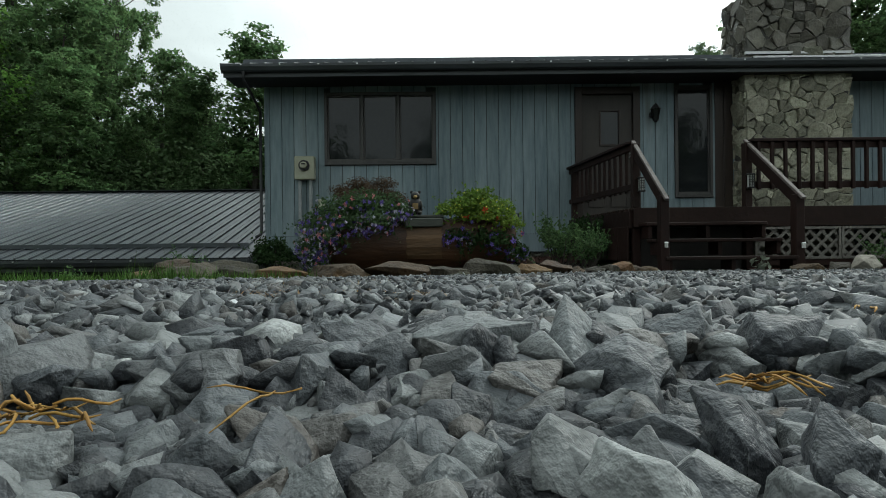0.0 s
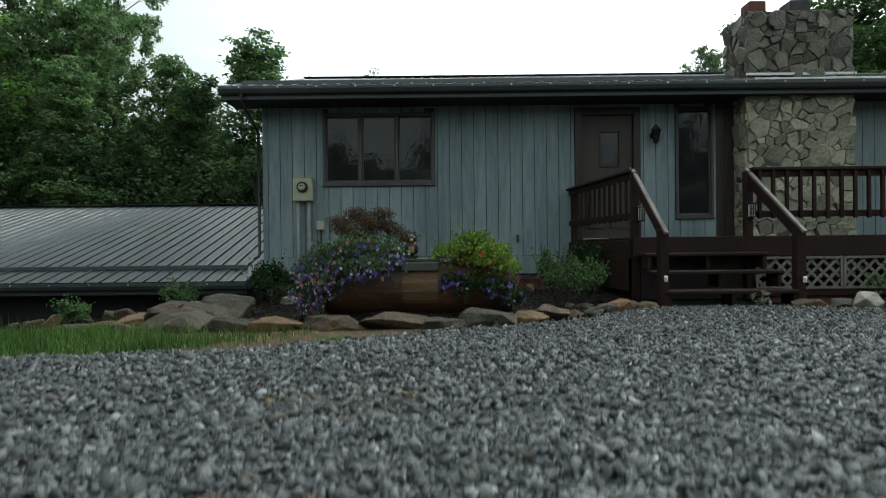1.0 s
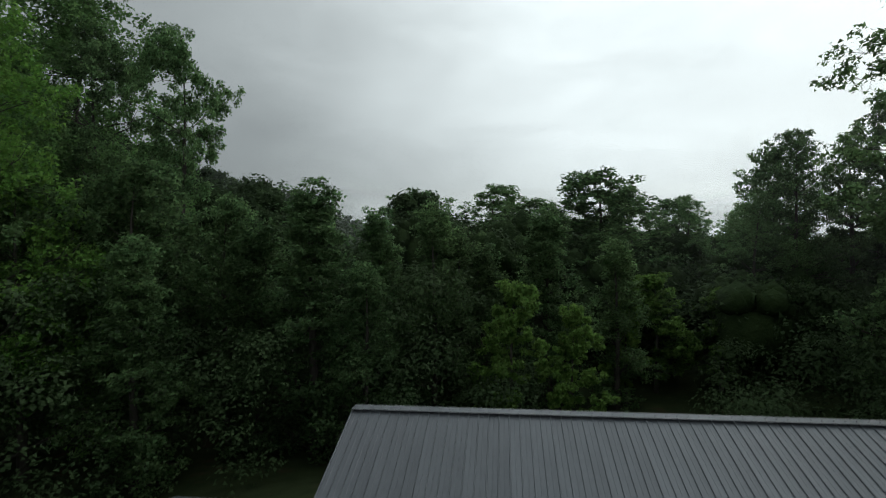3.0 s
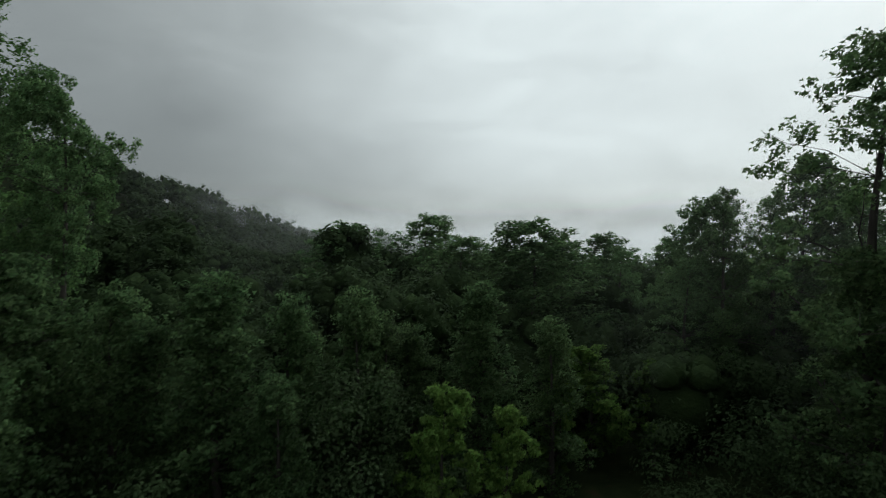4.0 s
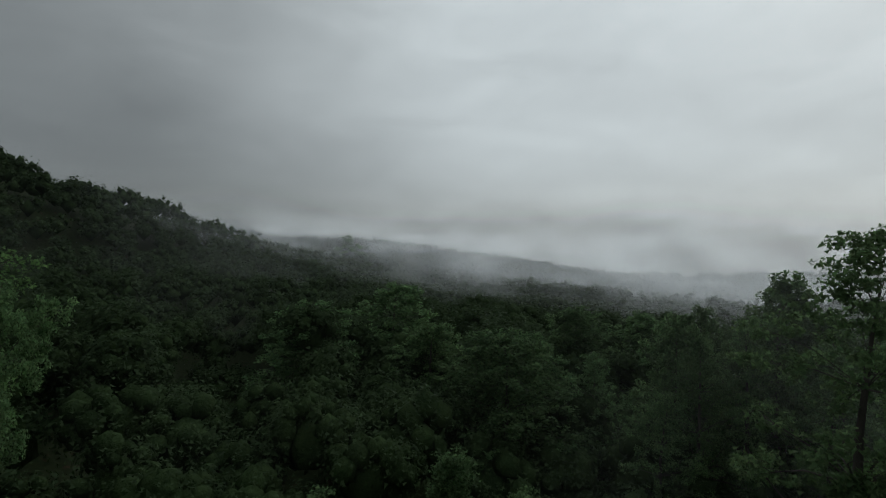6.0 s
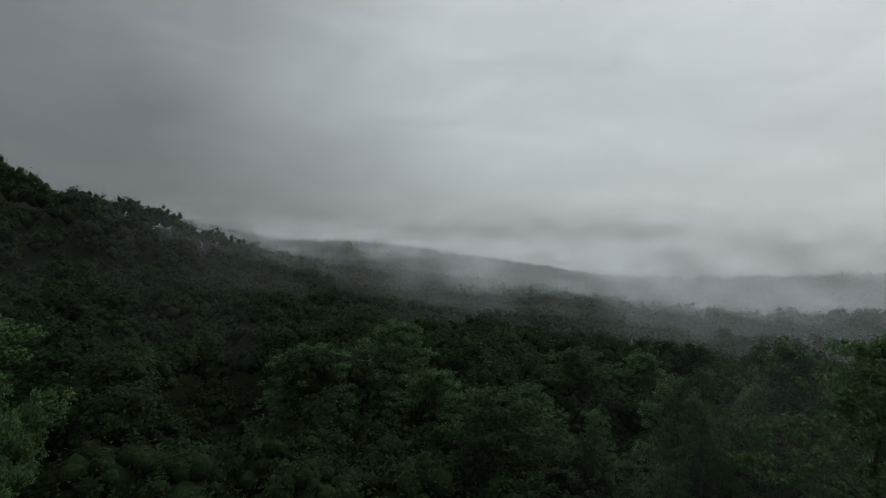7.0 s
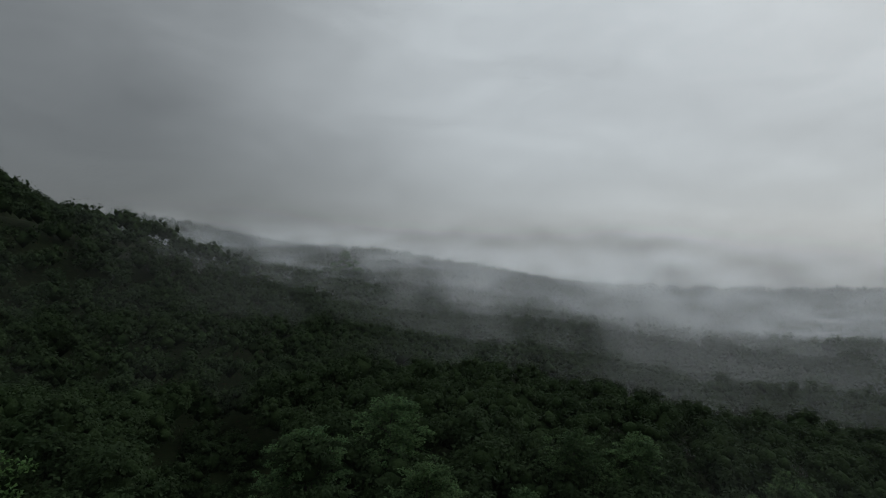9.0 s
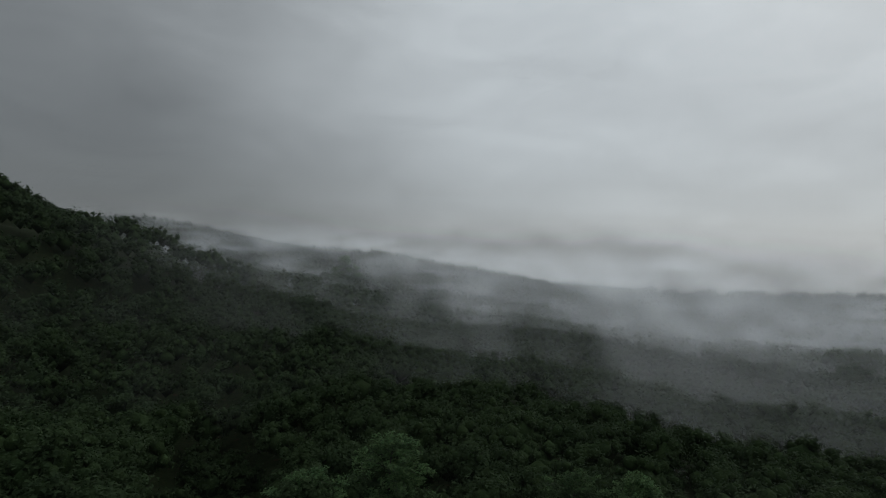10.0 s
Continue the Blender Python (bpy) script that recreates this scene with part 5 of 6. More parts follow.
    tube(bm, [(x - 0.15, y, z), (x - 0.30, y, z + 0.07)], [0.012] * 2, 8)
    part("crank", bm, "black", reel)


hose_reel(0.44, 8.55, 0.50)
tap = thing("garden_tap", "small dark outdoor tap on the siding", "tap")
bm = bmesh.new()
tube(bm, [(1.28, WALL_Y - 0.005, 0.60), (1.28, WALL_Y - 0.07, 0.60), (1.28, WALL_Y - 0.09, 0.56)], [0.016] * 3, 8)
part("spout", bm, "black", tap)
bm = bmesh.new()
tube(bm, [(1.28, WALL_Y - 0.05, 0.615), (1.28, WALL_Y - 0.05, 0.66), (1.28, WALL_Y - 0.05, 0.675)], [0.01, 0.012, 0.04], 8)
part("handle", bm, "black", tap)

# ---------------------------------------------------------------- edging stones
def edging_stone(seed, x, y, size, turn, material="", label="rough tan and rust field stone edging the bed", lift=0.0):
    material = material or ("boulder", "ochre_boulder", "grey_boulder", "boulder", "grey_boulder")[seed * 7 % 5]
    ob = part("edging_stone", boulder(seed, size), material, smooth=False)
    ob.matrix_basis = pose(x, y, land1(x, y) - 0.02 + lift, 0, 0, turn)
    return tagged(ob, label, "stone", "edging stones")


FRONT_ROW = [(-1.96, 4.10, 0.42, 0.30, 0.20, 20), (-1.60, 4.02, 0.36, 0.26, 0.15, -10), (-1.22, 3.95, 0.38, 0.28, 0.13, 8), (-0.80, 3.93, 0.46, 0.27, 0.14, -4), (-0.33, 3.94, 0.50, 0.25, 0.15, 3), (0.06, 3.99, 0.34, 0.26, 0.12, 25),
             (0.38, 4.11, 0.42, 0.28, 0.17, 10), (0.71, 4.28, 0.30, 0.24, 0.12, 20), (0.96, 4.48, 0.34, 0.26, 0.14, 25), (1.22, 4.62, 0.24, 0.2, 0.09, 50), (1.40, 4.82, 0.24, 0.2, 0.09, 40), (1.58, 5.08, 0.34, 0.26, 0.13, 45),
             (1.80, 5.30, 0.26, 0.22, 0.15, 10), (1.98, 5.50, 0.28, 0.22, 0.12, 30), (2.18, 5.64, 0.26, 0.2, 0.10, 10), (1.66, 5.42, 0.2, 0.16, 0.1, 70), (1.52, 5.62, 0.18, 0.14, 0.09, 10), (1.42, 5.84, 0.2, 0.13, 0.09, 80)]
for k, (sx, sy, a, b, c, r) in enumerate(FRONT_ROW):
    edging_stone(k + 1, sx, sy, (a * 1.05, b * 0.85, c * 0.95), r)
for k, (sx, sy, a, b, c, r) in enumerate([(3.92, 5.58, 0.34, 0.2, 0.09, -10), (4.12, 5.46, 0.26, 0.2, 0.10, 20), (5.0, 5.45, 0.3, 0.22, 0.12, 5), (5.5, 5.4, 0.34, 0.2, 0.11, 12)]):
    edging_stone(k + 40, sx, sy, (a, b, c * 1.25), r)
edging_stone(55, 4.36, 5.42, (0.36, 0.26, 0.19), 10, "pale_boulder", "pale rounded boulder beside the steps")
HEAP = [(-2.22, 4.42, 0.58, 0.42, 0.20, 20, 0.0), (-2.05, 4.22, 0.40, 0.30, 0.17, 0, 0.0), (-2.62, 4.62, 0.50, 0.40, 0.17, 60, 0.0), (-2.42, 4.95, 0.62, 0.46, 0.22, 12, 0.03), (-2.85, 5.15, 0.66, 0.44, 0.20, -15, 0.0), (-2.48, 5.42, 0.56, 0.40, 0.20, 30, 0.03),
        (-2.92, 5.92, 0.62, 0.42, 0.28, 12, 0.02), (-2.38, 5.88, 0.52, 0.40, 0.30, -8, 0.02), (-2.40, 4.60, 0.40, 0.32, 0.15, 70, 0.12), (-3.28, 5.80, 0.46, 0.34, 0.16, 10, 0.0), (-3.72, 5.95, 0.48, 0.30, 0.13, -6, 0.0),
        (-4.12, 6.00, 0.46, 0.28, 0.13, 8, 0.0), (-4.55, 6.05, 0.36, 0.28, 0.12, 20, 0.0), (-5.0, 6.1, 0.46, 0.30, 0.14, 8, 0.0), (-5.6, 6.2, 0.42, 0.30, 0.14, 12, 0.0), (-6.2, 6.3, 0.42, 0.3, 0.14, 0, 0.0)]
for k, (sx, sy, a, b, c, r, up) in enumerate(HEAP):
    edging_stone(k + 60, sx, sy, (a, b, c), r, ("boulder", "grey_boulder", "ochre_boulder", "grey_boulder")[k % 4], lift=up)
for k in range(13):
    t = k / 12
    sx, sy = -2.9 - 3.7 * t, 7.75 - 0.55 * t + 0.06 * math.sin(k * 2.1)
    edging_stone(k + 90, sx, sy, (0.25 + 0.1 * math.sin(k * 1.7), 0.2, 0.17 + 0.04 * math.cos(k * 2.3)), 25 + 20 * math.sin(k))
for k, (sx, sy, a) in enumerate([(-2.1, 7.35, 0.3), (-1.72, 7.4, 0.22), (-1.42, 7.38, 0.2), (-1.1, 7.4, 0.3), (-0.75, 7.42, 0.24), (-0.42, 7.45, 0.26), (-0.1, 7.42, 0.2), (0.18, 7.4, 0.2), (0.9, 7.5, 0.16), (1.25, 7.45, 0.18)]):
    edging_stone(k + 120, sx, sy, (a, a * 0.7, 0.14), 10 * k, "pale_boulder" if k == 0 else "boulder", "low pale stone in the inner row of the bed" if k == 0 else "rough tan field stone in the inner row")
foundation = thing("foundation", "rough field-stone foundation under the grey siding", "foundation")
for k, (sx, a, c) in enumerate([(-1.75, 0.55, 0.30), (-1.25, 0.5, 0.26), (-0.8, 0.6, 0.24), (-0.35, 0.45, 0.28), (0.1, 0.4, 0.2), (1.0, 0.4, 0.16), (-2.5, 0.4, 0.26)]):
    edging_stone(k + 150, sx, 8.72 - 0.05 * (k % 3), (a, 0.3, c), 7 * k - 15, "grey_boulder", "low mossy rock lying against the foundation")
for k, (sx, sy, a) in enumerate([(-2.2, 4.75, 0.24), (-2.1, 4.95, 0.2), (-2.62, 4.7, 0.26), (-2.75, 5.1, 0.22), (-2.25, 5.4, 0.26), (-2.85, 5.75, 0.28), (-2.45, 5.95, 0.24), (-2.95, 6.35, 0.3), (-3.4, 6.35, 0.26), (-1.8, 4.3, 0.2), (-2.55, 4.3, 0.24)]):
    edging_stone(k + 170, sx, sy, (a * 0.9, a * 0.7, a * 0.45), 33 * k, "", "small broken field stone in the heap beside the lawn")
part("footing", boxed(HX0 + 0.01, 2.1, WALL_Y + 0.05, WALL_Y + 0.16, -0.95, 0.015), "mortar", foundation)


# ---------------------------------------------------------------- the log planter and its flowers
def log_planter():
    planter = thing("log_planter", "hollowed orange-brown log planter with a grey plank lid", "planter", at=(-0.18, 4.70, land1(-0.18, 4.70) + 0.06))
    bm = bmesh.new()
    n, m = 24, 22
    rings = []
    for i in range(n + 1):
        x = -0.80 + 1.60 * i / n
        ring = []
        for k in range(m):
            a = 2 * math.pi * k / m
            r = 0.215 * (1 + 0.05 * noise.noise((x * 2.1, math.cos(a) * 1.5, math.sin(a) * 1.5)) + 0.02 * noise.noise((x * 8, math.cos(a) * 5, math.sin(a) * 5)))
            z = max(-0.09, 0.16 + r * 1.15 * math.sin(a))
            ring.append(bm.verts.new((x + 0.02 * noise.noise((a * 2, i * 0.3, 1)) * (i in (0, n)), r * math.cos(a) * 1.05, min(z, 0.375))))
        rings.append(ring)
    for a, b in zip(rings, rings[1:]):
        for k in range(m):
            bm.faces.new((a[k], a[(k + 1) % m], b[(k + 1) % m], b[k]))
    bm.faces.new(rings[0]), bm.faces.new(rings[-1][::-1])
    part("log", bm, "log", planter, smooth=True)
    lid = bmesh.new()
    for k in range(3):
        box(lid, -0.15, 0.19, -0.20 + k * 0.135, -0.07 + k * 0.135, 0.378, 0.405, 0.006)
    part("lid", lid, "green_wood", planter, "grey-green plank lid")
    front = bmesh.new()
    box(front, -0.14, 0.18, -0.232, -0.205, 0.30, 0.376, 0.008)
    part("front_plank", front, "green_wood", planter)
    slab, rows = bmesh.new(), []
    for k in range(9):
        a = -0.55 + k * 0.14
        r = 1.0 + 0.012 * (k % 2)
        rows.append([slab.verts.new((-0.13 + 0.30 * u + 0.006 * math.sin(k * 2.3 + u), (-0.238 + dip) * math.cos(a) * r, 0.16 + 0.255 * math.sin(a) * r)) for dip in (0, 0.03) for u in (0.0, 0.33, 0.66, 1.0)])
    for p, q in zip(rows, rows[1:]):
        for u in range(3):
            slab.faces.new((p[u], p[u + 1], q[u + 1], q[u]))
        slab.faces.new((p[0], q[0], q[4], p[4])), slab.faces.new((p[3], p[7], q[7], q[3]))
    for e in (rows[0], rows[-1]):
        for u in range(3):
            slab.faces.new((e[u], e[u + 1], e[u + 5], e[u + 4]))
    part("split_face", slab, "split_wood", planter, "split pale orange face of the log")
    return planter


log_planter()


def bear_figure():
    """A small seated statuette, one plain shape."""
    bm = bmesh.new()
    x, y, z = -0.235, 4.58, land1(-0.18, 4.70) + 0.468

    def ball(cx, cy, cz, rx, ry, rz):
        ret = bmesh.ops.create_uvsphere(bm, u_segments=14, v_segments=10, radius=1.0)
        for v in ret["verts"]:
            v.co = Vector((x + cx + v.co.x * rx, y + cy + v.co.y * ry, z + cz + v.co.z * rz))
    ball(0, 0, 0.075, 0.058, 0.055, 0.085)
    ball(0, -0.012, 0.165, 0.042, 0.04, 0.04)
    ball(0, -0.048, 0.155, 0.018, 0.02, 0.016)
    for s in (-1, 1):
        ball(s * 0.034, 0, 0.20, 0.014, 0.010, 0.014)
        ball(s * 0.045, -0.02, 0.085, 0.016, 0.026, 0.04)
        ball(s * 0.035, -0.045, 0.018, 0.022, 0.035, 0.02)
    ob = part("bear_statuette", bm, "figure", smooth=True)
    ob.data.materials.append(M["straw"])
    for f in ob.data.polygons:
        c = f.center - Vector((x, y, z))
        f.material_index = 1 if c.y < -0.052 and 0.13 < c.z < 0.18 or c.y < -0.025 and abs(c.x) < 0.026 and 0.06 < c.z < 0.10 else 0
    tagged(ob, "small dark painted bear statuette sitting on the planter lid", "statuette")


bear_figure()


def plant(name, x, y, z, blobs, leaf_count, leaf_size, leaf, label, category, petals=(), stems=True, squash=0.8, sprays=0, droop=0.0, shoot=0.75):
    """A low plant: stems, a cloud of leaves on several mounds and blossoms on the outside."""
    root = thing(name, label, category, at=(x, y, z))
    bl = np.array(blobs, float)
    pick = rng.choice(len(bl), leaf_count, p=bl[:, 3] ** 2 / (bl[:, 3] ** 2).sum())
    d = unit(leaf_count)
    d[:, 2] = np.where(rng.random(leaf_count) < 0.75, np.abs(d[:, 2]), d[:, 2])
    c = bl[pick, :3] + d * bl[pick, 3:4] * rng.uniform(0.45, 1.08, (leaf_count, 1)) * (1, 1, squash)
    twigs = bmesh.new()
    more = []
    for _ in range(sprays):
        b = bl[rng.integers(len(bl))]
        way = unit(1)[0]
        way = Vector((way[0], way[1] - 0.25, abs(way[2]) * 0.9 - droop)).normalized()
        p = Vector(b[:3]) + way * b[3] * 0.5
        reach_ = b[3] * rng.uniform(0.7, 1.25) * shoot + 0.03
        pts = [p + way * reach_ * t + Vector((0, 0, -droop * reach_ * t * t * 0.8)) for t in (0, 0.35, 0.7, 1.0)]
        tube(twigs, pts, [0.0028, 0.0022, 0.0016, 0.0008], 4)
        for t in np.linspace(0.2, 1.0, 9):
            q = pts[0].lerp(pts[3], t) + Vector((0, 0, droop * reach_ * 0.15 * math.sin(3.14 * t)))
            more.append(np.array(q) + rng.normal(size=3) * leaf_size * 0.35)
    if sprays:
        tagged(part("spray", twigs, leaf, root), kind="stuff")
        c, d = np.concatenate([c, np.array(more)]), np.concatenate([d, unit(len(more))])
    v, f = leaf_quads(c, leaf_size, d, 0.9)
    part("foliage", mesh_np("foliage", v, f), leaf, root)
    if stems:
        bm = bmesh.new()
        for b in blobs:
            tube(bm, [(b[0] * 0.2, b[1] * 0.2, 0), (b[0] * 0.7, b[1] * 0.7, b[2] * 0.6), (b[0], b[1], b[2])], [0.008, 0.006, 0.003], 5)
        tagged(part("stem", bm, "bark", root), kind="stuff")
    for material, count, size, low, high in petals:
        pick = rng.choice(len(bl), count)
        d = unit(count)
        d[:, 1] = -np.abs(d[:, 1])
        d[:, 2] = rng.uniform(low, high, count)
        d /= np.linalg.norm(d, axis=1)[:, None]
        c = bl[pick, :3] + d * bl[pick, 3:4] * rng.uniform(0.92, 1.14, (count, 1)) * (1, 1, squash)
        d = d + unit(count) * 0.7
        d /= np.linalg.norm(d, axis=1)[:, None]
        vs, fs, base = [], [], 0
        for k in range(5):
            a = np.cross(d, (0, 0, 1.0))
            a /= np.linalg.norm(a, axis=1)[:, None] + 1e-9
            b = np.cross(d, a)
            t = k * 2 * math.pi / 5
            out = a * math.cos(t) + b * math.sin(t)
            wid = np.cross(d, out)
            s = size * (0.8 + 0.4 * ((np.arange(count) * 0.37) % 1))[:, None]
            q = np.stack([c, c + out * s * 0.6 + wid * s * 0.24 + d * s * 0.1, c + out * s + d * s * 0.02, c + out * s * 0.6 - wid * s * 0.24 + d * s * 0.1], 1).reshape(-1, 3)
            vs.append(q)
            fs.append(np.arange(4 * count).reshape(-1, 4) + base)
            base += 4 * count
        part("blossoms", mesh_np("blossoms", np.concatenate(vs), np.concatenate(fs)), material, root)
    return root


pz = land1(-0.18, 4.70) + 0.05
plant("petunia_plant", -0.70, 4.64, pz + 0.30, [(-0.22, -0.05, 0.12, 0.22), (0.0, -0.05, 0.18, 0.22), (0.22, -0.03, 0.15, 0.20), (-0.36, -0.10, 0.0, 0.20), (-0.42, -0.14, -0.16, 0.15), (-0.38, -0.16, -0.28, 0.11), (-0.12, -0.20, 0.0, 0.17), (0.14, -0.20, 0.03, 0.15), (0.36, -0.06, 0.10, 0.14), (-0.26, -0.20, -0.12, 0.14)], 6200, 0.032, "petunia_leaf",
      "trailing petunias with violet, pink and pale blossoms spilling over the log", "flowers", [("petal_violet", 290, 0.021, -0.9, 0.4), ("petal_pink", 60, 0.022, -0.6, 0.6), ("petal_white", 240, 0.015, -0.95, 0.5)], sprays=70, droop=0.55)
plant("lantana_plant", 0.28, 4.66, pz + 0.30, [(0.0, -0.04, 0.17, 0.20), (-0.18, -0.04, 0.12, 0.17), (0.18, -0.04, 0.12, 0.19), (0.28, -0.08, 0.0, 0.16), (0.05, -0.14, 0.06, 0.16), (0.02, 0.0, 0.25, 0.13)], 3800, 0.034, "lime",
      "lime-green flowering plant with a few red blossoms in the log", "flowers", [("petal_red", 5, 0.034, -0.3, 0.5), ("petal_violet", 16, 0.020, -0.9, 0.0), ("petal_yellow", 70, 0.010, -0.3, 0.95)], sprays=60, droop=0.1)
plant("petunia_plant", 0.30, 4.53, pz + 0.14, [(-0.18, 0.0, 0.06, 0.13), (0.02, -0.02, 0.04, 0.14), (0.2, 0.0, 0.02, 0.15), (0.32, 0.04, -0.06, 0.12)], 2600, 0.034, "leaf_dark",
      "dark trailing foliage with violet blossoms below the lime plant", "flowers", [("petal_violet", 80, 0.024, -0.8, 0.7), ("petal_white", 26, 0.013, -0.9, 0.3)], sprays=40, droop=0.6)


def weeping_maple(x, y):
    z = land1(x, y)
    tree = thing("japanese_maple", "small weeping maple with a flat reddish-green crown", "tree", at=(x, y, z))
    bm = bmesh.new()
    tube(bm, [(0.12, 0, -0.05), (0.13, 0, 0.28), (0.08, 0, 0.70), (0.03, 0, 0.96)], [0.022, 0.018, 0.015, 0.012], 8)
    blobs = []
    for k in range(9):
        a = k * 2.4
        r = 0.16 + 0.045 * k
        p = (math.cos(a) * r * 0.95, math.sin(a) * r * 0.7, 1.10 - 0.034 * k + 0.05 * math.sin(k * 2))
        tube(bm, [(0.05, 0, 0.86), (p[0] * 0.5, p[1] * 0.5, p[2] + 0.02), p], [0.009, 0.006, 0.003], 5)
        blobs.append((*p, 0.19))
    part("trunk", bm, "bark", tree)
    bl = np.array(blobs)
    pick = rng.choice(len(bl), 6500)
    d = unit(6500)
    c = bl[pick, :3] + d * bl[pick, 3:4] * rng.uniform(0.3, 1.05, (6500, 1)) * (1.0, 1.0, 0.5)
    v, f = leaf_quads(c, 0.036, d + (0, 0, 0.6), 0.8, 0.3)
    part("crown", mesh_np("crown", v, f), "maple", tree)


weeping_maple(-0.88, 6.4)


def shrub(x, y, r, h, leaf, label, count=2600, leaf_size=0.05):
    z = land1(x, y)
    blobs = [(rng.normal() * r * 0.4, rng.normal() * r * 0.4, h * rng.uniform(0.35, 0.75), r * rng.uniform(0.35, 0.6)) for _ in range(8)]
    for k in range(9):
        a = rng.uniform(0, 6.28)
        blobs.append((math.cos(a) * r * 0.7, math.sin(a) * r * 0.7, h * rng.uniform(0.6, 1.0), r * 0.16))
    return plant("shrub", x, y, z, blobs, count, leaf_size, leaf, label, "shrub", squash=1.0, sprays=int(70 * h / 0.5), droop=-0.35, shoot=1.5)


shrub(1.36, 6.05, 0.27, 0.56, "leaf_wood", "leafy green azalea shrub in the mulch beside the steps", 1100, 0.042)
shrub(1.75, 6.35, 0.26, 0.42, "leaf_wood", "light green twiggy shrub beside the deck", 700, 0.036)
shrub(-2.55, 8.0, 0.30, 0.5, "leaf_dark", "dark green shrub at the house corner", 2400)
shrub(-3.65, 7.3, 0.24, 0.36, "leaf_wood", "light green perennial clump among stones", 900, 0.045)
shrub(-5.0, 7.2, 0.2, 0.30, "leaf_wood", "low green perennial clump in the bed", 900, 0.045)
shrub(5.35, 5.9, 0.34, 0.5, "leaf_wood", "green shrub in the red mulch by the lattice", 1200, 0.045)
shrub(-6.4, 7.0, 0.24, 0.3, "leaf_wood", "low green perennial clump in the bed", 800, 0.045)
plant("weed", 3.45, 5.70, land1(3.45, 5.70), [(-0.05, 0.0, 0.10, 0.05), (0.04, 0.0, 0.14, 0.05), (0.07, 0.0, 0.05, 0.05), (0.0, 0.0, 0.06, 0.05)], 26, 0.085, "pale_leaf", "small pale-leaved weed growing at the foot of the steps", "weed")
shrub(2.02, 7.4, 0.24, 0.55, "leaf_dark", "dark green shrub beside the deck", 1800)

# ---------------------------------------------------------------- trees
def blob_crown(h, r, low, count, lump, seed, taper=0.0):
    """Centres and sizes of leaf masses that fill an uneven crown."""
    g = np.random.default_rng(seed)
    out = []
    for k in range(count):
        f = low + (1 - low) * (k + g.random()) / count
        u = (f - low) / (1 - low)
        env = r * (math.sin(math.pi * min(1, 0.20 + 0.78 * u)) ** 0.75) * g.uniform(0.7, 1.1) * (1 - taper * u)
        a, s = g.uniform(0, 6.283), math.sqrt(g.random())
        out.append((math.cos(a) * env * s, math.sin(a) * env * s, h * f - lump * 0.4, lump * g.uniform(0.7, 1.25)))
    return out


def grown_tree(name, h, r, low, blobs, lump, leaves, leaf_size, leaf, seed, label, sprays=12, clump=0.34, flat=0.85, taper=0.0):
    """A tapered trunk with limbs to every leaf mass, twigs to its sprays, and a crown of single leaves."""
    tree = thing(name, label, "tree")
    masses = blob_crown(h, r, low, blobs, lump, seed, taper)
    g = np.random.default_rng(seed + 5)
    tr = h * 0.014
    bm = bmesh.new()
    spine = [Vector((0.25 * h / 12 * math.sin(seed + t * 4) * t, 0.25 * h / 12 * math.cos(seed * 2 + t * 3) * t, h * 0.92 * t)) for t in (0, 0.12, 0.3, 0.5, 0.7, 0.88, 1.0)]
    spine[0].z = -1.5
    tube(bm, spine, [tr * k for k in (1.5, 1.0, 0.85, 0.65, 0.42, 0.22, 0.08)], 9)
    b = np.array(masses)
    sd = g.normal(size=(len(b), sprays, 3))
    sd /= np.linalg.norm(sd, axis=2)[:, :, None]
    sd[:, :, 2] = sd[:, :, 2] * flat + 0.10
    tips = b[:, None, :3] + sd * b[:, None, 3:4] * g.uniform(0.45, 1.05, (len(b), sprays, 1))
    for m, (x, y, z, s) in enumerate(masses):
        t = max(0.12, min(0.9, (z - 0.28 * math.hypot(x, y) - 0.4) / (h * 0.92)))
        i = min(5, int(np.searchsorted((0, 0.12, 0.3, 0.5, 0.7, 0.88, 1.0), t)) - 1)
        p = spine[i].lerp(spine[i + 1], 0.5)
        q = Vector((x, y, z))
        mid = p.lerp(q, 0.55) + Vector((g.normal() * 0.2, g.normal() * 0.2, 0.25))
        w = tr * 0.32 * (1.1 - t)
        tube(bm, [p, mid, q, q + (q - mid) * 0.35 + Vector((0, 0, s * 0.3))], [w, w * 0.65, w * 0.35, w * 0.12], 5)
        for tip in tips[m, ::3]:
            tube(bm, [mid.lerp(q, 0.7), q.lerp(Vector(tip), 0.5) + Vector((0, 0, -0.05 * s)), tip], [w * 0.3, w * 0.2, w * 0.08], 3, cap=False)
    part("trunk", bm, "bark", tree, smooth=True)
    # leaves gather in small sprays at the twig ends, so that gaps stay open between them
    pick = g.choice(len(b), leaves, p=b[:, 3] ** 2 / (b[:, 3] ** 2).sum())
    which = g.integers(0, sprays, leaves)
    d = g.normal(size=(leaves, 3))
    d /= np.linalg.norm(d, axis=1)[:, None]
    c = tips[pick, which] + d * b[pick, 3:4] * clump * (g.random((leaves, 1)) ** 0.5) * (1, 1, 0.75)
    v, f = leaf_tris(c, leaf_size, d * 0.5 + (0, 0, 0.55), 0.9, 0.85)
    part("crown", mesh_np("crown", v, f), leaf, tree)
    return tree


def set_tree(tree, x, y, top, h, turn, wide=1.0):
    """Stands a tree so that its crown ends at the height top."""
    s = (top - land1(x, y)) / h
    tree.matrix_basis = pose(x, y, land1(x, y), 0, 0, turn) @ Matrix.Diagonal((s * wide, s * wide, s, 1))
    return tree


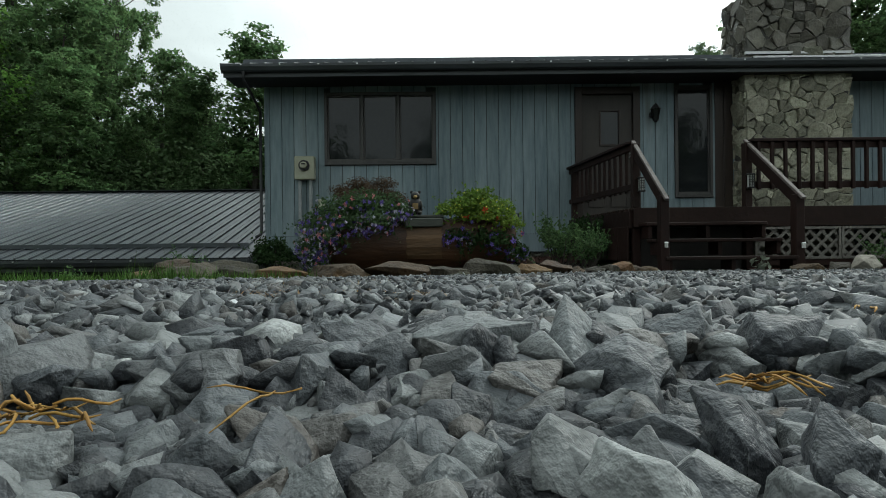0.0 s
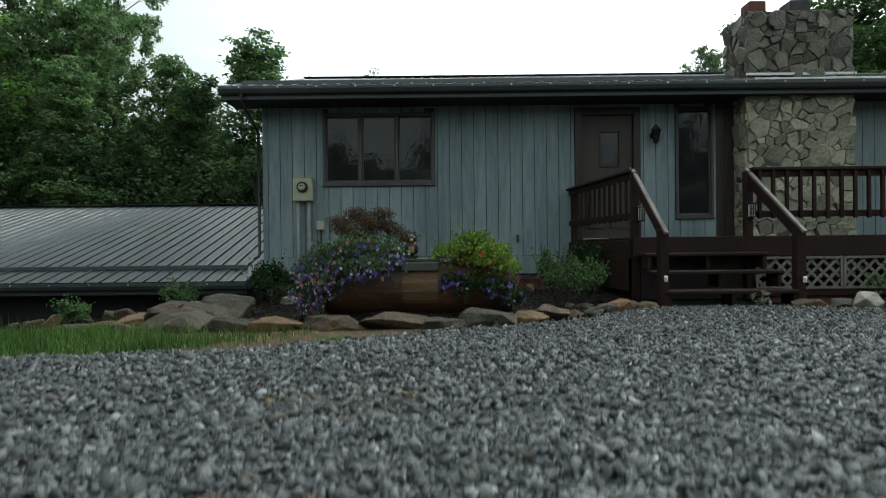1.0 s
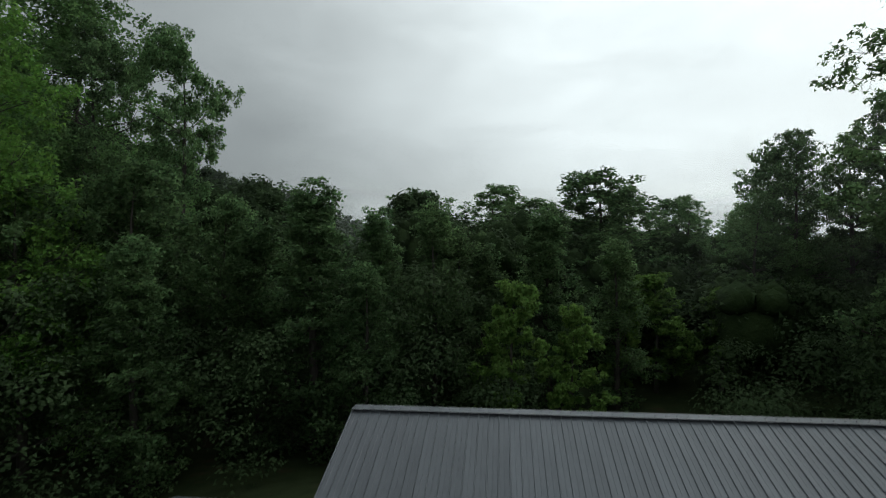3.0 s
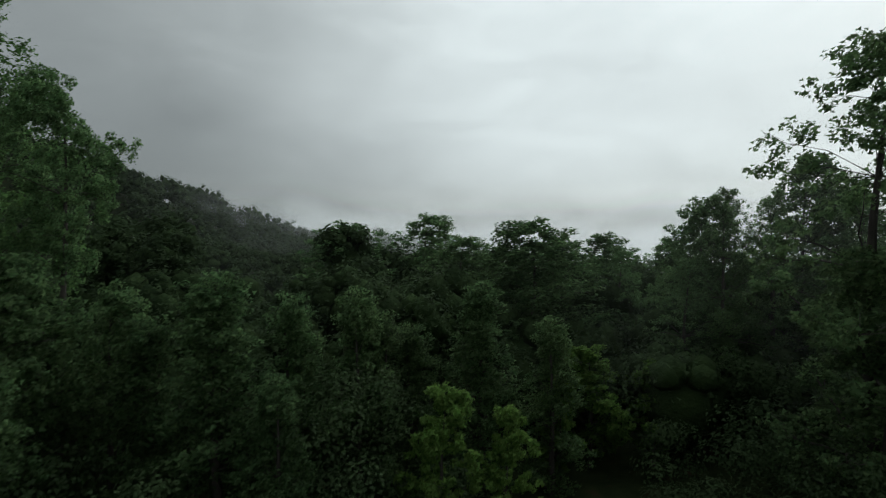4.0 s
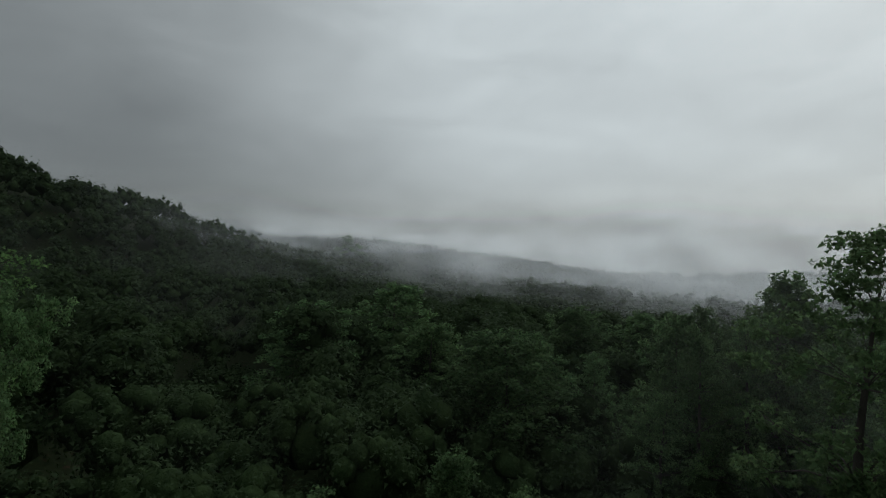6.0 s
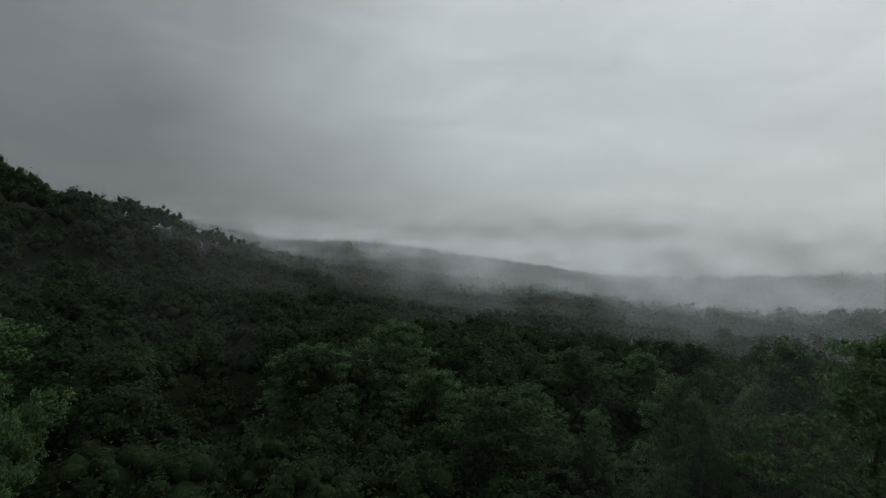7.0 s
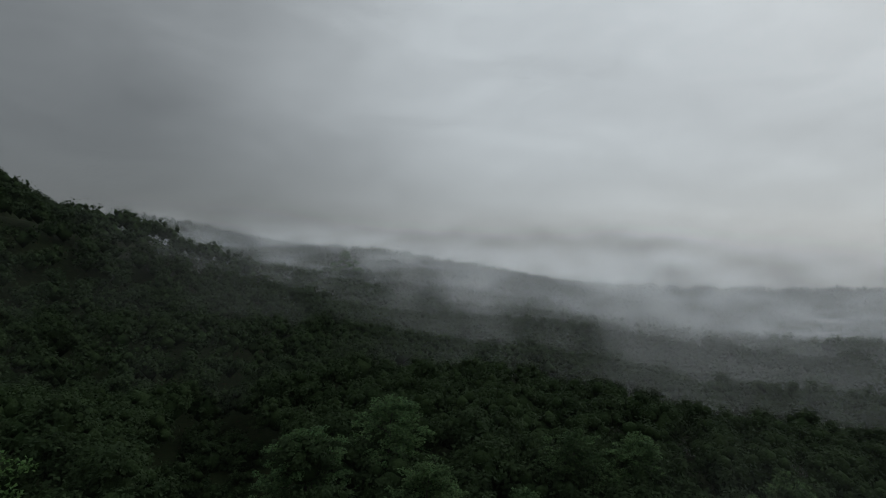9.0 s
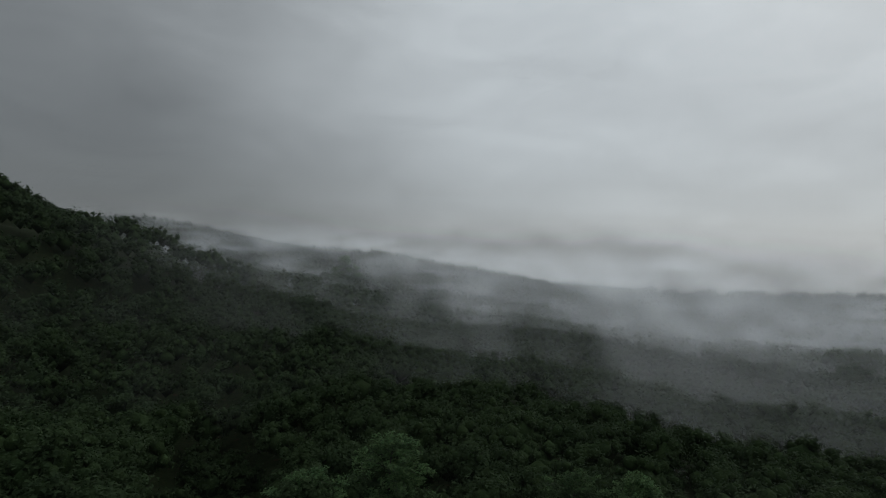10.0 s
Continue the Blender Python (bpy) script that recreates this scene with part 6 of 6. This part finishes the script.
def plant_row(model, h, spots):
    first = True
    for x, y, top, wide, turn in spots:
        ob = model if first else copy_thing(model, Matrix.Identity(4))
        set_tree(ob, x, y, top, h, turn, wide)
        first = False


# tall broad crowns at the edge of the clearing
plant_row(grown_tree("oak_tree", 24, 6.0, 0.24, 66, 1.9, 36000, 0.186, "leaf", 3, "tall broad-leaved tree with an open dark green crown"), 24,
          [(-36.6, 43, 33.2, 1.05, 80), (-30.5, 29, 19.5, 1.05, 160), (26.5, 27, 23, 0.85, 40), (-37, 33, 27, 1.0, 240)])
plant_row(grown_tree("oak_tree", 22, 6.2, 0.12, 70, 1.8, 38000, 0.177, "leaf_lit", 17, "broad tree at the lawn, lit look put into its light-green leaves"), 22,
          [(-25.5, 23.5, 21.5, 1.0, 0)])
plant_row(grown_tree("oak_tree", 24, 5.4, 0.62, 34, 1.5, 24000, 0.18, "leaf_wood", 5, "tall tree with a high open crown above the woods"), 24,
          [(-22.7, 36, 24.1, 0.76, 0), (-33, 41, 26.5, 0.9, 120)])
plant_row(grown_tree("tulip_tree", 22, 5.4, 0.20, 62, 1.25, 20000, 0.173, "leaf_wood", 9, "tall tree with a gappy layered crown against the sky", 10, 0.36, 0.6), 22,
          [(22.5, 30.0, 24.6, 1.12, 20), (22.8, 45, 17.5, 0.9, 100), (26, 50, 18.4, 0.9, 200), (17.8, 54, 13.4, 1.2, 60), (19.5, 44, 12.6, 1.2, 10), (28, 47, 18.0, 1.0, 255), (30, 40, 17.0, 1.0, 140), (38, 44, 18.2, 1.1, 70)])
plant_row(grown_tree("tulip_tree", 22, 5.4, 0.20, 40, 1.25, 2600, 0.48, "leaf_wood", 9, "tall tree standing out of the misty woods far off", 8, 0.36, 0.6), 22,
          [(-55, 495, 26, 1.5, 5), (-46, 498, 18, 1.7, 95), (-63, 492, 15, 1.5, 215)])
# rounded trees behind the house
plant_row(grown_tree("maple_tree", 15, 4.0, 0.2, 48, 1.2, 16000, 0.20, "leaf_wood", 21, "rounded broad-leaved tree of middling height"), 15,
          [(-16.2, 30.5, 11.6, 1.0, 0), (-19.5, 27.5, 13.4, 1.1, 70), (-24, 25, 12.4, 1.15, 140), (-29, 24, 13.5, 1.2, 20), (-22, 31, 12.8, 1.1, 300), (34, 45.5, 18.4, 1.0, 130), (9.1, 54, 15.8, 1.7, 210), (-1.0, 80, 17.6, 1.7, 15), (-11, 72, 16.2, 1.6, 95), (13.5, 60, 14.4, 1.3, 175), (23, 76, 14.8, 1.5, 255), (32, 76, 14.0, 1.4, 330), (3.5, 66, 14.4, 1.5, 45), (31.5, 48, 21.0, 1.0, 310), (24, 50.4, 17.4, 0.9, 80), (21.5, 28.6, 13.6, 1.1, 190)])
# narrow crowns wrapped in creeper
plant_row(grown_tree("creeper_clad_tree", 14, 2.5, 0.06, 54, 1.0, 18000, 0.155, "leaf_wood", 33, "narrow tree thickly wrapped in climbing creeper", 14, 0.36, 0.85, 0.7), 14,
          [(-10.4, 29.4, 12.6, 1.35, 0), (-7.7, 32.9, 11.2, 1.1, 60), (-4.1, 33.0, 11.5, 1.1, 130), (-3.0, 34.6, 10.0, 1.28, 200), (-13.6, 29.5, 10.4, 1.28, 280), (-1.2, 36, 9.0, 1.28, 30), (3.2, 38.0, 11.4, 1.3, 300), (7.6, 37.2, 9.2, 1.28, 110), (-7.0, 27.6, 8.0, 1.28, 170), (-17.2, 24, 9.4, 1.28, 20)])
# low light-green growth behind the roof
plant_row(grown_tree("sumac_tree", 8, 1.9, 0.2, 24, 0.7, 9000, 0.17, "leaf_bright", 47, "low light-green tree with feathery leaves", 10, 0.36, 0.6), 8,
          [(0.6, 30.0, 6.8, 1.0, 0), (3.9, 31.0, 5.4, 0.95, 80), (10.9, 40.0, 6.7, 1.25, 160), (15.3, 40.0, 5.6, 1.3, 240), (8.4, 38.0, 5.0, 1.0, 300)])


# ---------------------------------------------------------------- woods that nobody could count
def woods(name, spots, tops, radius, masses, per_mass, leaf_size, material, label):
    """Many leafy trees in one mesh, green from the ground to the top."""
    n = len(spots)
    gz = land(spots[:, 0], spots[:, 1])
    g = np.random.default_rng(n)
    k = masses
    ang, rad = g.uniform(0, 6.283, (n, k)), np.sqrt(g.random((n, k))) * 0.75
    z = gz[:, None] + 0.6 + (tops - gz - 0.6 - 0.4 * radius)[:, None] * g.random((n, k)) ** 0.75
    c = np.stack([spots[:, None, 0] + np.cos(ang) * rad * radius[:, None], spots[:, None, 1] + np.sin(ang) * rad * radius[:, None], z], -1).reshape(-1, 3)
    s = (radius[:, None] * g.uniform(0.36, 0.58, (n, k))).ravel()
    m = len(c) * per_mass
    d = g.normal(size=(m, 3))
    d /= np.linalg.norm(d, axis=1)[:, None]
    d[:, 2] = np.abs(d[:, 2]) * np.where(g.random(m) < 0.85, 1, -1)
    own = np.repeat(np.arange(len(c)), per_mass)
    q = c[own] + d * (s[own] * g.uniform(0.7, 1.12, m))[:, None] * (1, 1, 0.85)
    reach = np.hypot(spots[:, 0], spots[:, 1])
    size = leaf_size * np.repeat(np.clip(reach / 55, 0.62, 1.15) * radius / radius.mean(), k * per_mass)
    v, f = leaf_tris(q, size, d + (0, 0, 0.6), 0.35, 0.9)
    tagged(part(name, mesh_np(name, v, f), material), label, "woods", kind="stuff")


def wood_spots(n, r0, r1, a0, a1, gap, seed):
    """Places in a ring sector round the house, ang from the way ahead, at least gap apart (gap grows with the distance)."""
    g = np.random.default_rng(seed)
    out, cells = [], {}
    for _ in range(n):
        r = math.sqrt(g.uniform(r0 * r0, r1 * r1))
        a = radians(g.uniform(a0, a1))
        x, y = r * math.sin(a), r * math.cos(a)
        key = (int(x // gap), int(y // gap))
        if any((x - p[0]) ** 2 + (y - p[1]) ** 2 < gap * gap for i in (-1, 0, 1) for j in (-1, 0, 1) for p in cells.get((key[0] + i, key[1] + j), ())):
            continue
        cells.setdefault(key, []).append((x, y))
        out.append((x, y))
    return np.array(out)


def canopy(name, spots, tops, radius, lumps, per_lump, leaf_size, label):
    """Broad domed crowns in one mesh: leafy lumps over each dome with dark clefts between them, and closed balls inside
    them in a second mesh, coloured darker for shade.
    """
    g = np.random.default_rng(len(spots) + 3)
    n = len(spots)
    d = g.normal(size=(n, lumps, 3))
    d[:, :, 2] = np.abs(d[:, :, 2]) * 1.1 - 0.25
    d /= np.linalg.norm(d, axis=2)[:, :, None]
    base = np.stack([spots[:, 0], spots[:, 1], tops - 1.02 * radius], -1)
    c = (base[:, None] + d * (radius[:, None] * g.uniform(0.5, 0.72, (n, lumps)))[:, :, None] * (1, 1, 0.95)).reshape(-1, 3)
    s = (radius[:, None] * g.uniform(0.20, 0.42, (n, lumps))).ravel()
    m = len(c) * per_lump
    e = g.normal(size=(m, 3)) + np.repeat(d.reshape(-1, 3), per_lump, 0) * 0.9
    e /= np.linalg.norm(e, axis=1)[:, None]
    q = np.repeat(c, per_lump, 0) + e * (np.repeat(s, per_lump) * g.uniform(0.72, 1.38, m))[:, None] * np.repeat(g.uniform(0.75, 1.3, (len(c), 3)), per_lump, 0)
    size = leaf_size * g.uniform(0.7, 1.3, m) * np.repeat(np.clip(np.hypot(spots[:, 0], spots[:, 1]) / np.hypot(spots[:, 0], spots[:, 1]).mean(), 0.6, 1.15), lumps * per_lump)
    v, f = leaf_tris(q, size, e + (0, 0, 0.5), 0.85, 0.9)
    tagged(part(name, mesh_np(name, v, f), "wood_far"), label, "woods", kind="stuff")
    ball = bmesh.new()
    if lumps > 12:
        bmesh.ops.create_icosphere(ball, subdivisions=1, radius=1.0)
    else:
        bmesh.ops.create_uvsphere(ball, u_segments=4, v_segments=2, radius=1.0)
    bmesh.ops.triangulate(ball, faces=list(ball.faces))
    ball.verts.index_update()
    iv = np.array([v.co[:] for v in ball.verts])
    tri = np.array([[v.index for v in f.verts] for f in ball.faces])
    ball.free()
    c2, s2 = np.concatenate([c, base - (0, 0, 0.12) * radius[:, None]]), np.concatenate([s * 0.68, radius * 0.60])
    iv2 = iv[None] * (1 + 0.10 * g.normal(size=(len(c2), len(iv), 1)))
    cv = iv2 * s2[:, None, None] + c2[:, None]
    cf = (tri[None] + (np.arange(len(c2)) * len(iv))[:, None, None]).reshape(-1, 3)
    tagged(part(name, mesh_np(name, cv.reshape(-1, 3), cf), "wood_mass", smooth=True), "closed balls filling the crowns, coloured darker for inner shade", "woods", kind="stuff")


def hollow(p, x, y, wide, deep):
    """How far places lie inside a dark ravine that runs away from the house, 0 to 1."""
    turn = math.atan2(x, y)
    dx, dy = p[:, 0] - x, p[:, 1] - y
    across, along = dx * math.cos(turn) - dy * math.sin(turn), dx * math.sin(turn) + dy * math.cos(turn)
    return 1 - smooth(np.hypot(across / wide, along / deep), 0.7, 1.15)


near = wood_spots(900, 27, 46, -62, 55, 3.4, 1)
near = near[(near[:, 1] > 40) | (np.abs(near[:, 0] + 22) < 24) | (near[:, 0] > 12)]
near_top = land(near[:, 0], near[:, 1]) + 7.5 + 3.5 * rng.random(len(near)) + 3.0 * smooth(-near[:, 0], 14, 30) - 1.5 * smooth(near[:, 0], 2, 8)
near_top = np.where((near[:, 0] > -1.5) & (near[:, 0] < 17) & (near[:, 1] < 39.5), np.minimum(near_top, 2.8), near_top)
woods("woods", near, near_top, 2.0 + 0.9 * rng.random(len(near)), 18, 100, 0.25, "wood_far", "dense green broad-leaved woods behind the house")
belt = wood_spots(4000, 44, 96, -62, 55, 5.3, 11)
belt_top = land(belt[:, 0], belt[:, 1]) + 9.5 + 4.5 * rng.random(len(belt)) + 3.0 * smooth(-belt[:, 0], 14, 30) - 3.0 * smooth(belt[:, 0], 2, 8) * smooth(-belt[:, 1], -75, -60) - 12.0 * hollow(belt, -32, 100, 9.5, 50) + 4.5 * hollow(belt, -32, 100, 22, 56)
canopy("woods", belt, belt_top, 3.3 + 1.7 * rng.random(len(belt)), 26, 40, 0.43, "broad rounded crowns of the woods behind the house")
mid = wood_spots(9000, 94, 300, -56, 48, 6.0, 2)
slope = mid[np.hypot(mid[:, 0], mid[:, 1]) < 165]
mid = mid[np.hypot(mid[:, 0], mid[:, 1]) >= 165]
canopy("woods", slope, land(slope[:, 0], slope[:, 1]) + 12 + 4 * rng.random(len(slope)) - 11.0 * hollow(slope, -32, 100, 9.5, 50) + 3.0 * hollow(slope, -32, 100, 22, 56), 4.0 + 1.9 * rng.random(len(slope)), 18, 30, 0.55, "leafy broad-leaved canopy on the near slope")
canopy("woods", mid, land(mid[:, 0], mid[:, 1]) + 12 + 4.5 * rng.random(len(mid)), 4.2 + 2.0 * rng.random(len(mid)), 11, 18, 0.93, "continuous canopy of woods on the slope")
far = wood_spots(14000, 300, 760, -54, 46, 8.5, 3)
canopy("woods", far, land(far[:, 0], far[:, 1]) + 13 + 5 * rng.random(len(far)), 5.6 + 2.2 * rng.random(len(far)), 6, 9, 1.72, "wooded ridge and valley far off")
last = wood_spots(5000, 760, 1320, -54, 46, 17, 4)
canopy("woods", last, land(last[:, 0], last[:, 1]) + 14 + 6 * rng.random(len(last)), 11 + 4 * rng.random(len(last)), 5, 8, 3.5, "far wooded hills under low cloud")
# Unseen trees, added to block low sky light and to reflect in the panes.
rear = wood_spots(500, 26, 60, 95, 265, 5.0, 5)
canopy("woods", rear, land(rear[:, 0], rear[:, 1]) + 8.5 + 6 * rng.random(len(rear)), 3.4 + 1.2 * rng.random(len(rear)), 8, 14, 1.0, "unseen woods added behind the drive to hold back sky light")

# ---------------------------------------------------------------- low cloud and mist
def mist_mat(name, thick, low, high, scale, gap, side, least, tint):
    """Thin drifting vapour: thins out upwards and in noisy gaps, scatters the daylight both ways."""
    m = bpy.data.materials.new(name)
    m.use_nodes = True
    n, l = m.node_tree.nodes, m.node_tree.links
    n.remove(n["Principled BSDF"])
    co, sep = n.new("ShaderNodeTexCoord"), n.new("ShaderNodeSeparateXYZ")
    l.new(co.outputs["Object"], sep.inputs[0])
    fade = n.new("ShaderNodeMapRange")
    fade.interpolation_type = "SMOOTHERSTEP"
    for key, value in (("From Min", low), ("From Max", high), ("To Min", 1.0), ("To Max", 0.0)):
        fade.inputs[key].default_value = value
    mp = n.new("ShaderNodeMapping")
    mp.inputs["Scale"].default_value = (1, 1, 1.15)
    l.new(co.outputs["Object"], mp.inputs["Vector"])
    tex = n.new("ShaderNodeTexNoise")
    tex.inputs["Scale"].default_value, tex.inputs["Detail"].default_value, tex.inputs["Roughness"].default_value = scale, 3.5, 0.5
    l.new(mp.outputs[0], tex.inputs["Vector"])
    wisp = n.new("ShaderNodeMapRange")
    wisp.interpolation_type = "SMOOTHSTEP"
    for key, value in (("From Min", gap - 0.18), ("From Max", gap + 0.22), ("To Min", least), ("To Max", 1.0)):
        wisp.inputs[key].default_value = value
    l.new(tex.outputs["Fac"], wisp.inputs["Value"])
    lift = n.new("ShaderNodeMath")
    lift.operation = "MULTIPLY_ADD"
    lift.inputs[1].default_value, lift.inputs[2].default_value = -(high - low) * 0.9, (high - low) * 0.45
    l.new(tex.outputs["Fac"], lift.inputs[0])
    zz = n.new("ShaderNodeMath")
    zz.operation = "ADD"
    l.new(sep.outputs["Z"], zz.inputs[0])
    l.new(lift.outputs[0], zz.inputs[1])
    l.new(zz.outputs[0], fade.inputs["Value"])
    mul, mul2 = n.new("ShaderNodeMath"), n.new("ShaderNodeMath")
    mul.operation = mul2.operation = "MULTIPLY"
    l.new(fade.outputs[0], mul.inputs[0])
    l.new(wisp.outputs[0], mul.inputs[1])
    l.new(mul.outputs[0], mul2.inputs[0])
    mul2.inputs[1].default_value = thick
    east, mul3 = n.new("ShaderNodeMapRange"), n.new("ShaderNodeMath")
    east.interpolation_type, mul3.operation = "SMOOTHSTEP", "MULTIPLY"
    for key, value in (("From Min", side[0]), ("From Max", side[1]), ("To Min", side[2]), ("To Max", 1.0)):
        east.inputs[key].default_value = value
    l.new(sep.outputs["X"], east.inputs["Value"])
    l.new(mul2.outputs[0], mul3.inputs[0])
    l.new(east.outputs[0], mul3.inputs[1])
    thin = n.new("ShaderNodeMath")
    thin.operation = "MAXIMUM"
    thin.inputs[1].default_value = 0.002
    l.new(mul3.outputs[0], thin.inputs[0])
    clear_, tr = n.new("ShaderNodeBsdfTransparent"), n.new("ShaderNodeBsdfTranslucent")
    mix, down = n.new("ShaderNodeMixShader"), n.new("ShaderNodeCombineXYZ")
    down.inputs["X"].default_value, down.inputs["Y"].default_value, down.inputs["Z"].default_value = -0.35, -0.40, -0.85
    l.new(down.outputs[0], tr.inputs["Normal"])
    tr.inputs["Color"].default_value = (*tint, 1)
    l.new(thin.outputs[0], mix.inputs[0])
    l.new(clear_.outputs[0], mix.inputs[1])
    l.new(tr.outputs[0], mix.inputs[2])
    l.new(mix.outputs[0], n["Material Output"].inputs["Surface"])
    return m


def mist_bank(dist, a0, a1, z0, z1, thick, low, high, scale, gap, side, least, pale):
    """A drifting bank of vapour across the valley at a distance, billowing towards and away from the house."""
    m = mist_mat("drifting_mist", thick, low, high, scale, gap, side, least, (0.945 * pale, 0.98 * pale, pale))
    na, nz = 160, 24
    vs = []
    for j in range(nz + 1):
        for i in range(na + 1):
            a = radians(a0 + (a1 - a0) * i / na)
            z = z0 + (z1 - z0) * j / nz
            r = dist * (1 + 0.13 * noise.noise((a * 4, z * 0.012, dist * 0.01)) + 0.05 * noise.noise((a * 17, z * 0.05, dist * 0.03)))
            vs.append((r * math.sin(a), r * math.cos(a), z))
    idx = np.arange((na + 1) * (nz + 1)).reshape(nz + 1, na + 1)
    q = np.stack([idx[:-1, :-1], idx[:-1, 1:], idx[1:, 1:], idx[1:, :-1]], -1).reshape(-1, 4)
    me = mesh_np("mist_bank", vs, q)
    me.materials.append(m)
    ob = part("mist_bank", me, "soil", smooth=True)
    tagged(ob, "thin white drifting mist over the wooded valley", "mist", kind="stuff")


for dist, thick, low, high, scale, gap, side, least, pale in (
        (44, 0.045, -12, 40, 0.034, 0.42, (4, 34, 0.0), 0.3, 0.86), (150, 0.13, -8, 60, 0.018, 0.46, (-40, 90, 0.08), 0.25, 0.86),
        (215, 0.17, -10, 70, 0.013, 0.46, (-90, 80, 0.12), 0.25, 0.88), (300, 0.22, -6, 60, 0.010, 0.45, (-140, 70, 0.35), 0.15, 0.98),
        (410, 0.24, 0, 62, 0.008, 0.42, (-230, 0, 0.5), 0.45, 1.0), (530, 0.24, 10, 70, 0.006, 0.38, (-1, 0, 1.0), 0.6, 1.0), (670, 0.24, 24, 82, 0.005, 0.34, (-1, 0, 1.0), 0.75, 1.0),
        (820, 0.24, 28, 84, 0.0045, 0.30, (-1, 0, 1.0), 0.7, 1.0)):
    mist_bank(dist, -80, 80, -40 - dist * 0.12, high + 0.5 * (high - low) + 5, thick, low, high, scale, gap, side, least, pale)


def cloud_backdrop():
    """The cloud base that closes the valley far off: plain sky light carried down to the ground all round."""
    m = bpy.data.materials.new("far_cloud")
    m.use_nodes = True
    n, l = m.node_tree.nodes, m.node_tree.links
    n.remove(n["Principled BSDF"])
    place, shift, way, glow = n.new("ShaderNodeNewGeometry"), n.new("ShaderNodeVectorMath"), n.new("ShaderNodeVectorMath"), n.new("ShaderNodeEmission")
    shift.operation, way.operation = "SUBTRACT", "NORMALIZE"
    shift.inputs[1].default_value = (0, 6, 28)
    l.new(place.outputs["Position"], shift.inputs[0])
    l.new(shift.outputs[0], way.inputs[0])
    l.new(overcast(m.node_tree, way.outputs[0]), glow.inputs["Color"])
    l.new(glow.outputs[0], n["Material Output"].inputs["Surface"])
    k, r = 96, 1340.0
    vs = [(r * math.cos(2 * math.pi * i / k), r * math.sin(2 * math.pi * i / k), z) for z in (-260, 150) for i in range(k)]
    me = mesh_np("backdrop", vs, [(i, (i + 1) % k, k + (i + 1) % k, k + i) for i in range(k)])
    me.materials.append(m)
    tagged(part("backdrop", me, "soil", smooth=True), "pale low cloud closing the valley far off", "sky", kind="structure")


cloud_backdrop()

# ---------------------------------------------------------------- siding boards and stones, piece by piece
x = HX0 + 0.075
pitch = 0.2045
while x < HX1 - 0.02:
    a, b = x, min(x + pitch - 0.010, HX1)
    spans = [(0.335, 2.985)]
    for h0, h1, c, d in OPENINGS:
        m0, m1 = h0 - 0.022, h1 + 0.022
        if h0 == DOOR[0]:
            m0, m1 = h0 - 0.092, h1 + 0.092
        if b > m0 and a < m1:
            if a >= m0 - 0.03 and b <= m1 + 0.03 or (a < m0 and b > m1):
                spans = [(0.335, c - 0.057), (d + 0.024, 2.985)]
            elif a < m0:
                if m0 - a > 0.02:
                    part("siding_board", boxed(a, m0 - 0.002, WALL_Y, WALL_Y + 0.011, max(0.335, c - 0.057), d + 0.1, bevel=0.002), "siding", front_wall)
                spans = [(0.335, c - 0.057), (d + 0.1, 2.985)]
            else:
                if b - m1 > 0.02:
                    part("siding_board", boxed(m1 + 0.002, b, WALL_Y, WALL_Y + 0.011, max(0.335, c - 0.057), d + 0.1, bevel=0.002), "siding", front_wall)
                spans = [(0.335, c - 0.057), (d + 0.1, 2.985)]
    for c, d in spans:
        if d - c > 0.05 and not (a > CHIM[0] - 0.05 and b < CHIM[1] + 0.05):
            part("siding_board", boxed(a, b, WALL_Y, WALL_Y + 0.011, c, d, bevel=0.002), "siding", front_wall)
    x += pitch

stone_face(chimney, CHIM[1] - CHIM[0], CH_TOP + 0.1, 0.19, Matrix.Translation((CHIM[0], CHIM[2] + 0.035, -0.1)), 5)
stone_face(chimney, CHIM[3] - CHIM[2] - 0.04, CH_TOP - 0.5, 0.2, Matrix.Translation((CHIM[0] + 0.035, CHIM[3] - 0.03, 0.5)) @ pose(0, 0, 0, 0, 0, -90), 6)
stone_face(chimney, CHIM[3] - CHIM[2] - 0.04, CH_TOP - 2.9, 0.2, Matrix.Translation((CHIM[1] - 0.035, CHIM[2] + 0.03, 2.9)) @ pose(0, 0, 0, 0, 0, 90), 7)
stone_face(foundation, 2.1 - HX0, 0.55, 0.24, Matrix.Translation((HX0, WALL_Y + 0.055, -0.55)), 8, "wet_stone", proud=0.04)
